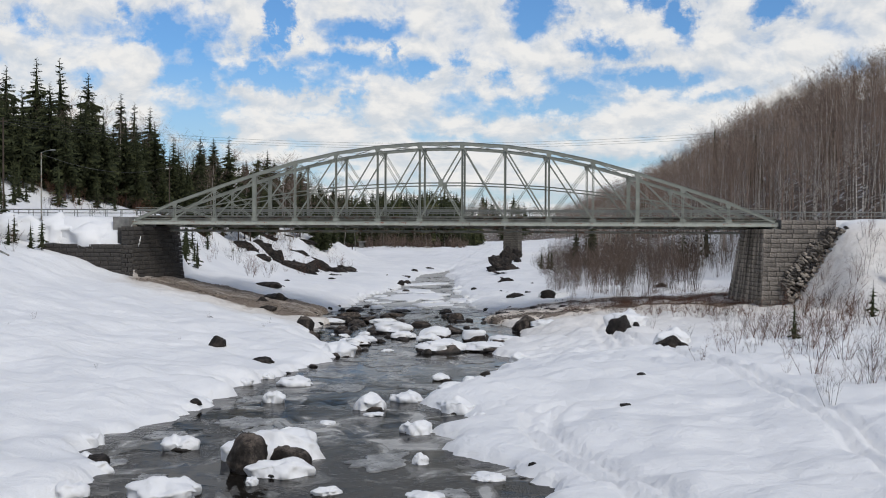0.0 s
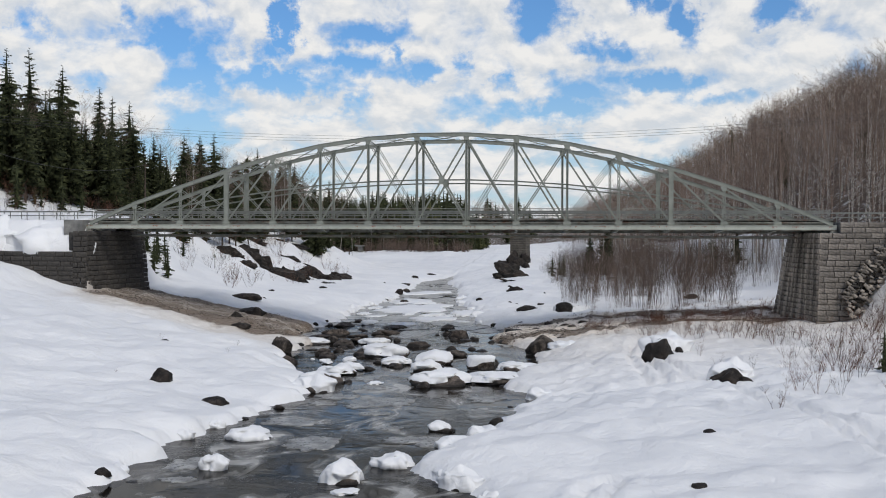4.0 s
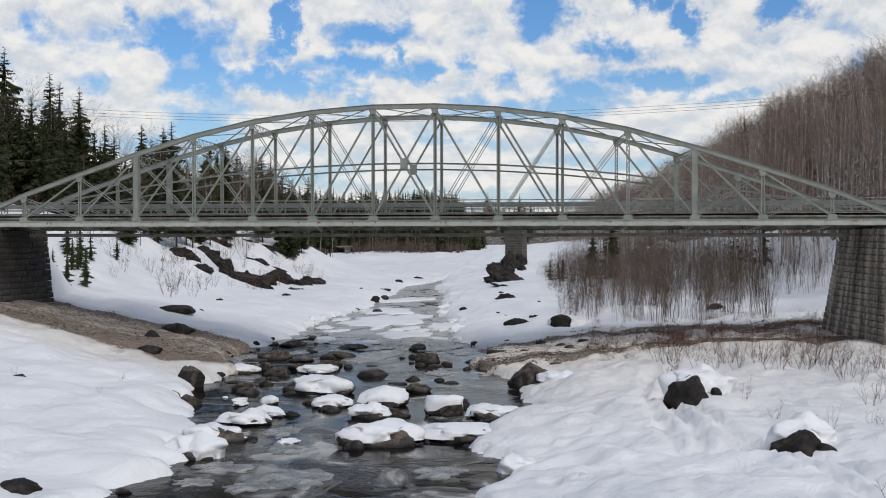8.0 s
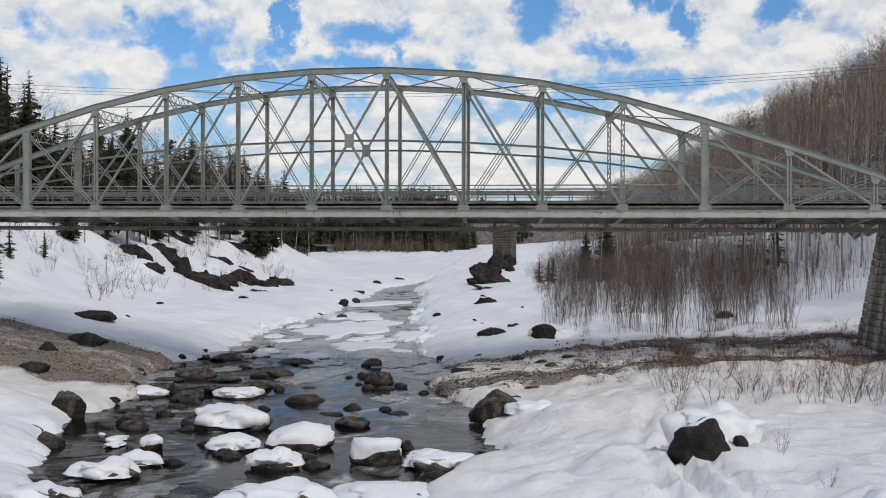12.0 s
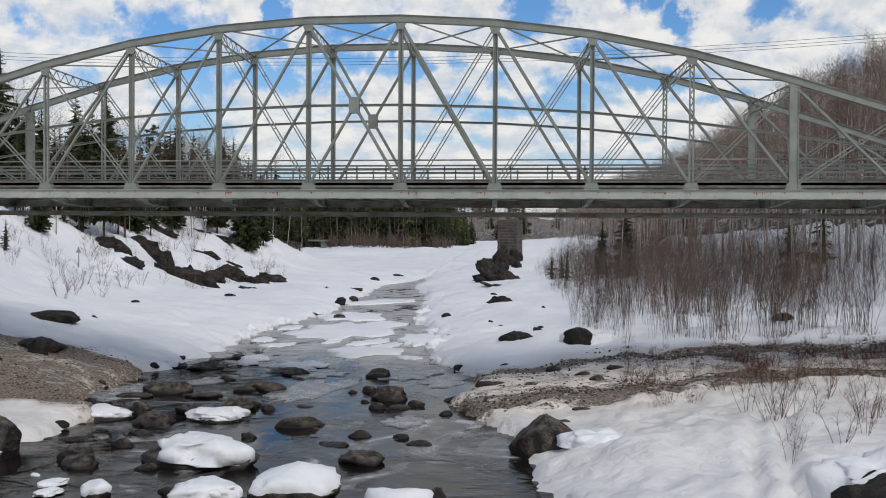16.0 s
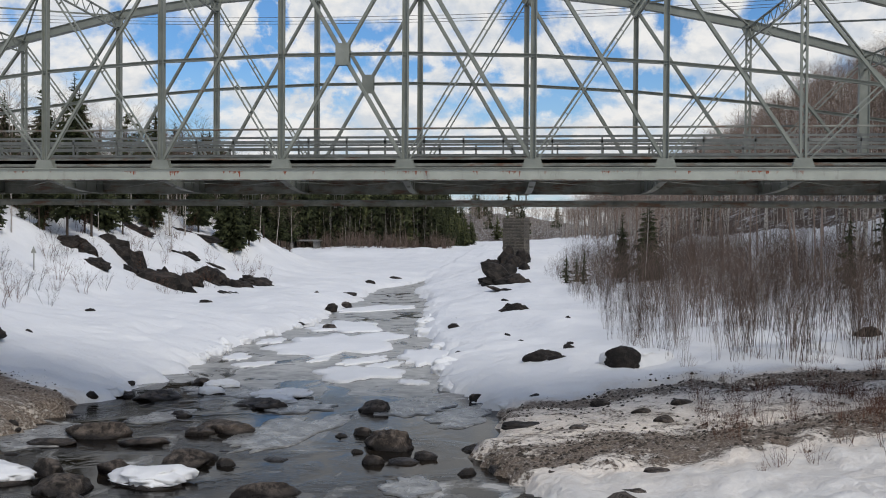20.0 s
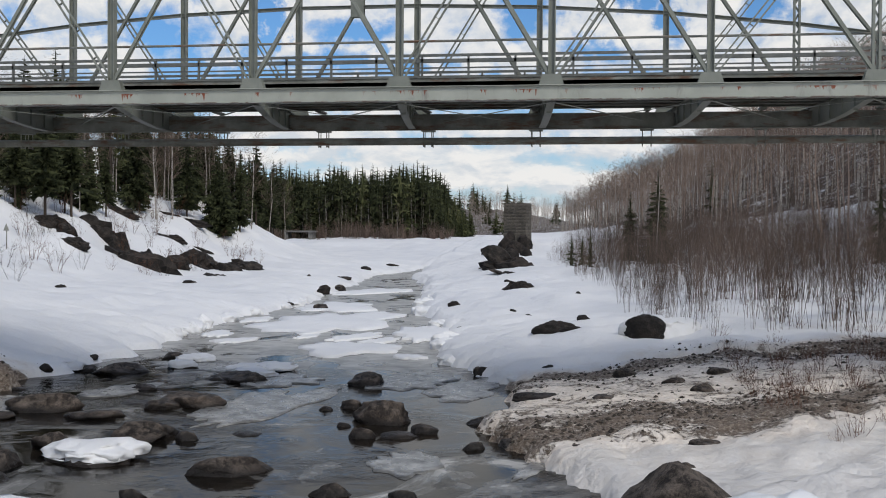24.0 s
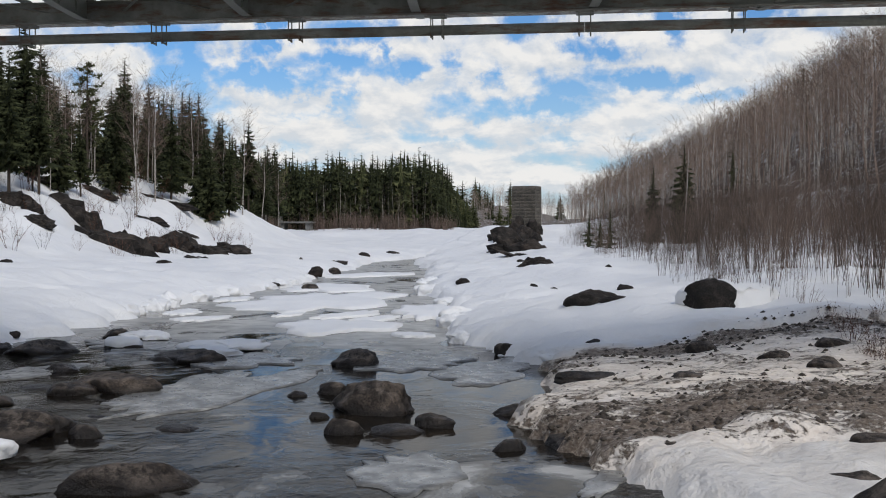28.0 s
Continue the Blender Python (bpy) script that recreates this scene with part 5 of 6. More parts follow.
boulder(-2.0, -19.5, 0.65, 0.63, 0.44, 0.50)
boulder(-0.0, -21.8, 0.65, 1.12, 0.79, 0.61)
boulder(-4.1, -20.8, 0.65, 1.33, 0.94, 0.97, cap=True)
snow_mound(-6.0, -20.5, 0.65, 0.69, 1.00, 0.35)
boulder(-13.1, 13.6, 0.65, 1.53, 1.08, 0.75)
boulder(-15.0, 13.8, 0.65, 1.29, 0.91, 0.63)
boulder(-11.0, 15.3, 0.65, 1.46, 1.03, 0.71, cap=True)
boulder(-7.4, 12.6, 0.65, 2.45, 1.73, 0.69)
snow_mound(-7.2, 15.2, 0.65, 2.38, 1.66, 0.53)
boulder(5.2, -9.2, 0.65, 1.46, 1.03, 0.40)
boulder(-17.3, 10.2, 0.65, 1.25, 0.88, 0.53)
boulder(1.5, -9.9, 0.65, 1.41, 0.99, 0.40)
boulder(-10.0, -11.0, 0.65, 1.49, 1.05, 0.41)
boulder(-7.3, 4.4, 0.65, 1.47, 1.04, 0.70)
boulder(-10.0, 8.9, 0.65, 1.42, 1.01, 0.51)
boulder(-12.6, 1.2, 0.65, 2.16, 1.53, 0.62)
boulder(-28.4, 14.6, 0.65, 2.31, 1.64, 0.76)
snow_mound(4.8, -30.6, 0.65, 4.04, 2.83, 1.47)
boulder(4.1, -32.5, 0.65, 1.07, 0.76, 0.73)
snow_mound(9.0, -28.9, 0.65, 3.98, 2.79, 1.04)
boulder(9.7, -24.0, 0.65, 0.88, 0.62, 0.53)
boulder(7.3, -30.5, 0.65, 0.47, 0.34, 0.38)
snow_mound(9.4, -22.3, 0.65, 2.61, 1.82, 0.97)
boulder(6.8, -21.8, 0.65, 2.62, 1.86, 1.63, cap=True)
boulder(7.5, -18.7, 0.65, 0.65, 0.46, 0.76)
boulder(4.4, -23.2, 0.65, 1.27, 0.90, 0.66)
snow_mound(2.6, -23.5, 0.65, 2.11, 1.48, 1.13)
boulder(3.0, -23.8, 0.65, 0.84, 0.60, 1.14)
snow_mound(-0.5, -20.1, 0.65, 2.26, 1.58, 0.92)
boulder(-0.3, -21.4, 0.65, 1.14, 0.81, 0.56)
boulder(-2.0, -19.4, 0.65, 0.80, 0.56, 0.45)
boulder(-1.8, -23.6, 0.65, 0.93, 0.66, 0.55)
boulder(-1.6, -31.1, 0.65, 0.76, 0.54, 0.55)
boulder(-3.2, -29.4, 0.65, 0.63, 0.44, 0.68)
snow_mound(-6.5, -19.2, 0.65, 0.71, 1.00, 0.33)
boulder(-12.2, -13.4, 0.65, 2.27, 1.61, 2.22, label="black boulder at the edge of the snowy bank")
boulder(-13.5, -17.1, 0.65, 1.60, 1.14, 0.63)
boulder(-11.5, -18.8, 0.65, 1.62, 1.15, 1.03)
boulder(-9.1, -20.9, 0.65, 1.61, 1.14, 1.12)
boulder(-7.8, -14.7, 0.65, 1.60, 1.13, 0.99)
boulder(3.2, -21.2, 0.65, 1.26, 0.89, 0.56)
boulder(-7.5, -9.3, 0.65, 1.17, 0.83, 0.58)
snow_mound(-3.2, -24.1, 0.65, 1.75, 1.22, 0.78)
snow_mound(-3.6, -26.5, 0.65, 2.52, 1.76, 0.96)
snow_mound(-3.4, -31.4, 0.65, 2.82, 1.98, 1.16)
snow_mound(-2.8, -35.4, 0.65, 2.61, 1.83, 1.17)
snow_mound(0.5, -31.7, 0.65, 1.00, 1.00, 0.32)

snow_mound(-11.3, -5.3, 0.65, 2.71, 1.89, 0.78)
snow_mound(-5.6, -5.0, 0.65, 2.36, 1.65, 0.63)
snow_mound(-11.4, 18.1, 0.65, 1.72, 1.20, 0.53)
snow_mound(-6.9, 13.8, 0.65, 2.21, 1.55, 0.44)

# rock ledges and stones upstream
def ledge(x, y, w, h, seed, turn=-12, deep=2.2):
    """Broken slabs of black rock that crop out of the snowy slope."""
    q = random.Random(seed)
    ob = thing("rock_ledge", "broken black rock ledge cropping out of the snowy slope", "rock ledge", "rock ledges on the slope")
    ob.matrix_world = pose(x, y, float(height(x, y)) - 0.1, 0, 0, turn)
    n = max(2, int(w / 1.5))
    for k in range(n + n // 2):
        u = (k % n + 0.5) / n - 0.5 + q.uniform(-0.12, 0.12)
        me = lump_mesh(w / n * q.uniform(2.0, 3.2), deep * q.uniform(0.7, 1.2), h * q.uniform(0.6, 1.05), seed * 20 + k, sub=3, rough=0.8, flat=0.5)
        me.transform(pose(u * w, q.uniform(-0.4, 0.4), -0.45 * h - u * w * 0.14 + q.uniform(-0.15, 0.15) * h, q.uniform(-18, 18), q.uniform(4, 22), q.uniform(-25, 25)))
        me.polygons.foreach_set("use_smooth", [False] * len(me.polygons))
        me.materials.append(LEDGE)
        part("rock_slab", me, LEDGE, ob)
    return ob


ledge(-50.2, 77.0, 6.2, 2.3, 1)
ledge(-47.9, 84.5, 6.6, 2.5, 2, turn=-14)
ledge(-41.1, 77.4, 4.2, 2.2, 3)
ledge(-41.0, 85.0, 4.6, 2.2, 4)
ledge(-37.8, 90.2, 6.2, 2.3, 5, turn=-16)
ledge(-34.9, 96.2, 2.8, 1.2, 6)
ledge(-32.8, 79.3, 1.9, 0.9, 7, deep=1.2)
ledge(-28.9, 63.6, 1.0, 0.6, 8, deep=0.8)
ledge(-44.3, 70.6, 2.3, 1.0, 9, deep=1.2)
ledge(-45.6, 100.0, 2.6, 0.7, 10, deep=1.0)
ledge(-44.0, 104.0, 2.2, 0.6, 11, deep=1.0)
ledge(-50.5, 116.0, 4.0, 1.4, 12)
ledge(-55.0, 104.0, 4.2, 1.5, 13)
ledge(-57.0, 92.0, 3.0, 1.2, 14)
ledge(-2.7, 100.5, 4.3, 2.2, 100, turn=4, deep=2.4)
ledge(-1.8, 89.3, 2.3, 0.6, 89, turn=4, deep=1.3)
ledge(2.1, 56.0, 1.5, 1.2, 56, turn=4, deep=0.9)
for x, y, w, d, h in ((-6.6, 138.4, 3.0, 2.2, 3.0), (-4.2, 138.6, 3.0, 2.2, 2.6), (-8.6, 136.5, 2.2, 1.8, 1.8), (-5.4, 134.5, 2.8, 2.0, 2.4), (-3.2, 132.5, 1.9, 1.4, 1.5), (-6.9, 131.0, 2.0, 1.5, 1.5), (-9.6, 138.5, 2.0, 1.2, 1.1), (-5.6, 125.5, 2.0, 1.3, 1.3), (-4.6, 117.5, 2.6, 1.6, 1.8), (-6.0, 118.5, 1.5, 1.1, 1.3)):
    boulder(x, y, 3.0, w, d, h, rough=0.4, label="dark jagged rock piled below the old pier")
boulder(-0.5, 72.2, 2.28, 0.82, 0.49, 0.41, turn=-4, rough=0.3)
boulder(-2.4, 48.5, 1.61, 1.02, 0.61, 0.46, turn=-4, rough=0.3)
boulder(7.8, 25.6, 2.61, 0.83, 0.50, 0.43, turn=14, rough=0.3)
boulder(2.8, 39.1, 2.14, 0.58, 0.35, 0.31, turn=1, rough=0.3)
boulder(4.2, 33.8, 2.25, 0.46, 0.28, 0.24, turn=5, rough=0.3)
boulder(-6.0, 104.3, 2.49, 2.24, 1.34, 0.39, turn=5, rough=0.3)
boulder(-24.7, 137.8, 1.36, 2.23, 1.34, 0.49, turn=-5, rough=0.3)
boulder(-25.3, 121.0, 1.53, 1.52, 0.91, 0.59, turn=10, rough=0.3)
boulder(-22.3, 94.8, 1.59, 2.42, 1.45, 0.37, turn=14, rough=0.3)
boulder(-19.4, 80.7, 0.78, 1.28, 0.77, 1.12, turn=-5, rough=0.3)
boulder(-18.7, 71.6, 0.93, 1.31, 0.79, 0.94, turn=0, rough=0.3)
boulder(-25.6, 22.7, 3.74, 0.53, 0.32, 0.28, turn=5, rough=0.3)
boulder(-30.7, 41.5, 3.23, 0.94, 0.57, 0.35, turn=11, rough=0.3)
boulder(25.8, 28.6, 3.37, 1.47, 0.88, 0.64, turn=-5, rough=0.3)

# small stones along the water's edge and in the riffle
r = random.Random(77)
for k in range(150):
    if k < 70:
        x, y = r.uniform(-16, -3), r.gauss(-2, 9)
    else:
        y = r.uniform(-80, 60)
        x = (np.interp(y, LEFT_Y, LEFT_X) if k % 2 else np.interp(y, RIGHT_Y, RIGHT_X)) + r.uniform(-0.9, 0.9)
    zz = float(height(x, y))
    w = r.uniform(0.25, 0.7) if k < 70 else r.uniform(0.35, 1.0)
    if zz > 1.1 or (k < 70 and y < -30):
        continue
    boulder(x, y, max(WATER_Z, zz) - 0.05, w, w * r.uniform(0.6, 1.0), w * r.uniform(0.3, 0.55), cap=r.random() < 0.15)


# lumps of snow along the undercut banks
for k in range(64):
    y = r.uniform(12, 75) if k < 40 else r.uniform(-84, -22)
    x = float(np.interp(y, LEFT_Y, LEFT_X)) - r.uniform(-0.2, 1.0) if k % 2 else float(np.interp(y, RIGHT_Y, RIGHT_X)) + r.uniform(-0.2, 1.0)
    w = r.uniform(0.7, 2.0)
    snow_mound(x, y, WATER_Z, w, w * r.uniform(0.6, 1.0), w * r.uniform(0.25, 0.4) + 0.15)


def floe(x, y, w, d, h, seed, mat, name="ice_floe", label="flat grey ice floe on the water"):
    """A thin uneven plate of ice."""
    q = random.Random(seed)
    n = 40
    ph = [q.uniform(0, 6.28) for _ in range(4)]
    ring = []
    for k in range(n):
        a = 2 * math.pi * k / n
        f = 1 + 0.45 * noise.noise(Vector((math.cos(a) * 1.1, math.sin(a) * 1.1, seed * 3.7))) + 0.40 * noise.noise(Vector((math.cos(a) * 2.6, math.sin(a) * 2.6, seed * 1.3))) + 0.10 * math.sin(9 * a + ph[3])
        ring.append((math.cos(a) * f * w / 2, math.sin(a) * f * d / 2))
    m = Mesh()
    v = [(a, b, -0.05) for a, b in ring] + [(a * 0.985, b * 0.985, h) for a, b in ring] + [(a * 0.8, b * 0.8, h * 1.15) for a, b in ring] + [(0, 0, h * 1.2)]
    f = [(k, (k + 1) % n, n + (k + 1) % n, n + k) for k in range(n)] + [(n + k, n + (k + 1) % n, 2 * n + (k + 1) % n, 2 * n + k) for k in range(n)] + [(2 * n + k, 2 * n + (k + 1) % n, 3 * n) for k in range(n)]
    m.add(v, f)
    ob = tagged(part(name, m, mat, smooth=True), label, "ice floe", "ice floes on the river")
    ob.matrix_world = pose(x, y, WATER_Z, 0, 0, q.uniform(-25, 25))
    return ob


# ploughed snow heaped over the wing wall
for x, y, z, w, d, h in ((-42.4, 0.2, 8.9, 9.6, 4.6, 3.3), (-46.2, 1.0, 9.4, 6.0, 5.0, 3.4), (-52.0, 0.6, 9.6, 9.0, 5.0, 3.6)):
    stone_seed[0] += 1
    drift = new("snow_drift", snow_cap_mesh(w, d, h, stone_seed[0]))
    drift.matrix_world = pose(x, y, z, 0, 0, 0)
    tagged(drift, "bank of ploughed snow beside the road above a stone wall", "snow drift", "snow drifts by the road")

white = "white snow-covered ice floe on the grey river ice"
floe(-10.2, 42.5, 8.6, 17, 0.10, 1, SNOW, label=white)
floe(-5.2, 25.2, 4.6, 7.5, 0.12, 2, SNOW, label=white)
floe(-2.6, 35, 3.2, 10.0, 0.14, 3, SNOW, label=white)
floe(-12.8, 28.5, 1.7, 3.2, 0.08, 4, SNOW, label=white)
floe(-15.3, 32, 1.7, 3.6, 0.08, 5, SNOW, label=white)
floe(-1.2, 22, 2.0, 1.6, 0.10, 6, SNOW, label=white)
floe(-13.5, 57, 6.0, 10, 0.10, 7, SNOW, label=white)
floe(-15.5, 80, 5.0, 14, 0.10, 8, SNOW, label=white)
floe(-4.4, 29.6, 1.5, 4.2, 0.10, 20, SNOW, label=white)
floe(-6.3, 31.7, 1.8, 5.5, 0.10, 21, SNOW, label=white)
floe(-9.3, 31.6, 1.0, 2.6, 0.08, 22, SNOW, label=white)
floe(-16.2, 43, 2.0, 4.0, 0.08, 23, SNOW, label=white)
floe(-5.2, 12.5, 3.2, 4.0, 0.05, 10, ICE)
floe(0.5, 13.0, 4.0, 5.0, 0.04, 15, ICE)
floe(-10.8, 16.5, 5.0, 4.0, 0.04, 16, ICE)
floe(-4.4, 5.6, 2.13, 7.37, 0.03, 301, ICE)
floe(-2.9, 8.5, 1.23, 3.72, 0.03, 302, ICE)
floe(3.4, -3.8, 2.05, 3.35, 0.03, 303, ICE)
floe(3.3, 10.7, 2.69, 6.89, 0.03, 304, ICE)
floe(-10.8, 8.2, 2.08, 3.77, 0.03, 305, ICE)
floe(7.1, -4.1, 0.63, 2.71, 0.03, 306, ICE)
floe(-4.4, 5.8, 2.01, 7.99, 0.03, 307, ICE)
floe(-14.2, 2.6, 4.23, 5.65, 0.03, 308, ICE)
floe(-3.3, 4.8, 2.07, 9.09, 0.03, 309, ICE)
floe(-0.7, -28.8, 1.60, 3.12, 0.03, 310, ICE)
floe(0.8, -33.2, 1.71, 3.38, 0.03, 311, ICE)
for k in range(26):
    y = r.uniform(-84, -28)
    x = r.uniform(np.interp(y, LEFT_Y, LEFT_X) + 1.2, np.interp(y, RIGHT_Y, RIGHT_X) - 1.2)
    w = r.uniform(0.8, 3.2)
    floe(x, y, w, w * r.uniform(0.7, 1.5), 0.03, 200 + k, ICE)

# clods of grit and gravel on the strip below the bridge
def clod():
    q = random.Random(len(CLODS))
    m = Mesh()
    p = [(q.uniform(0.7, 1.2) * a, q.uniform(0.7, 1.2) * b, q.uniform(0.7, 1.2) * c * 0.7) for a, b, c in ((1, 0, 0), (-1, 0, 0), (0, 1, 0), (0, -1, 0), (0, 0, 1), (0, 0, -1))]
    m.add(p, [(0, 2, 4), (2, 1, 4), (1, 3, 4), (3, 0, 4), (2, 0, 5), (1, 2, 5), (3, 1, 5), (0, 3, 5)])
    CLODS.append(as_template((m, 0)))


CLODS = []
for k in range(6):
    clod()
places = []
for k in range(9000):
    if k % 3:
        x = r.uniform(5.5, 36)
        lo, hi = -4.7 + 0.17 * x, 11.2 + 0.24 * min(x, 20)
    else:
        x = r.uniform(-36, -14)
        lo, hi = -9.2 - 0.17 * x, 11.0
    f = r.choice((0.08 + r.gauss(0.11, 0.07), 0.08 + r.gauss(0.11, 0.07), r.gauss(0.87, 0.06), r.random()))
    y = lo + (hi - lo) * f + vnoise(x * 0.3, 2.0, 3) * 1.2
    zz = float(height(x, y))
    if zz < 0.75:
        continue
    places.append((r.randrange(6), spin(x, y, zz, 0.02 + 0.10 * r.random() ** 3.5, r.uniform(0, 6.28))))
tagged(new("grit", joined("grit", CLODS, places, [SOIL])), "dark clods of grit and gravel on dirty snow", "gravel", kind="stuff")

# ---------- trees and shrubs ----------
def spruce_meshes(h, seed, tiers, per, spread=0.17, low=0.06, fine=True):
    """Trunk and crown of a spruce: drooping boughs set with many small hanging sprays."""
    r = random.Random(seed)
    trunk, crown = Mesh(), Mesh()
    lean = (r.uniform(-0.02, 0.02) * h, r.uniform(-0.02, 0.02) * h)
    trunk.tube([(0, 0, -0.6), (lean[0] * 0.3, lean[1] * 0.3, h * 0.5), (lean[0], lean[1], h)], [0.012 * h, 0.008 * h, 0.01], 6 if fine else 4)
    thin = [r.uniform(0.45, 1.15) for _ in range(8)]
    # the dark close-set inner boughs round the trunk
    n = 9 if fine else 7
    rows = 12 if fine else 8
    heart = []
    for k in range(rows):
        t = low * 0.8 + (0.97 - low * 0.8) * k / (rows - 1)
        wide = h * spread * 0.36 * max(0, 0.9 - t) ** 0.9 * (0.55 + 0.45 * min(1, t / 0.2)) + 0.003 * h
        heart.append([(lean[0] * t + math.cos(6.283 * i / n + k) * wide * q, lean[1] * t + math.sin(6.283 * i / n + k) * wide * q, t * h + r.uniform(-0.02, 0.02) * h) for i in range(n) for q in (r.uniform(0.55, 1.25),)])
    for k in range(rows - 1):
        for i in range(n):
            j = (i + 1) % n
            crown.add([heart[k][i], heart[k][j], heart[k + 1][i]], [(0, 1, 2)])
            if r.random() < 0.75:
                crown.add([heart[k][j], heart[k + 1][j], heart[k + 1][i]], [(0, 1, 2)])
    for k in range(tiers):
        t = low + (0.99 - low) * min(1, max(0, (k + r.uniform(-0.4, 0.4)) / (tiers - 1))) ** 0.92
        z = t * h
        cx, cy = lean[0] * t, lean[1] * t
        wave = thin[int(t * 7.99)] * 0.35 + thin[(int(t * 23)) % 8] * 0.25 + 0.45
        reach = h * spread * ((1 - t) ** 0.85) * (0.5 + 0.5 * min(1, t / 0.25)) * wave + 0.010 * h
        n = max(3, int(per * (0.5 + 0.5 * (1 - t))))
        a0 = r.uniform(0, 6.28)
        for b in range(n):
            if r.random() < 0.12:
                continue
            a = a0 + 6.283 * b / n + r.uniform(-0.4, 0.4)
            L = reach * r.uniform(0.45, 1.3)
            d = Vector((math.cos(a), math.sin(a), 0))
            side = Vector((-d.y, d.x, 0))
            sag = L * r.uniform(0.2, 0.55) * (1 if t < 0.8 else -0.3)
            base = Vector((cx, cy, z + r.uniform(-0.012, 0.012) * h))
            mid = base + d * L * 0.6 + Vector((0, 0, -sag * 0.7))
            tip = base + d * L + Vector((0, 0, -sag * 0.75 + 0.06 * L))
            wd = side * L * 0.10
            crown.add([base, mid + wd, tip, mid - wd], [(0, 1, 2), (0, 2, 3)])
            for i in range(9 if fine else 5):
                f = 0.15 + 0.85 * (i + r.random()) / (9 if fine else 5)
                p = base.lerp(mid, f / 0.6) if f < 0.6 else mid.lerp(tip, (f - 0.6) / 0.4)
                s = 1 if i % 2 else -1
                ln = L * r.uniform(0.22, 0.42) * (1.15 - 0.5 * f) * (1.0 if fine else 1.5)
                q = p + side * s * ln * r.uniform(0.5, 1.0) + d * ln * 0.5 + Vector((0, 0, -ln * r.uniform(0.3, 1.0)))
                w = d * ln * r.uniform(0.32, 0.52)
                crown.add([p - w, q, p + w], [(0, 1, 2)])
    return trunk, crown


def pine_meshes(h, seed):
    """A pine: bare lower trunk, and clumps of needles at the ends of rising limbs."""
    r = random.Random(seed)
    trunk, crown = Mesh(), Mesh()
    trunk.tube([(0, 0, -0.6), (0.01 * h, 0, h * 0.5), (0, 0.01 * h, h)], [0.014 * h, 0.009 * h, 0.02], 6)
    for k in range(34):
        t = 0.32 + 0.66 * k / 33
        a = r.uniform(0, 6.283)
        L = h * 0.19 * (1.1 - t) ** 0.5 * r.uniform(0.6, 1.15)
        p = Vector((0, 0, t * h))
        tip = p + Vector((math.cos(a) * L, math.sin(a) * L, L * r.uniform(0.1, 0.5)))
        trunk.spike(p, tip, 0.05)
        for c in range(5):
            o = p.lerp(tip, r.uniform(0.45, 1.05)) + Vector((r.gauss(0, 0.25), r.gauss(0, 0.25), r.gauss(0, 0.15)))
            for i in range(12):
                e = Vector((r.gauss(0, 1), r.gauss(0, 1), r.gauss(0.3, 0.8))).normalized() * r.uniform(0.35, 0.75)
                w = e.orthogonal().normalized() * 0.09
                crown.add([o - w, o + e, o + w], [(0, 1, 2)])
    return trunk, crown


def bare_meshes(h, seed, limbs=14, twigs=4, spread=0.2, low=0.3, slim=1.0, fine=False):
    """Trunk and leafless, rounded crown of a birch, aspen or alder."""
    r = random.Random(seed)
    trunk, twig = Mesh(), Mesh()
    bend = [(0, 0)]
    for k in range(4):
        bend.append((bend[-1][0] + r.uniform(-0.022, 0.022) * h, bend[-1][1] + r.uniform(-0.022, 0.022) * h))
    pts = [Vector((bend[k][0], bend[k][1], (-0.5 if k == 0 else h * 0.94 * k / 4))) for k in range(5)]
    r0 = (0.0050 * h + 0.015) * slim
    trunk.tube(pts, [r0 * 1.25, r0 * 0.95, r0 * 0.7, r0 * 0.42, 0.010], 5 if fine else 3, cap=False)

    def on(t):
        f = min(t * 4, 3.999)
        return pts[int(f)].lerp(pts[int(f) + 1], f - int(f))
    for k in range(limbs):
        t = low + (0.97 - low) * (k + r.random()) / limbs
        p = on(t)
        a = r.uniform(0, 6.283)
        round_off = math.sin(math.pi * (0.18 + 0.72 * (t - low) / (1 - low)))
        L = h * spread * (0.30 + 0.85 * round_off) * r.uniform(0.7, 1.25)
        d = Vector((math.cos(a), math.sin(a), r.uniform(0.8, 1.7))).normalized()
        mid = p + d * L * 0.55 + Vector((r.uniform(-1, 1), r.uniform(-1, 1), 0)) * L * 0.06
        tip = mid + (d + Vector((0, 0, r.uniform(-0.2, 0.5)))).normalized() * L * 0.45
        rb = r0 * 0.34 * (1.1 - t) + 0.008
        if fine:
            twig.tube([p, mid, tip], [rb, rb * 0.6, 0.004], 3, cap=False)
        else:
            twig.spike(p, mid.lerp(tip, 0.5), rb)
        for j in range(twigs):
            s = r.uniform(0.15, 1.0)
            q = p.lerp(mid, s * 2) if s < 0.5 else mid.lerp(tip, s * 2 - 1)
            a2 = a + r.uniform(-1.6, 1.6)
            e = Vector((math.cos(a2), math.sin(a2), r.uniform(0.1, 1.5))).normalized() * L * r.uniform(0.25, 0.6)
            twig.spike(q, q + e, rb * 0.40 + 0.004)
            if fine:
                for i in range(3):
                    q2 = q + e * r.uniform(0.25, 0.8)
                    a3 = a2 + r.uniform(-1, 1)
                    twig.spike(q2, q2 + Vector((math.cos(a3), math.sin(a3), r.uniform(-0.2, 1.2))).normalized() * e.length * 0.5, 0.006)
    return trunk, twig


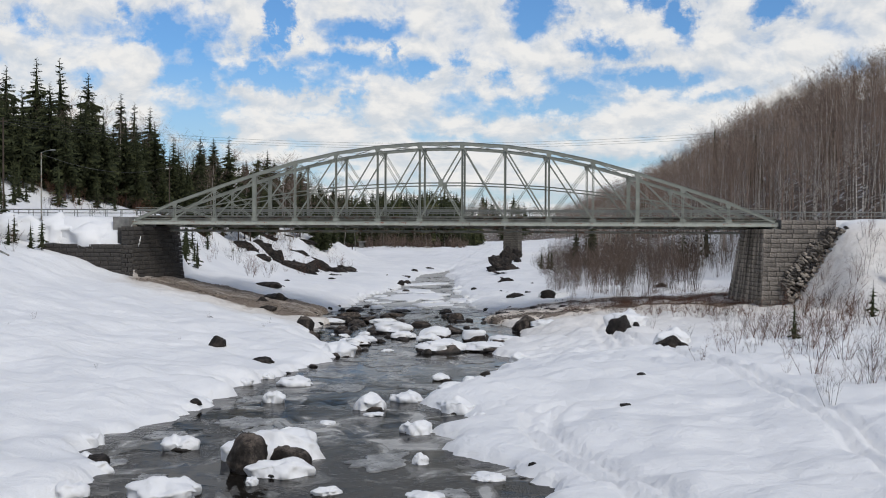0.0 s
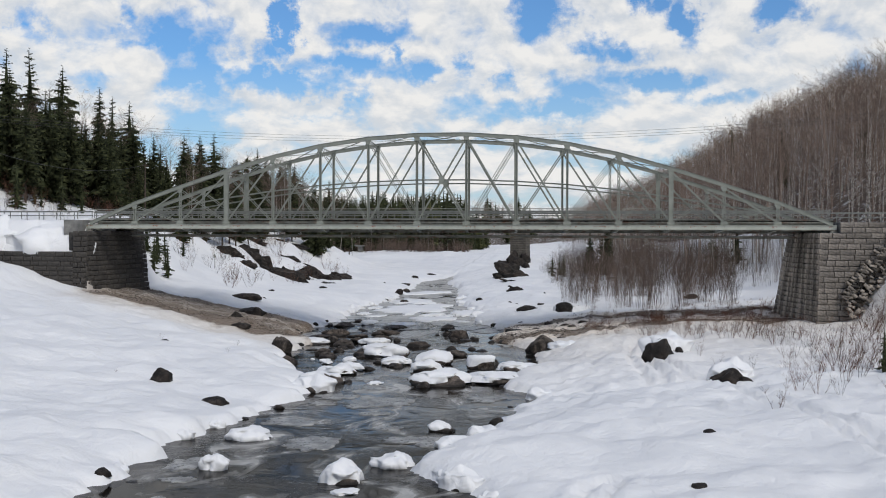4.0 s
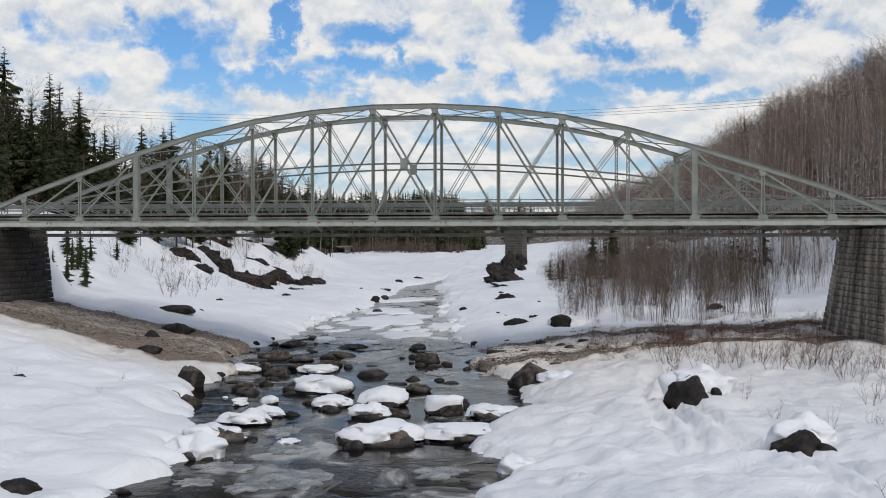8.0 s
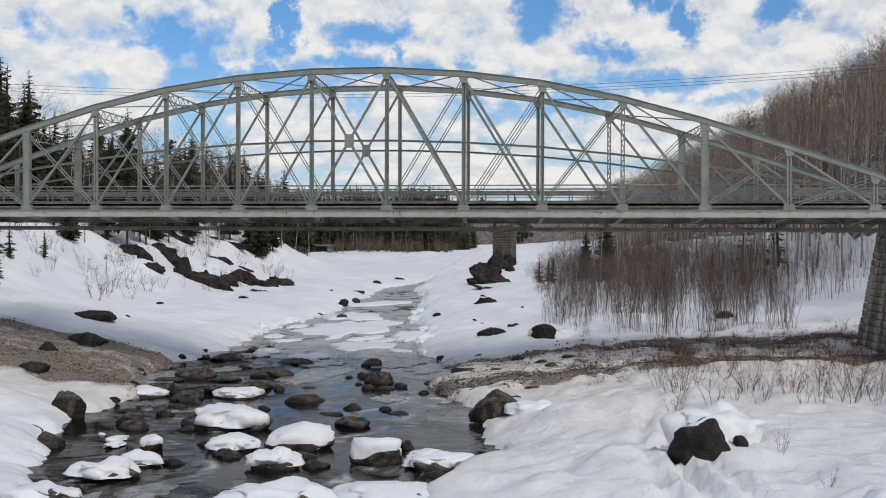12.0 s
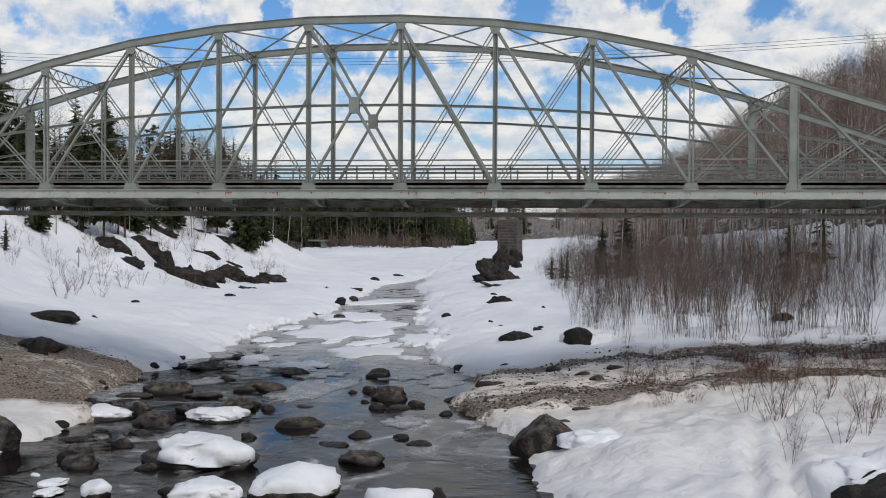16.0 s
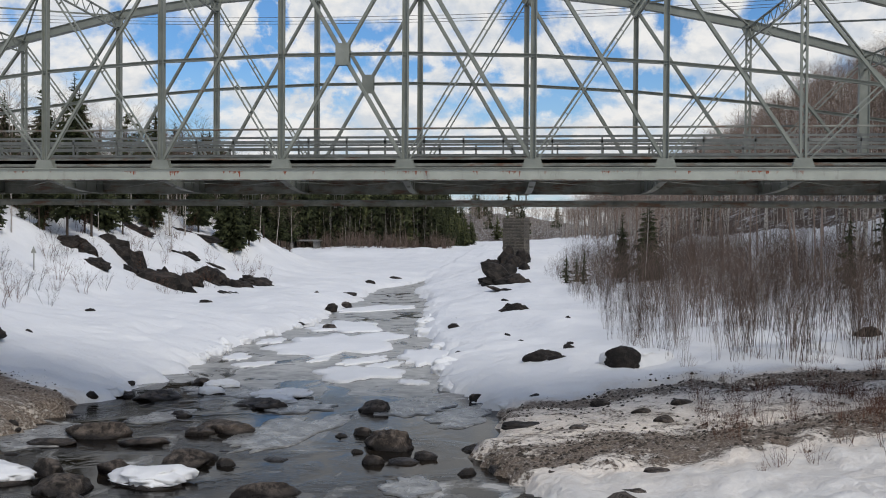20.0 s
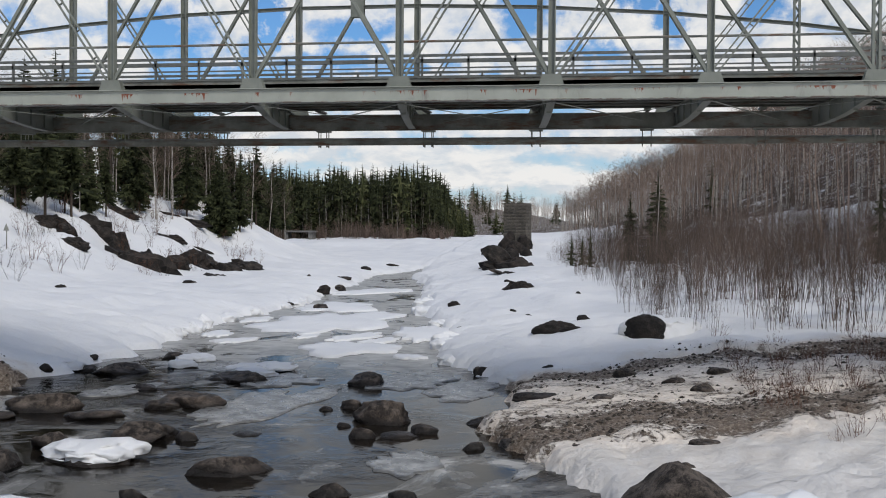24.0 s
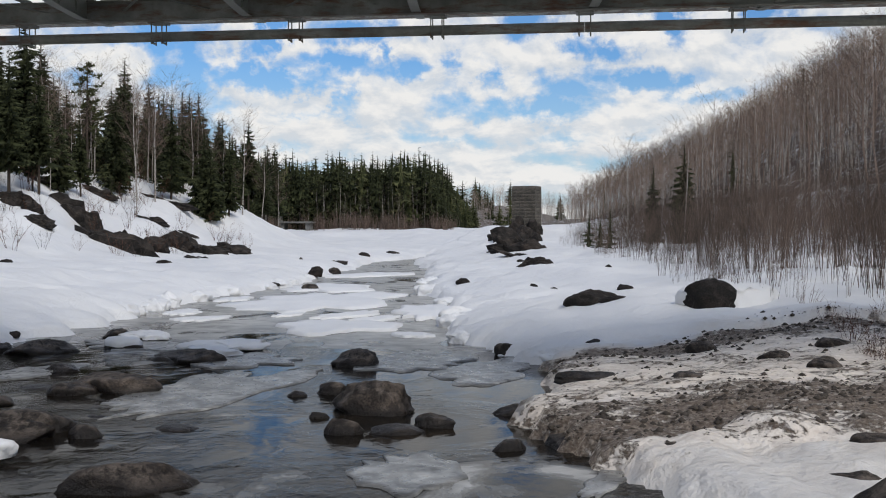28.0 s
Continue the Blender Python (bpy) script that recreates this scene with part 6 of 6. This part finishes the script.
def shrub_mesh(h, seed, stems=9, twigs=4, spread=0.35, r0=0.018, fork=0):
    """Bent stems from one root, with side shoots and, on request, forked tips."""
    r = random.Random(seed)
    m = Mesh()
    for k in range(stems):
        a = r.uniform(0, 6.283)
        L = h * r.uniform(0.55, 1.1)
        out = spread * r.uniform(0.2, 1.2)
        p = Vector((math.cos(a) * 0.12 * h * r.random(), math.sin(a) * 0.12 * h * r.random(), -0.3))
        pts = [p]
        d = Vector((math.cos(a) * out, math.sin(a) * out, 1)).normalized()
        for i in range(3):
            pts.append(pts[-1] + d * L / 3)
            d = (d + Vector((r.uniform(-0.28, 0.28), r.uniform(-0.28, 0.28), 0.10))).normalized()
        m.tube(pts, [r0, r0 * 0.75, r0 * 0.45, 0.003], 3, cap=False)
        for j in range(twigs):
            s = r.uniform(0.9, 2.95)
            q = pts[int(s)].lerp(pts[int(s) + 1], s - int(s))
            a2 = r.uniform(0, 6.283)
            e = Vector((math.cos(a2) * 0.9, math.sin(a2) * 0.9, r.uniform(0.5, 1.3))).normalized() * L * r.uniform(0.12, 0.32)
            m.spike(q, q + e, r0 * 0.40)
            for i in range(fork):
                q2 = q + e * r.uniform(0.3, 0.8)
                a3 = a2 + r.uniform(-1.2, 1.2)
                m.spike(q2, q2 + Vector((math.cos(a3), math.sin(a3), r.uniform(0.3, 1.2))).normalized() * e.length * 0.5, r0 * 0.25)
    return m


def tree_kind(meshes, mats):
    return [m.data("tree", k) for m, k in zip(meshes, mats)]


SPRUCES = [tree_kind(spruce_meshes(20, 30 + k, 44, 11, sp, lo), (BARK, NEEDLE)) for k, (sp, lo) in enumerate(((0.21, 0.05), (0.18, 0.10), (0.24, 0.04), (0.16, 0.22), (0.19, 0.30)))]
PINES = [tree_kind(pine_meshes(18, 47), (BARK, SUNLIT_PINE))]
SMALL_SPRUCES = [tree_kind(spruce_meshes(6, 50 + k, 16, 8, 0.20, 0.04), (BARK, NEEDLE)) for k in range(3)]
BIRCHES = [tree_kind(bare_meshes(14, 60 + k, 24, 5, 0.24, 0.34, 0.9, True), (BIRCH, TWIG)) for k in range(4)]
SHRUB_SHAPES = [shrub_mesh(2.4, 80 + k, 6 - k % 2, 10, 0.55, 0.016, 2) for k in range(5)]
SHRUBS = [m.data("shrub", BARK if k % 2 else REDTWIG) for k, m in enumerate(SHRUB_SHAPES)]
far_brush = []


def tree(kinds, k, x, y, size, name, label, category, group, parts, turn=None, sink=0.0):
    ob = thing(name, label, category, group)
    rr = random.Random(int(x * 31 + y * 17))
    ob.matrix_world = pose(x, y, float(height(x, y)) - sink, 0, 0, rr.uniform(0, 360) if turn is None else turn) @ Matrix.Scale(size, 4)
    for nm, me in zip(parts, kinds[k % len(kinds)]):
        o = new(nm, me)
        o.parent = ob
    return ob


def spruce(x, y, tall, k):
    return tree(SPRUCES, k, x, y, tall / 20, "spruce", "tall dark green spruce at the edge of the wood", "tree", "spruces", ("trunk", "crown"))


def pine(x, y, tall):
    return tree(PINES, 0, x, y, tall / 18, "pine", "tall pine with an open green crown", "tree", "pines", ("trunk", "crown"))


def small_spruce(x, y, tall, k):
    return tree(SMALL_SPRUCES, k, x, y, tall / 6, "young_spruce", "young dark green spruce in the snow", "tree", "young spruces", ("trunk", "crown"))


def birch(x, y, tall, k):
    return tree(BIRCHES, k, x, y, tall / 14, "bare_birch", "leafless birch with pale bark on the slope", "tree", "bare birches", ("trunk", "crown"))


# shrubs on the near bank
def shrub(x, y, size, k):
    ob = tagged(new("bare_shrub", SHRUBS[k % 5]), "leafless brown willow shrub in the snow", "shrub", "bare shrubs on the bank")
    ob.matrix_world = pose(x, y, float(height(x, y)), 0, 0, k * 71) @ Matrix.Scale(size, 4)
    return ob


def far_shrub(x, y, size, k):
    far_brush.append((k % 5, spin(x, y, float(height(x, y)), size, k * 1.3)))


# wood above the road: the tall ones that stand out against the sky, by the height of their tops
def reach_to(x, y, top):
    return top - float(height(x, y))


for k, (x, y, top) in enumerate(((-101, 92.7, 46.6), (-88.6, 80.8, 44.3), (-91.8, 97.6, 43.6), (-91.8, 113.5, 41.5), (-79.4, 100.9, 36.9), (-81.9, 98, 37.6), (-104.8, 88, 44.1), (-97, 96, 38), (-108, 90, 42))):
    spruce(x, y, reach_to(x, y, top), k % 4)
for x, y, top in ((-67.1, 108.3, 28.4), (-84, 112, 36), (-87, 118, 37), (-95, 112, 40), (-98, 104, 41)):
    birch(x, y, reach_to(x, y, top), int(-x))
# on the crest of the rocky bank
for k, (x, y, top) in enumerate(((-51.5, 78, 22.9), (-50.5, 82, 21.0), (-56, 112, 22.9), (-51.1, 118, 23.0), (-46.4, 120, 16.4), (-53, 96, 18), (-55, 88, 19))):
    spruce(x, y, reach_to(x, y, top), k + 3)
pine(-56.5, 105, reach_to(-56.5, 105, 25.3))
for k, (x, y, top) in enumerate(((-51.5, 108, 25.9), (-50.8, 112, 24.9), (-49.7, 122, 23.5), (-47.3, 128, 20.8), (-48, 100, 17), (-53.5, 90, 18))):
    birch(x, y, reach_to(x, y, top), k)
# on the skyline of the wooded hill
for k, (x, y, top) in enumerate(((65.9, 107, 46.2), (63.5, 112, 45.5), (61.4, 120, 44.7), (60, 133, 45), (58.1, 150, 45.6), (55, 164, 43), (50, 180, 41.2), (44, 200, 37.5), (37.4, 220, 33.4), (67, 100, 45), (70, 95, 46), (8.7, 90, 14.6), (12.3, 95, 15.4), (16.4, 80, 17.5), (14, 84, 15.5), (51.9, 62, 27.8))):
    birch(x, y, reach_to(x, y, top), k)
spruce(52.3, 150, reach_to(52.3, 150, 34.2), 1), spruce(62, 110, reach_to(62, 110, 34.8), 2), spruce(14.6, 95, reach_to(14.6, 95, 14.1), 0), spruce(11.5, 98, reach_to(11.5, 98, 12), 1)
r = random.Random(5)
for k in range(50):
    x = r.uniform(-122, -70)
    y = r.uniform(46, 112)
    if x > -70 - (90 - y) * 0.12 and y < 80:
        continue
    spruce(x, y, r.uniform(13, 20), r.randrange(5))
for k in range(70):
    spruce(r.uniform(-118, -72), r.uniform(72, 104), r.uniform(9, 17), r.choice((0, 2)))
for k in range(26):
    birch(r.uniform(-112, -68), r.uniform(50, 118), r.uniform(15, 21), r.randrange(5))
for k in range(44):
    y = r.uniform(30, 66)
    spruce(r.uniform(-100, -61 - (66 - y) * 0.15), y, r.uniform(11, 18), r.randrange(5))
for k in range(30):
    y = r.uniform(16, 46)
    small_spruce(r.uniform(-84, -60 - (46 - y) * 0.1), y, r.uniform(3, 7.5), k)
for k in range(14):
    shrub(r.uniform(40, 50), r.uniform(-9, -3), r.uniform(0.7, 1.6), k)
for k in range(46):
    spruce(r.uniform(-108, -67), r.uniform(58, 106), r.uniform(10, 19), r.randrange(5))
for k in range(14):
    small_spruce(r.uniform(-66, -55), r.uniform(-6, 9), r.uniform(2.5, 6), k)
small_spruce(-57.5, -8, 7.5, 0), small_spruce(-58.5, -2, 6.0, 1), small_spruce(-61, -12, 7, 2)
for k in range(60):
    y = r.uniform(66, 150)
    toe = np.interp(y, TOE_Y, TOE_X)
    x = toe - r.uniform(13, 26)
    (spruce if r.random() < 0.5 else birch)(x, y, r.uniform(8, 14.5), r.randrange(5))
for k in range(60):
    y = r.uniform(130, 225)
    toe = np.interp(y, TOE_Y, TOE_X)
    (spruce if r.random() < 0.45 else birch)(toe - r.uniform(4, 50), y, r.uniform(9, 17), r.randrange(5))
for k in range(44):
    y = r.uniform(72, 165)
    toe = np.interp(y, TOE_Y, TOE_X)
    small_spruce(toe - r.uniform(14, 30), y, r.uniform(2.5, 6), k)
for k in range(50):
    y = r.uniform(72, 160)
    toe = np.interp(y, TOE_Y, TOE_X)
    far_shrub(toe - r.uniform(12, 24), y, r.uniform(0.8, 1.8), k)
# trees on top of the rocky bank
for k in range(38):
    y = r.uniform(92, 168)
    toe = np.interp(y, TOE_Y, TOE_X)
    x = toe - r.uniform(20, 42)
    (spruce if r.random() < 0.48 else birch)(x, y, r.uniform(10, 18), r.randrange(5))
for k in range(34):
    y = r.uniform(120, 185)
    toe = np.interp(y, TOE_Y, TOE_X)
    x = toe - r.uniform(6, 24)
    (spruce if r.random() < 0.5 else birch)(x, y, r.uniform(6, 13), r.randrange(5))
# young spruces by the wall and under the bridge
for k in range(13):
    small_spruce(r.uniform(-46, -36), r.uniform(15, 25), r.uniform(2.0, 4.6), k)
small_spruce(-42, 29, 4.6, 0), small_spruce(-43, 31, 4.2, 1), small_spruce(-44, 30, 5, 2), small_spruce(-42.8, 33, 3.6, 0), small_spruce(-41.5, 27.5, 3.4, 1), small_spruce(-43.5, 41, 3.2, 2)
for k in range(34):
    far_shrub(r.uniform(-70, -58), r.uniform(28, 58), r.uniform(0.8, 1.6), k)
small_spruce(-46.4, -4.2, 4.2, 1), small_spruce(-47.4, -5.0, 3.2, 2), small_spruce(-53, -5.5, 7.0, 0), small_spruce(-54.6, -4.0, 6.0, 2), small_spruce(-51.6, -7.0, 4.6, 1)
small_spruce(-50, -4, 3.6, 0), small_spruce(-49, -7, 3.0, 1), small_spruce(-54, -10, 5.0, 2), small_spruce(-52, -14, 3.4, 0), small_spruce(-56, -16, 4.2, 1)
# single trees on the wooded hill
spruce(49.5, 127.4, 12.5, 1)
small_spruce(4.8, 96, 4.2, 0), small_spruce(7, 93, 4.5, 1), small_spruce(6, 99, 3.6, 2), small_spruce(30, 55, 7, 0), small_spruce(34, 60, 8, 1)
for k in range(110):
    y = r.uniform(6, 130)
    foot = np.interp(y, [-60, -20, 0, 30, 60, 100, 150, 220, 375, 520], [95, 75, 50, 38, 30, 23, 16, 11, -6, -30])
    birch(foot + r.uniform(0, 45), y, r.uniform(12, 19), r.randrange(5))


def stuff(name, label, category, me):
    return tagged(new(name, me), label, category, kind="stuff")


# the bare wood that covers the hill
T = []
for k in range(9):
    a, b = bare_meshes(13, 300 + k, 14, 7, 0.19, 0.46, 1.25)
    T.append(as_template((a, 1 if k % 3 else 2), (b, 2 if k % 4 == 0 else 0)))
for k in range(2):
    a, b = spruce_meshes(11, 330 + k, 13, 6, 0.17, 0.05, False)
    T.append(as_template((a, 0), (b, 3)))
places = []
for k in range(2100):
    y = -25 + 420 * r.random() ** 1.25
    foot = float(np.interp(y, [-60, -20, 0, 30, 60, 100, 150, 220, 375, 520], [95, 75, 50, 38, 30, 23, 16, 11, -6, -30]))
    x = foot + r.uniform(-3, 95)
    if (y < 14 and x < 62) or (y < 46 and 28 < x < 50 - 0.2 * y):
        continue
    s = r.uniform(0.65, 1.25) * (1.2 if 42 < x < 72 else 1)
    kind = r.randrange(9) if r.random() < 0.997 else 9 + r.randrange(2)
    places.append((kind, spin(x, y, float(height(x, y)), s, r.uniform(0, 6.28), r.uniform(-4, 4))))
for k in range(1000):
    y = 170 + 240 * r.random()
    foot = float(np.interp(y, [150, 220, 375, 520], [16, 11, -6, -30]))
    x = foot + r.uniform(-2, 80)
    places.append((r.randrange(9), spin(x, y, float(height(x, y)), r.uniform(0.75, 1.2), r.uniform(0, 6.28), r.uniform(-3, 3))))
stuff("hillside_wood", "dense leafless brown birch wood on a snowy hillside", "woodland", joined("hillside_wood", T, places, [TWIG, BIRCH, PALETWIG, NEEDLE]))

# alder thicket on the flat below the hill
T2 = [as_template((shrub_mesh(5.6, 400 + k, 6, 13, 0.17, 0.014, 1), k % 2)) for k in range(7)]
places = []
for k in range(960):
    y = 19 + 105 * r.random() ** 1.3
    edge = np.interp(y, [18, 22, 43, 98, 125], [16, 11, 9.5, 3.5, 0])
    foot = float(np.interp(y, [0, 30, 60, 100, 150], [50, 38, 30, 22, 13]))
    x = r.uniform(edge, foot + 4)
    if y < 34 and x > 30:
        continue
    near = min(1.0, 0.45 + (x - edge) / 9)
    places.append((r.randrange(7), spin(x, y, float(height(x, y)), r.uniform(0.6, 1.15) * near, r.uniform(0, 6.28))))
for k in range(620):
    y = 22 + 190 * r.random() ** 1.3
    foot = float(np.interp(y, [0, 30, 60, 100, 150, 220], [50, 38, 30, 22, 14, 10]))
    x = foot + 26 * r.random() ** 1.4
    if y < 46 and 29 < x < 48 - 0.2 * y:
        continue
    places.append((r.randrange(7), spin(x, y, float(height(x, y)), r.uniform(0.4, 1.0), r.uniform(0, 6.28))))
stuff("alder_thicket", "brown leafless alder thicket standing in snow", "thicket", joined("alder_thicket", T2, places, [TWIG, BARK]))

# low red-brown brushwood on the gritty strip
T3 = [as_template((shrub_mesh(0.9, 500 + k, 14, 4, 0.7, 0.010), 0)) for k in range(5)]
places = []
for k in range(420):
    x = 36 - 22 * r.random() ** 1.3
    y = 5 + 0.2 * (x - 7) + r.gauss(0, 4.5)
    places.append((r.randrange(5), spin(x, y, float(height(x, y)), r.uniform(0.5, 1.3), r.uniform(0, 6.28))))
stuff("brushwood", "low red-brown brushwood on gritty snow", "brushwood", joined("brushwood", T3, places, [REDTWIG]))

# dark conifer wood behind the river bend
T4 = []
for k in range(5):
    a, b = spruce_meshes(16, 600 + k, 20, 7, 0.24 + 0.02 * (k % 3), 0.04 + 0.03 * k, False)
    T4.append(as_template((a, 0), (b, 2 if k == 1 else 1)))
for k in range(3):
    a, b = bare_meshes(14, 620 + k, 12, 5, 0.2, 0.4, 0.9)
    T4.append(as_template((a, 3), (b, 0)))
places = []
for k in range(860):
    y = 238 + 70 * r.random() ** 1.5
    x = r.uniform(-130, -28 - (y - 238) * 0.06)
    if y < 262 and x > -60 and r.random() < 0.2:
        continue
    kind = r.randrange(5) if r.random() < 0.9 else 5 + r.randrange(3)
    s = r.uniform(0.85, 1.28) * (0.8 if kind > 4 else 1) * min(1, 0.25 + max(0, -29 - x) / 12)
    places.append((kind, spin(x, y, float(height(x, y)), s, r.uniform(0, 6.28))))
for k in range(150):
    x, y = r.uniform(-110, -30), r.uniform(234, 242)
    places.append((5 + r.randrange(3), spin(x, y, float(height(x, y)), r.uniform(0.45, 0.9) * min(1, 0.4 + (-30 - x) / 16), r.uniform(0, 6.28))))
T4.extend(as_template((shrub_mesh(5.0, 640 + k, 12, 8, 0.3, 0.05), 4)) for k in range(3))
for k in range(260):
    x, y = r.uniform(-112, -28), r.uniform(228, 240)
    places.append((8 + r.randrange(3), spin(x, y, float(height(x, y)), r.uniform(0.35, 1.0), r.uniform(0, 6.28))))
stuff("conifer_wood", "dark spruce and pine wood at the river bend", "woodland", joined("conifer_wood", T4, places, [BARK, NEEDLE, SUNLIT_PINE, BIRCH, TWIG]))

# far ridge
places = []
for k in range(1700):
    y = r.uniform(430, 760)
    x = r.uniform(-260, 90)
    kind = r.randrange(5) if r.random() < 0.07 and x < -20 else 5 + r.randrange(3)
    places.append((kind, spin(x, y, float(height(x, y)), r.uniform(0.7, 1.2), r.uniform(0, 6.28))))
# pale twigs replace bark here: distance haze put into the colour
stuff("far_wood", "brown and green wood on the far ridge", "woodland", joined("far_wood", T4, places, [PALETWIG, NEEDLE, SUNLIT_PINE, BIRCH, TWIG]))


for k in range(115):
    y = r.uniform(-66, -6)
    x = 27 + (y + 62) * 0.03 + abs(r.gauss(0, 7)) + (3 if y < -45 else 0)
    shrub(x, y, r.uniform(0.3, 0.95) * (1.5 if x > 33 else 1), k)
for k in range(34):
    shrub(r.uniform(37, 56), r.uniform(-26, -4), r.uniform(0.9, 2.0), k)
for k in range(26):
    shrub(r.uniform(30, 44), r.uniform(-58, -22), r.uniform(0.7, 1.5), k)
small_spruce(33.5, -36, 3.0, 1), small_spruce(44, -14, 3.6, 0), small_spruce(47, -10, 4.2, 2)
shrub(30.8, -66, 1.0, 1), shrub(25.5, -49, 0.8, 2), shrub(34, -59, 1.1, 3), shrub(27.5, -43, 0.9, 4), shrub(24, -31, 0.45, 2), shrub(23, -27, 0.5, 0), shrub(25.5, -36.5, 0.5, 3)
for k in range(54):
    far_shrub(r.uniform(-60, -46), r.uniform(-26, -4), r.uniform(0.4, 1.2), k)
for k in range(80):
    y = r.uniform(30, 120)
    toe = np.interp(y, TOE_Y, TOE_X)
    far_shrub(toe - r.uniform(-4, 16), y, r.uniform(0.5, 1.5), k)
for k in range(46):
    shrub(r.uniform(18.5, 31), r.uniform(-17, 1), r.uniform(0.55, 1.15), k)
for k in range(10):
    shrub(r.uniform(-26, -12), r.uniform(-40, 0) - 20, r.uniform(0.15, 0.35), k)
stuff("slope_brush", "leafless brown brush scattered over the snowy slope", "brushwood", joined("slope_brush", [as_template((m, k % 2)) for k, m in enumerate(SHRUB_SHAPES)], far_brush, [REDTWIG, BARK]))

# ---------- road, lamp, poles and cables ----------
for x0, x1, nm in ((-140, -37.6, "west"), (37.2, 140, "east")):
    z = 12.47 if x0 < 0 else 12.32
    m = Mesh().box(x0, x1, 2.2, 6.6, z - 0.3, z)
    tagged(part("road_" + nm, m, ASPHALT), "wet dark road between banks of ploughed snow", "road", kind="structure")

for s, x0, x1, yy, zz in ((-1, -60, -37.5, 2.1, 12.45), (-1, -60, -37.5, 6.7, 12.45), (1, 37.1, 74, 2.1, 12.3), (1, 37.1, 74, 6.7, 12.3)):
    fence = thing("roadside_railing", "galvanised tube railing beside the road", "railing", "roadside railings")
    part("top_rail", Mesh().box(x0, x1, yy - 0.03, yy + 0.03, zz + 0.86, zz + 0.94), GALV, fence)
    part("lower_rail", Mesh().box(x0, x1, yy - 0.02, yy + 0.02, zz + 0.45, zz + 0.50), GALV, fence)
    x = x0 + 0.4
    while x < x1:
        part("rail_post", Mesh().box(x - 0.035, x + 0.035, yy - 0.035, yy + 0.035, zz - 0.4, zz + 0.88), GALV, fence)
        x += 2.0

lamp = thing("street_lamp", "slim street lamp with a short arm beside the road", "street lamp")
zb = float(height(-49.0, 0.4))
part("pole", Mesh().tube([(-49.0, 0.4, zb - 0.4), (-49.0, 0.4, 20.2)], [0.10, 0.07], 8), STEEL, lamp)
part("arm", Mesh().tube([(-49.0, 0.4, 20.1), (-48.5, 0.4, 20.35), (-47.8, 0.4, 20.42)], [0.035, 0.03, 0.03], 6), GALV, lamp)
m = Mesh()
m.tube([(-47.95, 0.4, 20.42), (-47.75, 0.4, 20.44), (-47.35, 0.4, 20.46), (-47.15, 0.4, 20.45)], [0.05, 0.10, 0.11, 0.04], 8)
part("lamp_head", m, GALV, lamp, "pale grey lamp head")

pole = thing("utility_pole", "grey wooden utility pole by the wood", "utility pole")
zb = float(height(-59.0, 63.0))
part("shaft", Mesh().tube([(-59, 63, zb - 0.4), (-59, 63, 22.2)], [0.14, 0.09], 8), BARK, pole)
part("crossarm", Mesh().box(-59.6, -58.4, 62.95, 63.05, 21.7, 21.82), BARK, pole)


def cable(name, a, b, sag, radius, label):
    a, b = Vector(a), Vector(b)
    pts = []
    for k in range(25):
        t = k / 24
        p = a.lerp(b, t)
        p.z -= sag * 4 * t * (1 - t)
        pts.append(p)
    return tagged(part(name, Mesh().tube(pts, [radius] * 25, 4), WIRE), label, "cable", "overhead cables")


pole = thing("utility_pole", "grey wooden utility pole by the wood", "utility pole")
zb = float(height(-60.8, 12.0))
part("shaft", Mesh().tube([(-60.8, 12, zb - 0.4), (-60.8, 12, 25.7)], [0.14, 0.09], 8), BARK, pole)
part("crossarm", Mesh().box(-61.4, -60.2, 11.95, 12.05, 25.1, 25.22), BARK, pole)
cable("overhead_cable", (-49.0, 0.4, 20.0), (-59, 63, 21.9), 1.6, 0.025, "thin lamp cable between two poles")
for k, (dz, dy) in enumerate(((0, 0), (0.45, 1.2), (-0.4, -1.2))):
    cable("power_line", (-95, 25 + dy, 30.2 + dz), (95, 25 + dy, 31 + dz), 8.2, 0.018, "thin dark power line high across the valley")

# a broken rail in the snow, a marker post and a concrete box by the far bank
ends = [(-47.8, -12.5), (-44.6, -14.5)]
zs = [float(height(*e)) + 0.10 for e in ends]
tagged(part("fallen_rail", Mesh().bar((*ends[0], zs[0]), (*ends[1], zs[1]), 0.16, 0.16), STEEL), "rusty steel rail lying in the snow", "rail")
post = thing("marker_post", "small dark marker post with a pointed board in the snow", "marker post")
zb = float(height(-46.8, 62))
part("stake", Mesh().box(-46.84, -46.76, 61.96, 62.04, zb - 0.3, zb + 2.2), STEEL, post)
part("board", Mesh().add([(-47.1, 61.93, zb + 1.7), (-46.5, 61.93, zb + 1.7), (-46.8, 61.93, zb + 2.4), (-47.1, 61.96, zb + 1.7), (-46.5, 61.96, zb + 1.7), (-46.8, 61.96, zb + 2.4)], [(0, 1, 2), (5, 4, 3), (0, 3, 4, 1), (1, 4, 5, 2), (2, 5, 3, 0)]), STEEL, post)
box = thing("concrete_culvert", "low grey concrete culvert half buried in snow", "culvert")
zb = float(height(-66, 232))
part("roof_slab", Mesh().box(-70.5, -62.5, 230, 234, zb + 1.5, zb + 1.9), CONCRETE, box)
part("side_wall", Mesh().box(-70, -69.2, 230.4, 233.6, zb - 0.6, zb + 1.5), CONCRETE, box)
part("side_wall", Mesh().box(-64, -63, 230.4, 233.6, zb - 0.6, zb + 1.5), CONCRETE, box)
